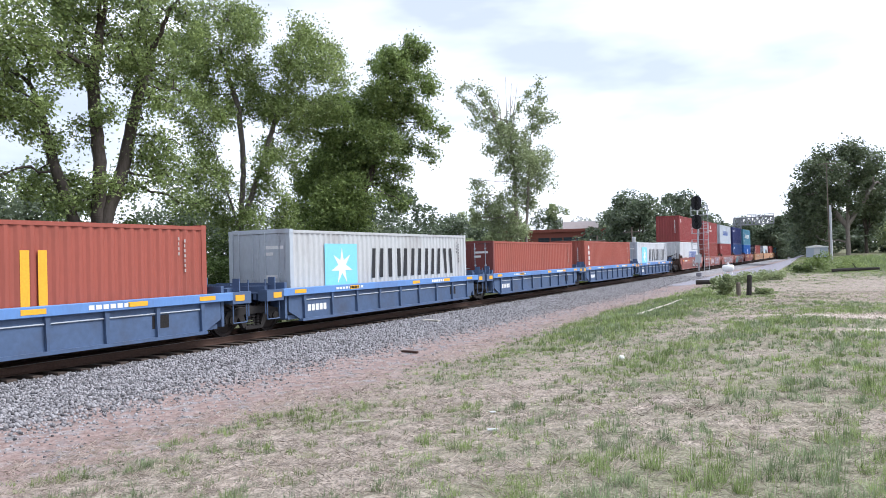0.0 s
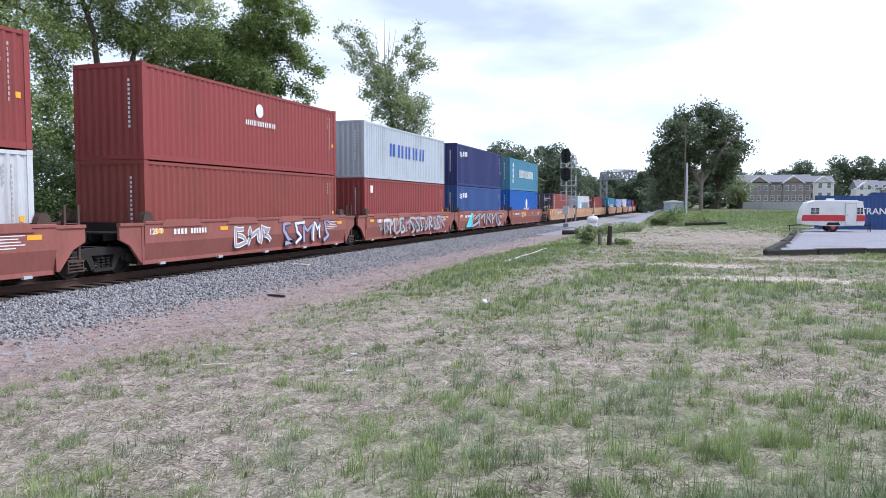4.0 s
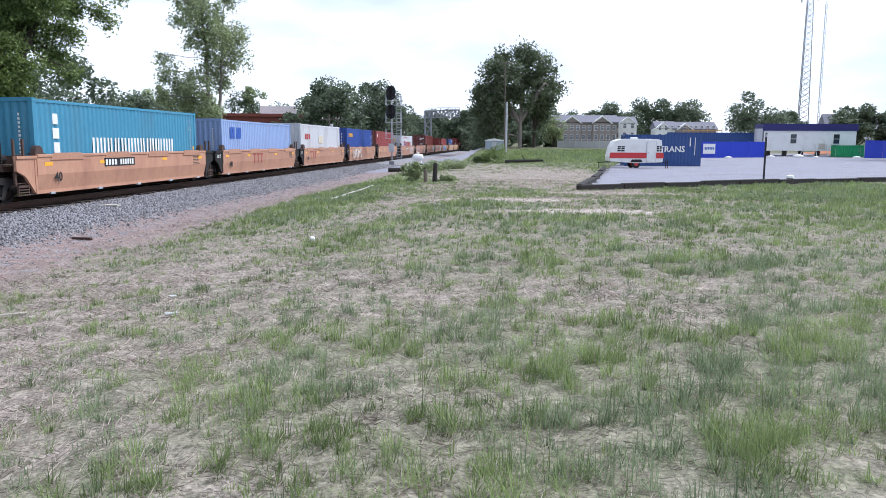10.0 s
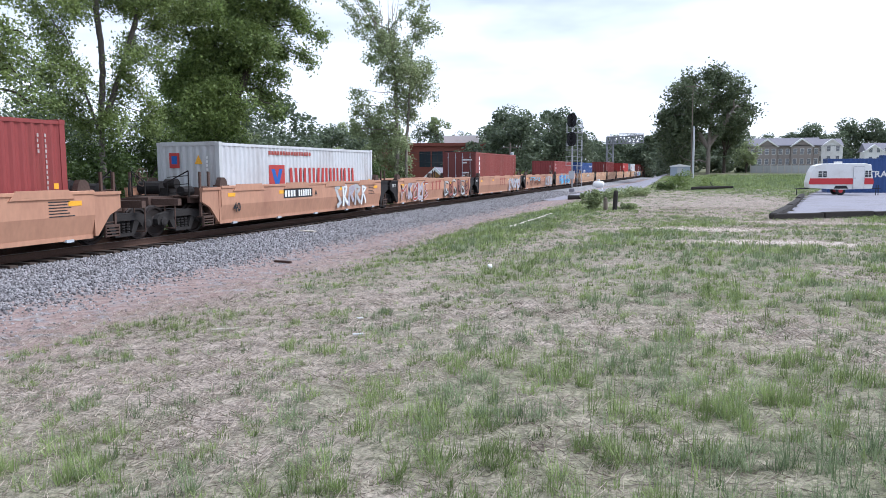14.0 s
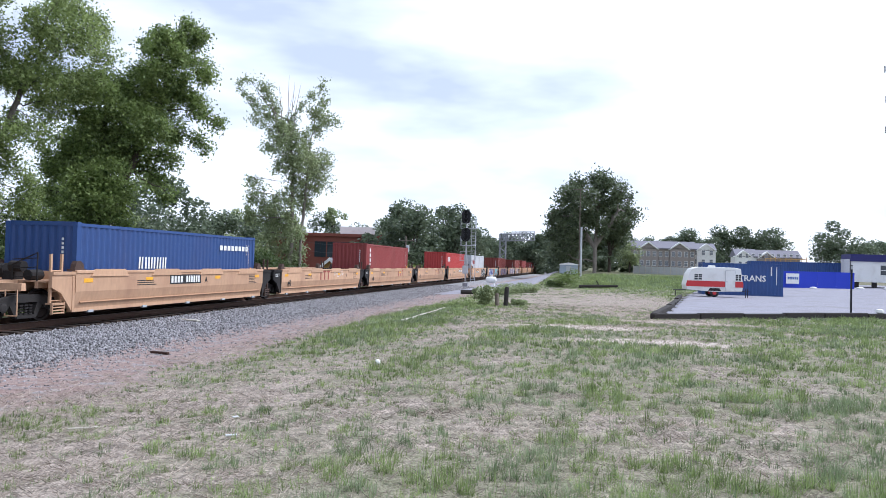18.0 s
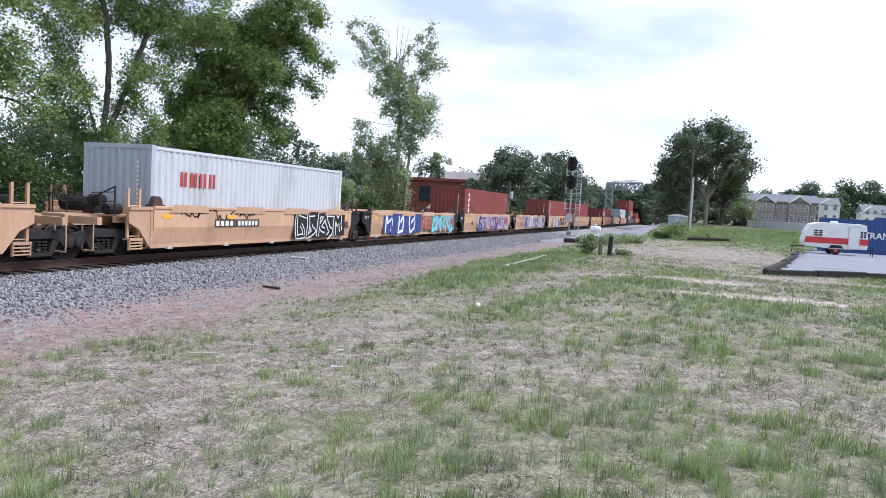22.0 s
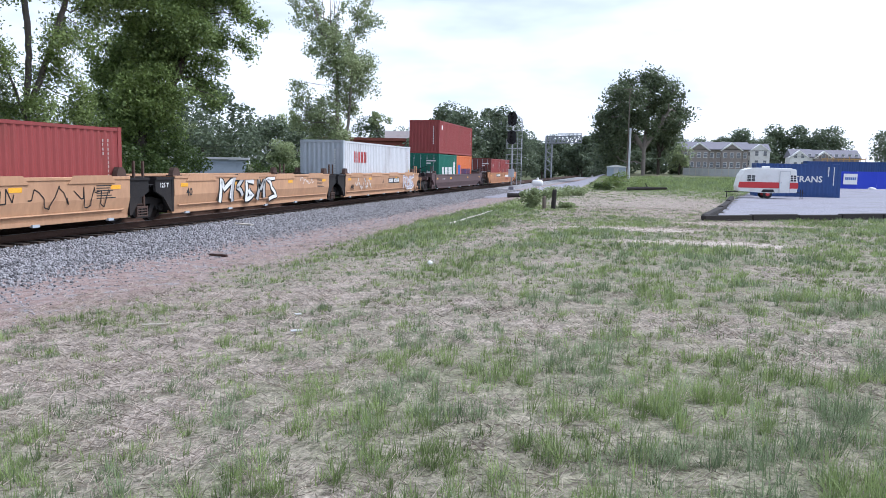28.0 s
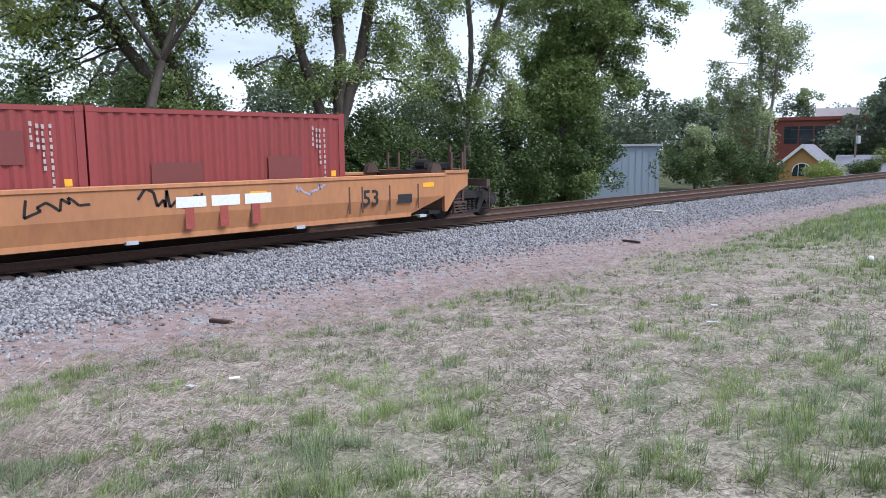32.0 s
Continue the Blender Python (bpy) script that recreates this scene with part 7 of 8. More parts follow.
def leaf_mesh(name, centres, size, material, rs, flat=0.0, fold=0.35):
    """Small folded leaves, one island each, at the given places."""
    n = len(centres)
    d = rs.normal(size=(n, 3))
    d[:, 2] = d[:, 2] * 0.6 - 0.25
    d /= np.linalg.norm(d, axis=1, keepdims=True)
    up = rs.normal(size=(n, 3)) * 0.7 + np.array([0, 0, 0.9])
    s = np.cross(d, up)
    s /= np.linalg.norm(s, axis=1, keepdims=True) + 1e-9
    nr = np.cross(s, d)
    L = size * rs.uniform(0.6, 1.35, (n, 1))
    W = L * rs.uniform(0.28, 0.42, (n, 1))
    a, c = centres - d * L * 0.5, centres + d * L * 0.5
    b1, b2 = centres + s * W + nr * W * fold, centres - s * W + nr * W * fold
    v = np.stack([a, b1, c, b2], 1).reshape(-1, 3)
    f = np.arange(n * 4).reshape(n, 4)
    faces = np.concatenate([f[:, [0, 1, 2]], f[:, [0, 2, 3]]], 1).reshape(-1, 3)
    me = bpy.data.meshes.new(name)
    me.vertices.add(len(v))
    me.vertices.foreach_set("co", v.astype(np.float32).ravel())
    me.loops.add(faces.size)
    me.loops.foreach_set("vertex_index", faces.astype(np.int32).ravel())
    me.polygons.add(len(faces))
    me.polygons.foreach_set("loop_start", np.arange(0, faces.size, 3, dtype=np.int32))
    me.update(calc_edges=True)
    me.materials.append(material)
    return me


def limb_tube(bm, pts, radii, sides=6):
    for (a, b), (r0, r1) in zip(zip(pts, pts[1:]), zip(radii, radii[1:])):
        if (b - a).length > 1e-3:
            tube(bm, a, b, r0, r1, sides, caps=False)


def broadleaf(label, at, height, spread, seed, leaves, size, leaf, bark, stems=1, fork=0.35, lean=(0, 0), density=1.0, low=0.25, category="tree", group="trees beyond the track", clump=1.3, bare=0, squash=1.0, levels=3, top_fill=1.0, trunk_r=None):
    """A tree with forking limbs and leaf clumps gathered at its twigs."""
    rnd, rs = random.Random(seed), np.random.RandomState(seed)
    e = thing("tree", label, category, pose(*at), group)
    bm = bmesh.new()
    tips = []
    r_base = trunk_r or height * 0.016

    def grow(p, d, length, r, level):
        n = 4
        pts, radii = [p], [r]
        q = p
        for k in range(n):
            d = (d + Vector((rnd.uniform(-0.16, 0.16), rnd.uniform(-0.16, 0.16), rnd.uniform(-0.06, 0.12)))).normalized()
            q = q + d * length / n
            pts.append(q)
            radii.append(r * (1 - 0.55 * (k + 1) / n))
            if level >= 1 and k >= 1:
                tips.append((q, level))
        limb_tube(bm, pts, radii, 7 if level == 0 else 5 if level == 1 else 4)
        if level >= levels:
            tips.append((q, level))
            return
        kids = rnd.choice((3, 4)) if level == 0 else rnd.choice((2, 3, 3))
        for k in range(kids):
            if level == 0 and k == 0:
                nd = (d + Vector((rnd.uniform(-0.2, 0.2), rnd.uniform(-0.2, 0.2), 0.3))).normalized()
                start = pts[-1]
            else:
                a = rnd.uniform(0, math.tau)
                out = Vector((math.cos(a), math.sin(a), 0)) * spread
                nd = (d * 0.75 + out + Vector((0, 0, rnd.uniform(-0.05, 0.35)))).normalized()
                start = pts[rnd.choice((2, 3, 4)) if level else rnd.choice((3, 4, 4))]
            grow(start, nd, length * rnd.uniform(0.58, 0.80), radii[-1] * rnd.uniform(0.7, 0.95), level + 1)

    for s in range(stems):
        a = rnd.uniform(0, math.tau) if stems > 1 else 0
        d0 = Vector((lean[0] + (0.22 * math.cos(a) if stems > 1 else 0), lean[1] + (0.22 * math.sin(a) if stems > 1 else 0), 1)).normalized()
        grow(Vector((0.25 * math.cos(a), 0.25 * math.sin(a), -0.6)), d0, height * fork * rnd.uniform(0.9, 1.1), r_base * (1 if stems == 1 else 0.75), 0)
    zmax = max(t.z for t, _ in tips)
    k = height / zmax
    bmesh.ops.scale(bm, vec=(k * squash, k * squash, k), verts=list(bm.verts))
    for b in range(bare):
        p = Vector((rnd.uniform(-0.5, 0.5), rnd.uniform(-0.5, 0.5), height * 0.80))
        q = p + Vector((rnd.uniform(-1.1, 1.1), rnd.uniform(-1.1, 1.1), height * 0.2))
        limb_tube(bm, [p, p.lerp(q, 0.5) + Vector((0.1, 0, 0)), q], [0.05, 0.03, 0.012], 4)
    part("trunk", bm, bark, e, smooth=True)
    pts = np.array([[t.x * k * squash, t.y * k * squash, t.z * k] for t, _ in tips])
    keep = pts[:, 2] > height * low
    pts = pts[keep]
    if density < 1:
        pts = pts[rs.uniform(size=len(pts)) < density]
    pick = pts[rs.randint(0, len(pts), leaves)]
    jit = rs.normal(size=(leaves, 3)) * np.array([clump, clump, clump * 0.7]) * 0.42
    centres = pick + jit
    centres = centres[centres[:, 2] > 0.2]
    attach("crown", leaf_mesh("crown", centres, size, leaf, rs), e)
    return e


def lumps(rs, count, rx, ry, z0, z1, lump):
    """Places on and in a heap of rounded leafy lumps."""
    c = []
    while len(c) < count:
        u = rs.uniform(-1, 1, 3)
        if (u ** 2).sum() < 1:
            c.append(u)
    c = np.array(c)
    mid, half = (z0 + z1) / 2, (z1 - z0) / 2
    return c * np.array([rx, ry, half]) + np.array([0, 0, mid]), rs.uniform(0.6, 1.25, count) * lump


def leafy_heap(name, label, at, rx, ry, z0, z1, leaves, size, leaf, seed, lump=1.4, count=30, trunk=True, bark=None, category="tree", group="far trees", limbs=5):
    """A crown of leafy lumps with gaps on a trunk with limbs, or a shrub."""
    rs, rnd = np.random.RandomState(seed), random.Random(seed)
    e = thing(name, label, category, pose(*at), group)
    c, r = lumps(rs, count, rx, ry, z0, z1, lump)
    idx = rs.randint(0, count, leaves)
    d = rs.normal(size=(leaves, 3))
    d /= np.linalg.norm(d, axis=1, keepdims=True)
    q = c[idx] + d * (r[idx] * rs.uniform(0.55, 1.08, leaves))[:, None] * np.array([1, 1, 0.8])
    q = q[q[:, 2] > 0.05]
    if trunk:
        bm = bmesh.new()
        tr = max(0.12, (z1) * 0.02)
        tube(bm, (0, 0, -1.0), (0, 0, z0 + (z1 - z0) * 0.45), tr * 1.3, tr * 0.6, 8, caps=False)
        for k in range(limbs):
            t = c[k]
            a = Vector((0, 0, z0 * 0.7 + (z1 - z0) * 0.3 * k / limbs))
            b = Vector(t)
            limb_tube(bm, [a, a.lerp(b, 0.5) + Vector((0, 0, 0.3)), b], [tr * 0.6, tr * 0.4, tr * 0.15], 5)
        part("trunk", bm, bark or M_BARK, e, smooth=True)
    attach("crown" if trunk else "foliage", leaf_mesh("crown", q, size, leaf, rs), e)
    return e


def leaf_specks(name, centres, size, material, rs):
    """Single small leaves, one three-cornered island each, mostly lying flat."""
    n = len(centres)
    nr = rs.normal(size=(n, 3)) * 0.9 + np.array([0.35, -0.1, 0.6])
    nr /= np.linalg.norm(nr, axis=1, keepdims=True)
    d = np.cross(nr, rs.normal(size=(n, 3)))
    d /= np.linalg.norm(d, axis=1, keepdims=True) + 1e-9
    s = np.cross(nr, d)
    L = size * rs.uniform(0.65, 1.35, (n, 1))
    W = L * rs.uniform(0.30, 0.46, (n, 1))
    v = np.stack([centres - d * L * 0.45 + s * W, centres - d * L * 0.45 - s * W, centres + d * L * 0.55], 1).reshape(-1, 3)
    me = bpy.data.meshes.new(name)
    me.vertices.add(n * 3)
    me.vertices.foreach_set("co", v.astype(np.float32).ravel())
    me.loops.add(n * 3)
    me.loops.foreach_set("vertex_index", np.arange(n * 3, dtype=np.int32))
    me.polygons.add(n)
    me.polygons.foreach_set("loop_start", np.arange(0, n * 3, 3, dtype=np.int32))
    me.update(calc_edges=True)
    me.materials.append(material)
    return me


def limbs_mesh(name, a, b, ra, rb, material):
    """Tapered round pieces from the points a to the points b."""
    verts, faces = [], []
    total = 0
    for sides, pick in ((7, ra > 0.07), (4, (ra <= 0.07) & (ra > 0.02)), (3, ra <= 0.02)):
        p, q, r0, r1 = a[pick], b[pick], ra[pick], rb[pick]
        n = len(p)
        if not n:
            continue
        d = q - p
        d /= np.linalg.norm(d, axis=1, keepdims=True) + 1e-9
        u = np.cross(d, np.where(np.abs(d[:, 1:2]) < 0.8, np.array([[0.0, 1, 0]]), np.array([[1.0, 0, 0]])))
        u /= np.linalg.norm(u, axis=1, keepdims=True)
        w = np.cross(d, u)
        ang = np.arange(sides) * math.tau / sides
        ring = np.cos(ang)[None, :, None] * u[:, None] + np.sin(ang)[None, :, None] * w[:, None]
        lo = (p - d * r0[:, None] * 0.3)[:, None] + ring * r0[:, None, None]
        hi = (q + d * r1[:, None] * 0.3)[:, None] + ring * r1[:, None, None]
        verts.append(np.concatenate([lo, hi], 1).reshape(-1, 3))
        k = np.arange(sides)
        one = np.stack([k, (k + 1) % sides, sides + (k + 1) % sides, sides + k], 1)
        faces.append((one[None] + (total + 2 * sides * np.arange(n))[:, None, None]).reshape(-1, 4))
        total += 2 * sides * n
    v, f = np.concatenate(verts), np.concatenate(faces)
    me = bpy.data.meshes.new(name)
    me.vertices.add(len(v))
    me.vertices.foreach_set("co", v.astype(np.float32).ravel())
    me.loops.add(f.size)
    me.loops.foreach_set("vertex_index", f.astype(np.int32).ravel())
    me.polygons.add(len(f))
    me.polygons.foreach_set("loop_start", np.arange(0, f.size, 4, dtype=np.int32))
    me.update(calc_edges=True)
    me.shade_smooth()
    me.materials.append(material)
    return me


def grown_tree(label, at, right, crown, leaves, size, leaf, bark, seed, stems, trunk_r, deep=1.0, step=0.36, points=16, tuft=0.26, bare=(), group="trees beyond the track", flat=0.95, swell=1.0, hole=-0.14):
    """A tree whose limbs grow from its stems towards the room its crown fills (across, up, radius), with leaf tufts on the twigs."""
    rs, rnd = np.random.RandomState(seed), random.Random(seed)
    e = thing("tree", label, "tree", pose(*at), group)
    side = np.array([right[0], right[1], 0.0]) / math.hypot(*right)
    back = np.array([-side[1], side[0], 0.0])
    goals = []
    for r, z, q in crown:
        q *= swell
        n = int(points * (q / (step * 2.4)) ** 2) + 5
        d = rs.normal(size=(n, 3))
        d *= (q * rs.uniform(0, 1, n) ** 0.4 / np.linalg.norm(d, axis=1))[:, None]
        goals.append(side * r + back * rs.uniform(-deep, deep) * (0.6 + q) + np.array([0, 0, z]) + d)
    goals = np.concatenate(goals)
    gaps = np.array([noise.noise((p[0] * 0.62 + seed, p[1] * 0.62, p[2] * 0.8)) for p in goals])
    goals = goals[gaps > hole]
    nodes, parent = [], []
    for line in stems:
        pts = [side * r + back * rnd.uniform(-0.1, 0.1) + np.array([0, 0, z]) for r, z in line]
        last = -1
        for p, q in zip(pts, pts[1:]):
            k = max(1, int(np.linalg.norm(q - p) / step))
            for i in range(k + (q is pts[-1])):
                nodes.append(p + (q - p) * i / k + rs.normal(size=3) * 0.02)
                parent.append(last)
                last = len(nodes) - 1
    nodes = np.array(nodes)
    near = np.full(len(goals), 1e9)
    owner = np.zeros(len(goals), int)
    fresh = 0
    alive = np.ones(len(goals), bool)
    for turn in range(80):
        if fresh < len(nodes):
            dd = np.linalg.norm(goals[:, None] - nodes[None, fresh:], axis=2)
            best = dd.argmin(1)
            val = dd[np.arange(len(goals)), best]
            closer = val < near
            near[closer], owner[closer] = val[closer], best[closer] + fresh
        fresh = len(nodes)
        alive &= near > step * 1.05
        if not alive.any():
            break
        pull = goals[alive] - nodes[owner[alive]]
        pull /= np.linalg.norm(pull, axis=1, keepdims=True)
        total = np.zeros((len(nodes), 3))
        np.add.at(total, owner[alive], pull)
        grow = np.unique(owner[alive])
        d = total[grow]
        d /= np.linalg.norm(d, axis=1, keepdims=True) + 1e-9
        d += rs.normal(size=d.shape) * 0.22 + np.array([0, 0, 0.06])
        d /= np.linalg.norm(d, axis=1, keepdims=True)
        nodes = np.concatenate([nodes, nodes[grow] + d * step])
        parent += [int(g) for g in grow]
    n = len(nodes)
    load, kids = np.zeros(n), np.zeros(n, int)
    for i in range(n - 1, -1, -1):
        load[i] += 1.0 if kids[i] == 0 else 0.0
        if parent[i] >= 0:
            kids[parent[i]] += 1
            load[parent[i]] += load[i]
    rad = np.maximum(0.008, trunk_r * (load / load.max()) ** 0.56)
    has = np.array([i for i in range(n) if parent[i] >= 0])
    up = np.array(parent)[has]
    a, b, ra, rb = nodes[up], nodes[has], np.minimum(rad[up], rad[has] * 1.5), rad[has]
    for r, z0, z1 in bare:
        p, t = side * r * 0.4 + np.array([0, 0, z0]), side * r + np.array([0, 0, z1])
        w = [p, p * 0.5 + t * 0.5 + rs.normal(size=3) * 0.1, t]
        w2 = [p * 0.6 + t * 0.4, p * 0.4 + t * 0.6 + side * rs.uniform(-0.5, 0.5) + np.array([0, 0, 0.5])]
        a, b = np.concatenate([a, [w[0], w[1], w2[0]]]), np.concatenate([b, [w[1], w[2], w2[1]]])
        ra, rb = np.concatenate([ra, [0.05, 0.03, 0.02]]), np.concatenate([rb, [0.03, 0.01, 0.008]])
    attach("trunk", limbs_mesh("trunk", a, b, ra, rb, bark), e)
    tips = nodes[(load <= 2) & (np.array(parent) >= 0)]
    w = rs.uniform(0.3, 1.7, len(tips))
    idx = rs.choice(len(tips), leaves, p=w / w.sum())
    spread = tuft * rs.uniform(0.7, 1.35, len(tips))
    q = tips[idx] + rs.normal(size=(leaves, 3)) * spread[idx][:, None] * np.array([1, 1, flat]) + np.array([0, 0, -0.05])
    attach("crown", leaf_specks("crown", q, size, leaf, rs), e)
    return e


# the near row beyond the track
grown_tree("tall open ash tree with forked dark trunk and light leaves", (-25.5, 19.2, -0.8), (0.6, 0.8), [
        (-1.0, 10.6, 0.6), (-0.3, 11.1, 0.6), (0.5, 10.1, 0.6), (-0.1, 10.0, 0.4), (1.0, 10.8, 0.6), (1.8, 11.4, 0.7), (2.6, 11.7, 0.7), (3.2, 11.1, 0.7), (2.2, 10.3, 0.6), (3.0, 9.7, 0.7), (1.6, 9.4, 0.6), (2.4, 8.8, 0.5), (-0.9, 9.0, 0.6), (-1.1, 7.7, 0.6),
        (-0.5, 8.3, 0.4), (0.4, 8.6, 0.5), (-0.2, 5.6, 0.7), (-0.9, 5.8, 0.7), (0.6, 5.4, 0.7), (1.2, 6.1, 0.5), (2.0, 7.4, 0.5), (2.8, 8.0, 0.6), (2.1, 6.4, 0.5), (3.0, 6.6, 0.5), (3.4, 5.5, 0.5), (-1.0, 11.8, 0.8), (0.1, 12.6, 1.0), (1.3, 12.6, 1.0),
        (2.5, 13.0, 0.9), (-0.6, 13.5, 1.0), (0.9, 13.9, 1.0), (2.1, 14.3, 0.9), (-3.7, 8.4, 0.8), (-2.4, 8.4, 0.8), (-3.2, 6.4, 0.6), (-2.1, 6.1, 0.6), (-3.7, 5.3, 0.4), (-1.2, 5.5, 0.6), (-3.3, 9.7, 0.9), (-1.9, 10.4, 0.9),
    ],
    48000, 0.12, M_LEAF, M_BARK, 5, (((-0.1, -0.8), (-0.3, 3.5), (-1.2, 6.5), (-1.9, 9.5)), ((0.0, -0.8), (0.1, 3.0), (0.3, 6.5), (0.1, 10.0), (0.4, 12.0)), ((0.1, 3.4), (1.1, 6.6), (1.6, 9.0), (2.2, 11.2))), 0.27, deep=1.3, tuft=0.24, hole=-0.08, swell=1.35, step=0.33)
grown_tree("tall ash tree with dark limbs leaning out to one side", (-28.5, 14.5, -0.8), (0.45, 0.89), [
        (-5.5, 7.2, 0.9), (-3.9, 5.4, 0.9), (-2.3, 5.2, 0.8), (-2.1, 8.0, 0.9), (-0.7, 7.8, 0.9), (0.1, 7.4, 0.6), (-0.2, 5.9, 0.5), (-1.0, 6.7, 0.6), (-3.2, 7.1, 0.8), (-4.3, 7.7, 0.8), (0.6, 4.8, 0.5), (-4.6, 9.3, 1.0), (-3.0, 9.6, 1.0), (-1.6, 9.9, 1.0),
        (-0.2, 9.5, 0.9), (-2.6, 10.9, 1.0), (-1.1, 11.3, 0.9), (-5.6, 5.8, 0.8), (-4.6, 6.4, 0.7), (-0.9, 4.9, 0.7), (-5.8, 8.4, 0.9),
    ],
    36000, 0.12, M_LEAF, M_BARK, 12, (((0.6, -0.8), (0.0, 2.6), (-1.4, 5.4), (-3.2, 8.2)), ((0.2, 2.2), (-0.2, 5.0), (-1.6, 8.6))), 0.27, deep=1.2, tuft=0.26, swell=1.3, step=0.33)
broadleaf("leaning broadleaf tree with dark limbs", (-26.5, 9.5, -0.8), 16.0, 0.9, 21, 26000, 0.14, M_LEAF, M_BARK, fork=0.40, lean=(0.0, 0.35), density=0.9, low=0.2, clump=2.0)
broadleaf("bright green leafy tree", (-25.5, 4.0, -0.8), 13.0, 0.9, 8, 26000, 0.14, M_LEAFYELLOW, M_BARK, fork=0.3, low=0.12, clump=1.9)
grown_tree("slender open tree with grey forked trunks and light leaves", (-26.5, 28.0, -0.8), (0.73, 0.69), [
        (-2.0, 13.3, 1.1), (-1.1, 12.7, 1.0), (-0.1, 12.6, 1.0), (0.9, 13.8, 0.9), (0.7, 11.9, 1.0), (-0.5, 11.2, 1.0), (-1.5, 11.6, 0.9), (-0.4, 14.8, 1.2), (-1.4, 14.8, 1.0), (0.7, 15.1, 0.9), (2.9, 14.1, 0.8), (4.0, 14.4, 0.8), (4.9, 13.5, 0.7), (3.5, 13.1, 1.0),
        (2.5, 12.4, 1.0), (4.6, 12.3, 0.8), (5.5, 12.2, 0.5), (3.5, 11.4, 1.0), (2.5, 10.7, 1.0), (1.5, 10.9, 0.8), (4.4, 10.7, 0.8), (3.4, 9.7, 0.8), (2.1, 9.0, 0.8), (2.6, 7.9, 0.6), (1.4, 7.5, 0.6), (1.2, 6.2, 0.6), (-0.9, 9.8, 0.7), (-1.6, 8.9, 0.8),
        (-0.8, 6.9, 0.8), (-1.8, 7.1, 0.8), (-1.2, 5.8, 0.7), (-0.5, 4.8, 0.6), (0.8, 4.8, 0.6), (-2.1, 10.2, 0.8), (2.1, 6.3, 0.6), (2.5, 5.1, 0.7), (-1.3, 7.9, 0.5),
    ],
    70000, 0.12, M_LEAF, M_GREYBARK, 33, (((0.3, -0.8), (0.3, 4.5), (0.5, 8.0), (0.3, 10.5), (-0.4, 13.0)), ((0.3, 4.2), (-0.4, 6.6), (-0.9, 8.6)), ((0.4, 5.0), (1.3, 7.4), (2.0, 9.8), (3.0, 12.0))), 0.14, deep=1.2, tuft=0.26, hole=-0.26, swell=1.2, step=0.33)
grown_tree("large leafy tree clad with ivy, with a rounded bright top", (-25.2, 35.0, -0.8), (0.81, 0.58), [
        (0.5, 11.7, 0.9), (-0.4, 11.5, 0.8), (1.4, 11.6, 0.7), (0.2, 10.6, 1.1), (1.3, 10.2, 0.9), (-0.8, 10.0, 0.9), (0.1, 9.0, 1.2), (1.1, 8.3, 1.0), (-1.1, 8.6, 0.9), (-1.7, 7.6, 0.8), (-0.1, 7.4, 1.2), (1.0, 6.8, 0.8), (-0.4, 6.0, 1.2), (0.8, 5.3, 0.9),
        (-1.2, 5.5, 0.9), (-1.8, 4.8, 0.8), (0.0, 4.3, 1.2), (1.4, 4.0, 0.7), (-1.2, 3.9, 0.9), (2.7, 14.2, 0.7), (3.6, 14.6, 0.6), (4.3, 14.4, 0.7), (4.9, 13.6, 0.7), (3.3, 13.4, 0.9), (5.4, 12.6, 0.4), (4.3, 12.4, 0.9), (2.9, 12.2, 0.9), (1.8, 12.3, 0.5),
        (2.1, 11.1, 0.9), (3.3, 10.8, 0.9), (4.5, 10.9, 0.7), (5.5, 10.5, 0.5), (6.0, 10.1, 0.3), (5.1, 9.5, 0.4), (5.3, 9.0, 0.3), (3.8, 9.6, 0.7), (2.6, 9.5, 0.9), (3.5, 8.3, 0.7), (3.0, 7.1, 0.6), (3.5, 6.2, 0.4), (2.0, 8.0, 0.8), (1.9, 6.7, 0.6),
        (1.5, 9.1, 0.8), (-1.9, 8.7, 0.5), (-2.3, 5.7, 0.5), (0.4, 1.6, 1.3), (-0.9, 1.3, 1.1), (1.0, 0.7, 0.8), (-0.6, 0.2, 1.0), (-2.2, 0.4, 0.7),
    ],
    125000, 0.135, M_LEAFDARK, M_BARK, 52, (((-0.2, -0.8), (-0.1, 4.0), (0.2, 8.0), (0.5, 11.0)), ((0.2, 4.4), (1.6, 7.2), (2.8, 10.0), (3.6, 13.0))), 0.30, deep=1.1, tuft=0.24, points=22, swell=1.2, hole=-0.2, step=0.33)
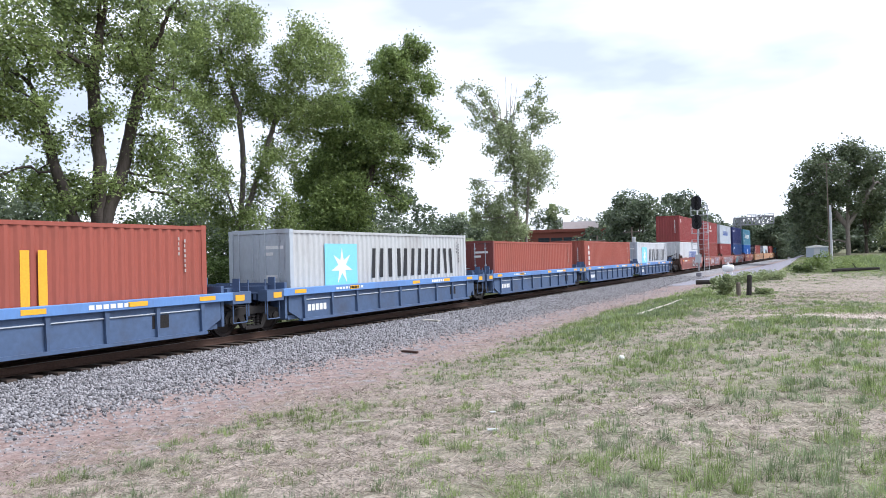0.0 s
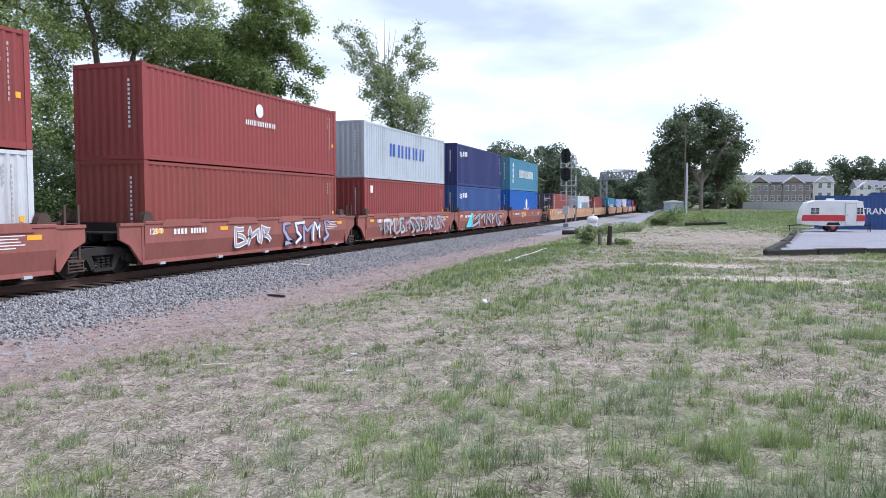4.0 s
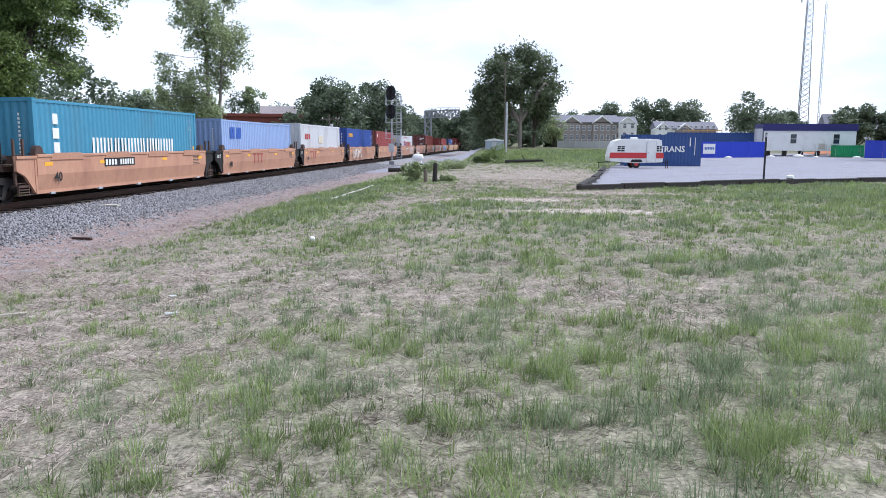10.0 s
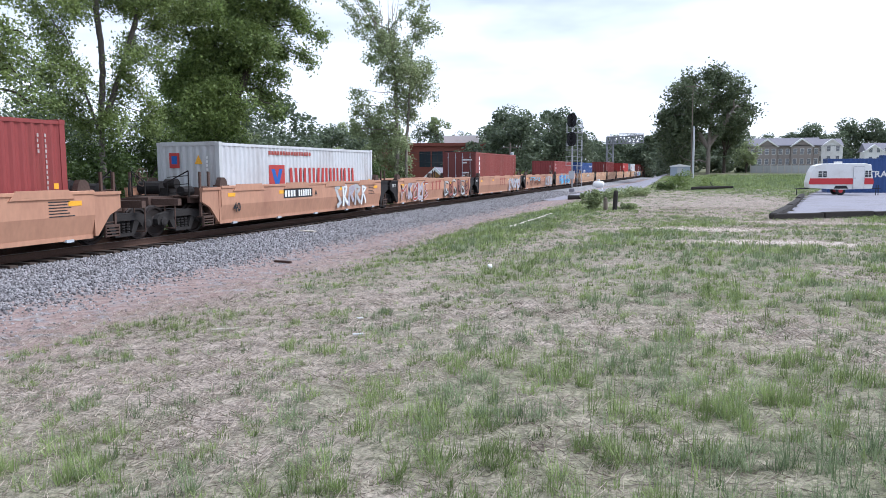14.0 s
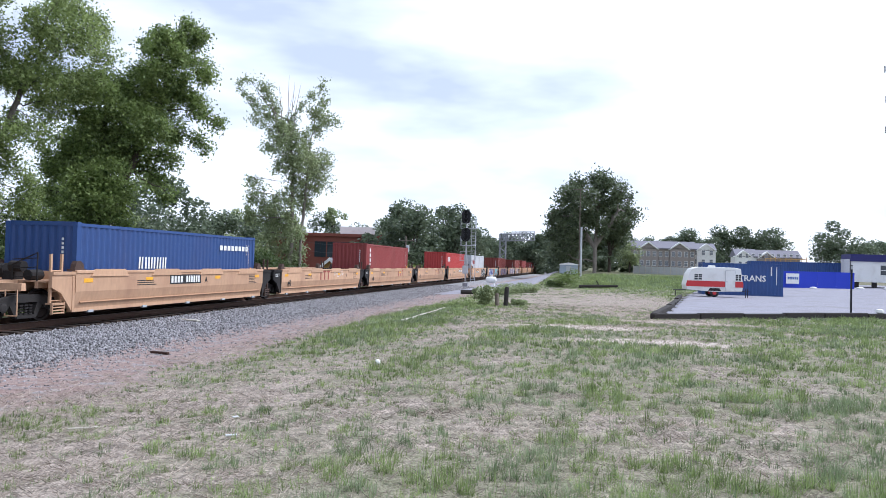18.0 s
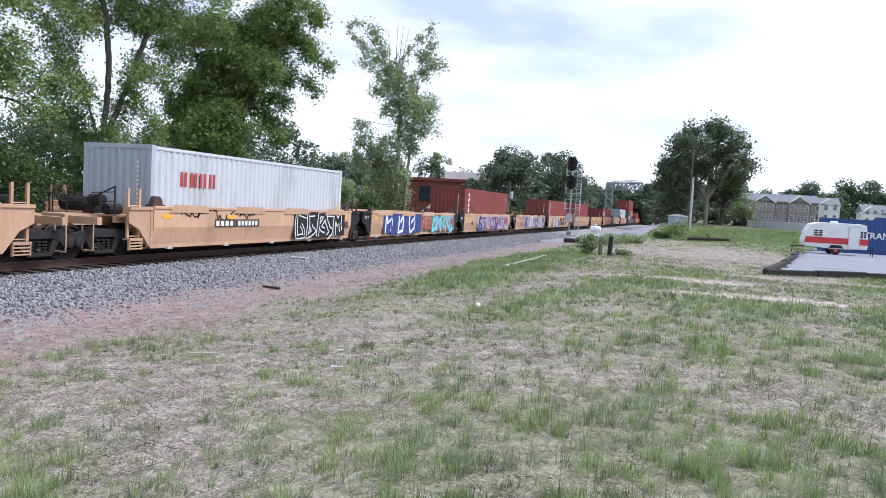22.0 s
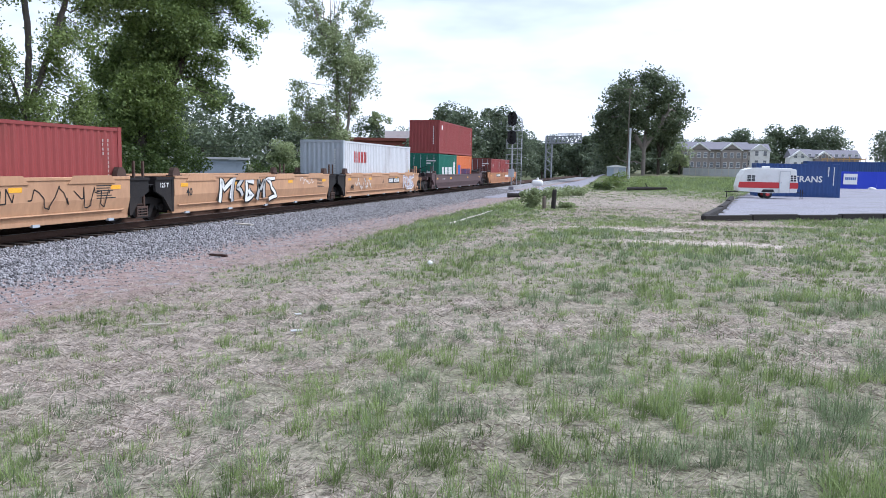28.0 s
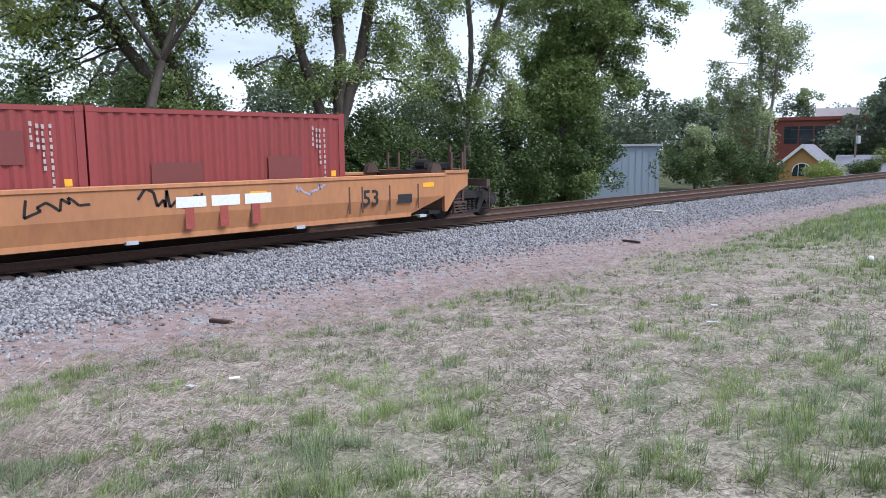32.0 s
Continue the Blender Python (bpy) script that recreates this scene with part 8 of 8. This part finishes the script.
grown_tree("sparse poplar tree with bare top twigs and pale trunk", (-25.0, 60.0, -1.0), (0.92, 0.38), [
        (-0.4, 13.8, 1.0), (0.5, 13.0, 1.0), (-0.9, 12.4, 0.9), (1.1, 11.6, 0.9), (0.0, 10.7, 0.9), (1.5, 10.3, 0.8), (2.0, 9.1, 0.8), (0.5, 8.4, 0.7), (-0.4, 7.3, 0.9), (1.5, 7.7, 0.6), (2.5, 10.6, 0.6), (3.0, 11.9, 0.4), (3.5, 10.0, 0.3), (3.7, 9.2, 0.3),
        (3.2, 11.3, 0.4), (-3.7, 16.9, 0.3), (-3.8, 17.7, 0.3), (-3.1, 17.9, 0.3), (-2.3, 17.4, 0.4), (-1.7, 16.8, 0.5), (-2.8, 14.8, 0.3), (-2.3, 15.7, 0.4), (-1.3, 15.3, 0.7), (-3.4, 16.3, 0.2), (2.0, 17.2, 0.4), (2.6, 17.7, 0.3), (3.0, 15.4, 0.5), (2.0, 15.3, 0.6),
        (3.9, 15.0, 0.3), (2.2, 14.3, 0.5), (2.8, 16.4, 0.3), (-2.8, 9.6, 0.4), (-2.4, 8.2, 0.7), (-1.4, 6.7, 0.8), (-2.9, 6.2, 0.5), (-1.0, 5.3, 1.0), (0.5, 5.2, 0.8), (-0.3, 3.7, 1.1), (1.0, 3.4, 0.8), (-1.9, 4.1, 0.7), (1.5, 12.3, 0.6),
    ],
    33000, 0.17, M_LEAFBLUE, M_PALEBARK, 77, (((0.4, -0.8), (0.5, 6.0), (0.5, 10.0), (0.1, 14.5)), ((1.2, -0.8), (1.3, 5.0), (1.6, 9.0), (1.9, 13.5))), 0.22, deep=0.8, tuft=0.25, hole=-0.6, swell=1.3, step=0.33,
    bare=((-0.9, 13, 17.6), (-0.1, 13, 18.6), (0.9, 13, 17.9), (-1.6, 13, 16.8), (0.4, 14, 18.0)))
# young trees in the shade-darkened leaf colour, so the understory reads dark
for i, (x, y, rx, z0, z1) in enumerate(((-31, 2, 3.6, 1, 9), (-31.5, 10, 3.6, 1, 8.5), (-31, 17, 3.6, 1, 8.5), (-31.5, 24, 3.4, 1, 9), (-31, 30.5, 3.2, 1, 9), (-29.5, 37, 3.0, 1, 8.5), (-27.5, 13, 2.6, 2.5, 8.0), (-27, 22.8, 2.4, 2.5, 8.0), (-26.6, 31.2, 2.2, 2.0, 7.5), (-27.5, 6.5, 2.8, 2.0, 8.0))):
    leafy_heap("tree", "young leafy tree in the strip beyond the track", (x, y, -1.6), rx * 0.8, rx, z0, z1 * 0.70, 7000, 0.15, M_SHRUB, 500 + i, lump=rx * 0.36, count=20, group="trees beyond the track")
leafy_heap("vine_snag", "dead trunk smothered in brown-green vines", (-25.0, 50.6, -1.0), 0.9, 0.9, 0.5, 5.0, 6080, 0.14, M_LEAFBLUE, 80, lump=0.55, count=22, trunk=True, category="snag", group="trees beyond the track")
# undergrowth: all but the yellow-green shrubs carry crown shade in their leaf colour
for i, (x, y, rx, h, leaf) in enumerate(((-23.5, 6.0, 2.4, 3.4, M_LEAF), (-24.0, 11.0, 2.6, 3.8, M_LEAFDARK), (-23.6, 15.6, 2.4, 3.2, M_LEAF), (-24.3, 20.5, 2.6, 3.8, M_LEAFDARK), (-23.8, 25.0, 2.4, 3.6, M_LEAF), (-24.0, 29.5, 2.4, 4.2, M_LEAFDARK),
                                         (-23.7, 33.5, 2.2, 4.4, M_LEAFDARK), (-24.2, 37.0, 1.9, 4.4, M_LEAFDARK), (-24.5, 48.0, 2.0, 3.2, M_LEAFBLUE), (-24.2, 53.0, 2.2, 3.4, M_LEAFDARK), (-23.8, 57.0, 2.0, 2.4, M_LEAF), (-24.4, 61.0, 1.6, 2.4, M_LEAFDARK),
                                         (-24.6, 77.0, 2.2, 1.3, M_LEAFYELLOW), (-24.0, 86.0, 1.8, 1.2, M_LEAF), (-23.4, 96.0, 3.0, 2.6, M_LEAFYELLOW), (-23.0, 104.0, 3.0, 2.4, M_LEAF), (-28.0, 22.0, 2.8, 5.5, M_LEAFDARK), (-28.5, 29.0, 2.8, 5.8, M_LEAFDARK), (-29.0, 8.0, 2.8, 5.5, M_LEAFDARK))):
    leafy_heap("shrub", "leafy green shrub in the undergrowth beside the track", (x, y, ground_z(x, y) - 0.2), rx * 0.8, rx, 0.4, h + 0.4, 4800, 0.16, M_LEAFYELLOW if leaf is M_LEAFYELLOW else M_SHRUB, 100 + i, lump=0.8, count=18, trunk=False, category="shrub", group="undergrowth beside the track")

# woods and far trees
far_woods = [(-52, 84, 8, 6, 12.0), (-58, 96, 9, 6, 13.0), (-49, 100, 6, 5, 9.0), (-60, 78, 8, 5, 12.5), (-70, 64, 9, 6, 12.0), (-72, 48, 9, 6, 12.5), (-70, 30, 9, 6, 12.5), (-66, 14, 9, 6, 12),
             (-26.5, 112, 5.5, 5.5, 12.6), (-22.5, 124, 5.5, 6.0, 13.4), (-30, 128, 6, 6, 13.0), (-24, 140, 6, 6, 12.5), (-23.5, 152, 4.5, 6, 10.8), (-33, 118, 6, 5, 11.5), (-26, 165, 7, 6, 11.0),
             (-19, 260, 10, 8, 14.5), (-9, 268, 9, 8, 16.0), (-29, 262, 9, 8, 13.5), (0, 300, 12, 8, 14.0), (-15, 235, 5, 5, 12), (-23, 196, 5, 6, 12.5), (-14, 214, 5, 6, 12.5), (-8, 230, 5, 6, 11.5), (-45, 170, 9, 6, 13), (-58, 168, 9, 6, 14.5), (-70, 160, 9, 6, 13), (-38, 190, 9, 7, 15),
             (40, 290, 10, 6, 14), (54, 300, 9, 6, 18.0), (66, 296, 8, 6, 15.5), (34, 300, 7, 6, 12), (52, 168, 7, 5, 12.5), (60, 176, 6, 5, 11.0), (55, 128, 4.2, 4, 8.0), (60, 126, 4.0, 4, 7.0), (10, 300, 10, 6, 12), (24, 310, 10, 6, 12)]
for i, (x, y, rx, ry, h) in enumerate(far_woods):
    z = -3.0 if x < -24 else ground_z(x, y) - 0.3
    leafy_heap("tree", "rounded dark green tree in the distant woods", (x, y, z), rx * 0.8, ry * 0.8, 0.04 * h, h * 0.93 + (3.0 if x < -24 else 0), 6800, 0.5 if y < 200 else 0.8, M_FARLEAF, 200 + i, lump=rx * 0.34, count=26)
for i, (x, y, h) in enumerate(((-52, 108, 13.5), (-48, 118, 13.0), (-57, 88, 14.0), (-37, 140, 12.5))):
    leafy_heap("tree", "feathery pale pine in the distant woods", (x, y, -3.0), 1.8, 1.8, 4.0, h, 1100, 0.45, M_LEAFBLUE, 300 + i, lump=0.9, count=16, bark=M_PALEBARK)
leafy_heap("tree", "small round tree behind the brick building", (-58.5, 170, 4.0), 2.8, 2.8, 3, 10.5, 1500, 0.5, M_LEAFBLUE, 311, lump=1.1, count=14)

# great oak at the crossing
grown_tree("great dark oak with a broad rounded crown", (1.5, 140.0, 0.9), (1, 0), [
        (-2.9, 15.4, 1.8), (0.1, 16.8, 1.6), (2.5, 15.9, 1.6), (4.5, 14.2, 1.6), (5.9, 11.8, 1.4), (7.2, 10.8, 0.9), (6.4, 9.1, 0.8), (3.5, 11.2, 1.7), (1.1, 13.3, 1.8), (-1.9, 12.8, 1.9), (-4.9, 13.9, 1.5), (-5.9, 11.4, 1.9), (-7.4, 9.9, 1.3), (-6.4, 7.8, 1.7),
        (-7.9, 6.6, 1.1), (-3.9, 8.8, 1.8), (-0.9, 10.0, 1.5), (2.0, 8.2, 1.1), (4.5, 7.9, 1.1), (-4.4, 5.2, 1.6), (-6.4, 4.2, 1.5), (-1.9, 6.5, 0.9), (5.2, 9.6, 1.2),
    ],
    24000, 0.42, M_OAKLEAF, M_PALEBARK, 91, (((0.0, -0.8), (0.1, 4.5), (0.3, 9.0), (0.4, 13.0)), ((0.1, 4.6), (-2.2, 8.0), (-3.6, 11.5)), ((0.2, 5.2), (2.4, 8.6), (4.0, 11.5))), 0.42, deep=1.6, step=0.75, tuft=0.55, points=20, group="far trees", swell=1.25, hole=-0.3)
for i, (x, y, r, h) in enumerate(((-5.5, 158, 3.0, 7.0), (-1.0, 160, 3.2, 6.0), (4.0, 160, 3.2, 3.2), (9.5, 160, 2.4, 2.4), (-8.5, 176, 3.0, 6.5))):
    leafy_heap("shrub", "dark undergrowth at the edge of the far woods", (x, y, ground_z(x, y) - 0.3), r, r, 0.2, h, 1800, 0.5, M_FARLEAF, 340 + i, lump=r * 0.4, count=14, trunk=False, category="shrub", group="undergrowth of the far woods")
leafy_heap("tree", "dark oak beside the great one", (-3.0, 146.0, 0.9), 3.2, 3.2, 2.0, 13.5, 4500, 0.55, M_OAKLEAF, 92, lump=1.5, count=24)
leafy_heap("tree", "lighter green tree at the oak's foot", (8.6, 156.0, 1.0), 1.8, 1.8, 0.5, 6.5, 1600, 0.4, M_LEAFBLUE, 93, lump=1.2, count=16)
leafy_heap("tree", "dark oak behind the great one", (4.5, 152.0, 1.0), 3.4, 3.2, 3.0, 13.0, 3800, 0.55, M_OAKLEAF, 94, lump=1.5, count=20)
# tree at the lot's edge
leafy_heap("tree", "light green leafy tree at the edge of the lot", (47.5, 88.0, 0.4), 5.2, 5.0, 0.8, 11.0, 12000, 0.26, M_LEAFYELLOW, 95, lump=1.4, count=46)
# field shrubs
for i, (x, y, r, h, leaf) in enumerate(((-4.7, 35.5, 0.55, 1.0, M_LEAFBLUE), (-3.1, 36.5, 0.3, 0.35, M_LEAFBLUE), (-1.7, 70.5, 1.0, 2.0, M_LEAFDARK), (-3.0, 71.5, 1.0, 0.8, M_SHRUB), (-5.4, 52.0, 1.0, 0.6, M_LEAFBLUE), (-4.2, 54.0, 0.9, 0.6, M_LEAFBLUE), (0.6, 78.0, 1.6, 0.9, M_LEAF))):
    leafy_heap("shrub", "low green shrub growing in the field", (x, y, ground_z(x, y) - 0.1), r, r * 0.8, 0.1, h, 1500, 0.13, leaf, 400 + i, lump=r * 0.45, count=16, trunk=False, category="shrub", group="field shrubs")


# grass blades
def blades_mesh(name, tri, material, tones):
    v = np.concatenate(tri).reshape(-1, 3)
    n = len(v) // 3
    me = bpy.data.meshes.new(name)
    me.vertices.add(len(v))
    me.vertices.foreach_set("co", v.astype(np.float32).ravel())
    me.loops.add(len(v))
    me.loops.foreach_set("vertex_index", np.arange(len(v), dtype=np.int32))
    me.polygons.add(n)
    me.polygons.foreach_set("loop_start", np.arange(0, len(v), 3, dtype=np.int32))
    me.update(calc_edges=True)
    me.attributes.new("tone", "FLOAT", "POINT").data.foreach_set("value", np.repeat(np.concatenate(tones), 3).astype(np.float32))
    me.materials.append(material)
    return me


def in_lot(x, y):
    """Whether a place lies on the gravel lot."""
    front, left = ((2.5, 29.4), (10.0, 34.5), (14.4, 37.4), (22.0, 41.0), (31.0, 43.0), (90.0, 62.0)), ((2.4, 29.4), (7.0, 58.0), (10.8, 76.0), (19.5, 112.0), (21.0, 118.0))
    if x < 2.4 or y > 118:
        return False
    ahead = next((y0 + (y1 - y0) * (x - x0) / (x1 - x0) for (x0, y0), (x1, y1) in zip(front, front[1:]) if x <= x1), 99)
    beside = next((x0 + (x1 - x0) * (y - y0) / (y1 - y0) for (x0, y0), (x1, y1) in zip(left, left[1:]) if y <= y1), 99)
    return y > ahead and x > beside


def grass_stuff(name, label, tufts, material, seed, kind, far=False):
    """Tufts of thin blades, gathered in clumps; farther off each tuft is larger and coarser."""
    rs = np.random.RandomState(seed)
    verts, tones = [], []
    count = 0
    while count < tufts:
        y = 24 + 100 * rs.uniform() ** 1.5 if far else 1.0 + 38 * rs.uniform() ** 1.55
        half = 8 + 0.65 * abs(y)
        x = rs.uniform(-min(10.0, half), min(34.0 if far else 17.0, half))
        if not far and rs.uniform() < 0.15:
            y, x = rs.uniform(-6.0, 1.6), rs.uniform(-10.0, 3.0)
        if in_lot(x, y) or (y > 46 and x < -10.4 + 5.4 * smooth01((y - 45) / 25)):
            continue
        v = lushness(x, y)
        near = y < 11
        if kind == "dry":
            if rs.uniform() > 0.95 - 0.40 * v or x < -9.3:
                continue
            blades, h, w, spread = (9 if near else 6), rs.uniform(0.05, 0.15), 0.0022, 0.16
            tilt = rs.uniform(0.9, 1.5, blades)
        else:
            patch = noise.noise((x * 0.9, y * 0.9, 21.0)) + 0.6 * noise.noise((x * 0.25, y * 0.25, 25.0))
            if (patch > 0.12) != (kind == "blue") and rs.uniform() > 0.12:
                continue
            clump = noise.noise((x * 3.1, y * 3.1, 31.0))
            if rs.uniform() > (0.95 * v + 0.02) * min(1.0, max(0.08, 0.45 + 1.6 * clump)):
                continue
            blades, w, spread = (15 if near else 9), 0.0032 if near else 0.0046, 0.03 + 0.05 * rs.uniform()
            h = rs.uniform(0.045, 0.12) * (0.75 + 0.75 * min(1.3, max(0, v)) ** 2) * (1 + 0.5 * max(0, clump))
            tilt = rs.uniform(0.03, 1.0, blades)
        if not near and kind != "dry":
            h *= 0.75
        if far:
            h *= 0.9 + 1.6 * smooth01((y - 72) / 10) * smooth01((x + 1) / 4)
            spread *= 2.2
        count += 1
        tones.append(np.clip(rs.uniform(-0.1, 0.9) + rs.uniform(-0.15, 0.15, blades), 0, 1))
        z = ground_z(x, y) - 0.005
        grow = 1 + max(0, y - 5) * 0.07
        a = rs.uniform(0, math.tau, blades)
        r = rs.uniform(0, spread, blades) * (1 + y * 0.02)
        hh = h * rs.uniform(0.45, 1.25, blades)
        bx, by = x + r * np.cos(a), y + r * np.sin(a)
        b = a + rs.normal(0, 0.7, blades)
        tx, ty = bx + hh * np.sin(tilt) * np.cos(b), by + hh * np.sin(tilt) * np.sin(b)
        tz = z + hh * np.cos(tilt)
        px, py = -np.sin(b) * w * grow, np.cos(b) * w * grow
        zz = np.full(blades, z)
        lift = 0.008 if kind == "dry" else 0
        verts.append(np.stack([np.stack([bx - px, by - py, zz], 1), np.stack([bx + px, by + py, zz + lift], 1), np.stack([tx, ty, tz + lift], 1)], 1))
    return tagged(new(name, blades_mesh(name, verts, material, tones)), label, "grass", kind="stuff")


M_GRASS = leaf_material("green_grass_blades", (0.085, 0.12, 0.04), (0.34, 0.425, 0.165), 0.6, True)
M_GRASSBLUE = leaf_material("blue_green_grass_blades", (0.085, 0.12, 0.058), (0.31, 0.38, 0.21), 0.6, True)
M_STRAW = leaf_material("dry_straw_blades", (0.15, 0.122, 0.098), (0.60, 0.52, 0.44), 0.7, True)
grass_stuff("green_grass", "patchy fresh green grass tufts in the field", 27000, M_GRASS, 1, "fresh")
grass_stuff("blue_green_grass", "patchy blue-green grass tufts in the field", 13000, M_GRASSBLUE, 3, "blue")
grass_stuff("dry_grass", "dry straw-coloured grass between the green tufts", 30000, M_STRAW, 2, "dry")
grass_stuff("tall_field_grass", "tall green grass farther out in the field", 10000, M_GRASS, 4, "fresh", far=True)
grass_stuff("dull_field_grass", "dull green grass farther out in the field", 4000, M_GRASSBLUE, 7, "blue", far=True)
grass_stuff("dry_field_grass", "dry tan grass farther out in the field", 9000, M_STRAW, 8, "dry", far=True)


# ballast stones
def stones(name, label, count, material, seed, place, size):
    rs = np.random.RandomState(seed)
    base = np.array([(1, 0, 0), (-1, 0, 0), (0, 1, 0), (0, -1, 0), (0, 0, 1), (0, 0, -1)], float)
    tri = np.array([(0, 2, 4), (2, 1, 4), (1, 3, 4), (3, 0, 4), (2, 0, 5), (1, 2, 5), (3, 1, 5), (0, 3, 5)])
    pos = np.array([place(rs) for _ in range(count)])
    s = size * rs.uniform(0.55, 1.4, (count, 1, 1)) * rs.uniform(0.6, 1.2, (count, 6, 1))
    q = rs.normal(size=(count, 4))
    q /= np.linalg.norm(q, axis=1, keepdims=True)
    w, x, y, z = q.T
    R = np.stack([np.stack([1 - 2 * (y * y + z * z), 2 * (x * y - z * w), 2 * (x * z + y * w)], 1), np.stack([2 * (x * y + z * w), 1 - 2 * (x * x + z * z), 2 * (y * z - x * w)], 1), np.stack([2 * (x * z - y * w), 2 * (y * z + x * w), 1 - 2 * (x * x + y * y)], 1)], 1)
    v = np.einsum("nij,nkj->nki", R, base[None] * s) + pos[:, None]
    f = (tri[None] + 6 * np.arange(count)[:, None, None]).reshape(-1, 3)
    me = bpy.data.meshes.new(name)
    me.vertices.add(count * 6)
    me.vertices.foreach_set("co", v.astype(np.float32).ravel())
    me.loops.add(f.size)
    me.loops.foreach_set("vertex_index", f.astype(np.int32).ravel())
    me.polygons.add(len(f))
    me.polygons.foreach_set("loop_start", np.arange(0, f.size, 3, dtype=np.int32))
    me.update(calc_edges=True)
    me.materials.append(material)
    return tagged(new(name, me), label, "ballast", kind="stuff")


def stone_material(name, dark, light):
    m = bpy.data.materials.new(name)
    m.use_nodes = True
    n, l = m.node_tree.nodes, m.node_tree.links
    b = n["Principled BSDF"]
    b.inputs["Roughness"].default_value = 0.9
    geo = n.new("ShaderNodeNewGeometry")
    co = n.new("ShaderNodeTexCoord")
    t = n.new("ShaderNodeTexNoise")
    t.inputs["Scale"].default_value = 30
    l.new(co.outputs["Object"], t.inputs["Vector"])
    a = n.new("ShaderNodeMath")
    a.operation = "MULTIPLY_ADD"
    l.new(t.outputs["Fac"], a.inputs[0])
    a.inputs[1].default_value = 0.3
    l.new(geo.outputs["Random Per Island"], a.inputs[2])
    mx = n.new("ShaderNodeMix")
    mx.data_type = "RGBA"
    mx.inputs["A"].default_value, mx.inputs["B"].default_value = (*dark, 1), (*light, 1)
    l.new(a.outputs["Value"], mx.inputs["Factor"])
    l.new(mx.outputs["Result"], b.inputs["Base Color"])
    return m


M_STONE = stone_material("grey_ballast_stone", (0.022, 0.021, 0.024), (0.345, 0.335, 0.345))
def on_ballast(rs):
    y = 2 + 75 * rs.uniform() ** 1.7
    x = rs.uniform(-14.9, -11.3 + 0.45 * rs.normal())
    return x, y, ground_z(x, y) + rs.uniform(-0.01, 0.03)
def scattered(rs):
    y = 0 + 50 * rs.uniform() ** 1.6
    x = -11.4 + abs(rs.normal()) * 1.2
    return x, y, ground_z(x, y) + rs.uniform(-0.02, 0.01)
stones("ballast_stones", "grey crushed stone ballast along the track", 70000, M_STONE, 5, on_ballast, 0.036)
stones("loose_stones", "loose grey stones scattered over the dirt strip", 9000, M_STONE, 6, scattered, 0.026)


def motions():
    """The whole train runs towards -y at one speed."""
    for ob, s, z in MOVERS:
        walk(ob, [(t, pose(TRACK_X, s - SPEED * t, z)) for t in (0, 8, 16, 24, 32)])


motions()
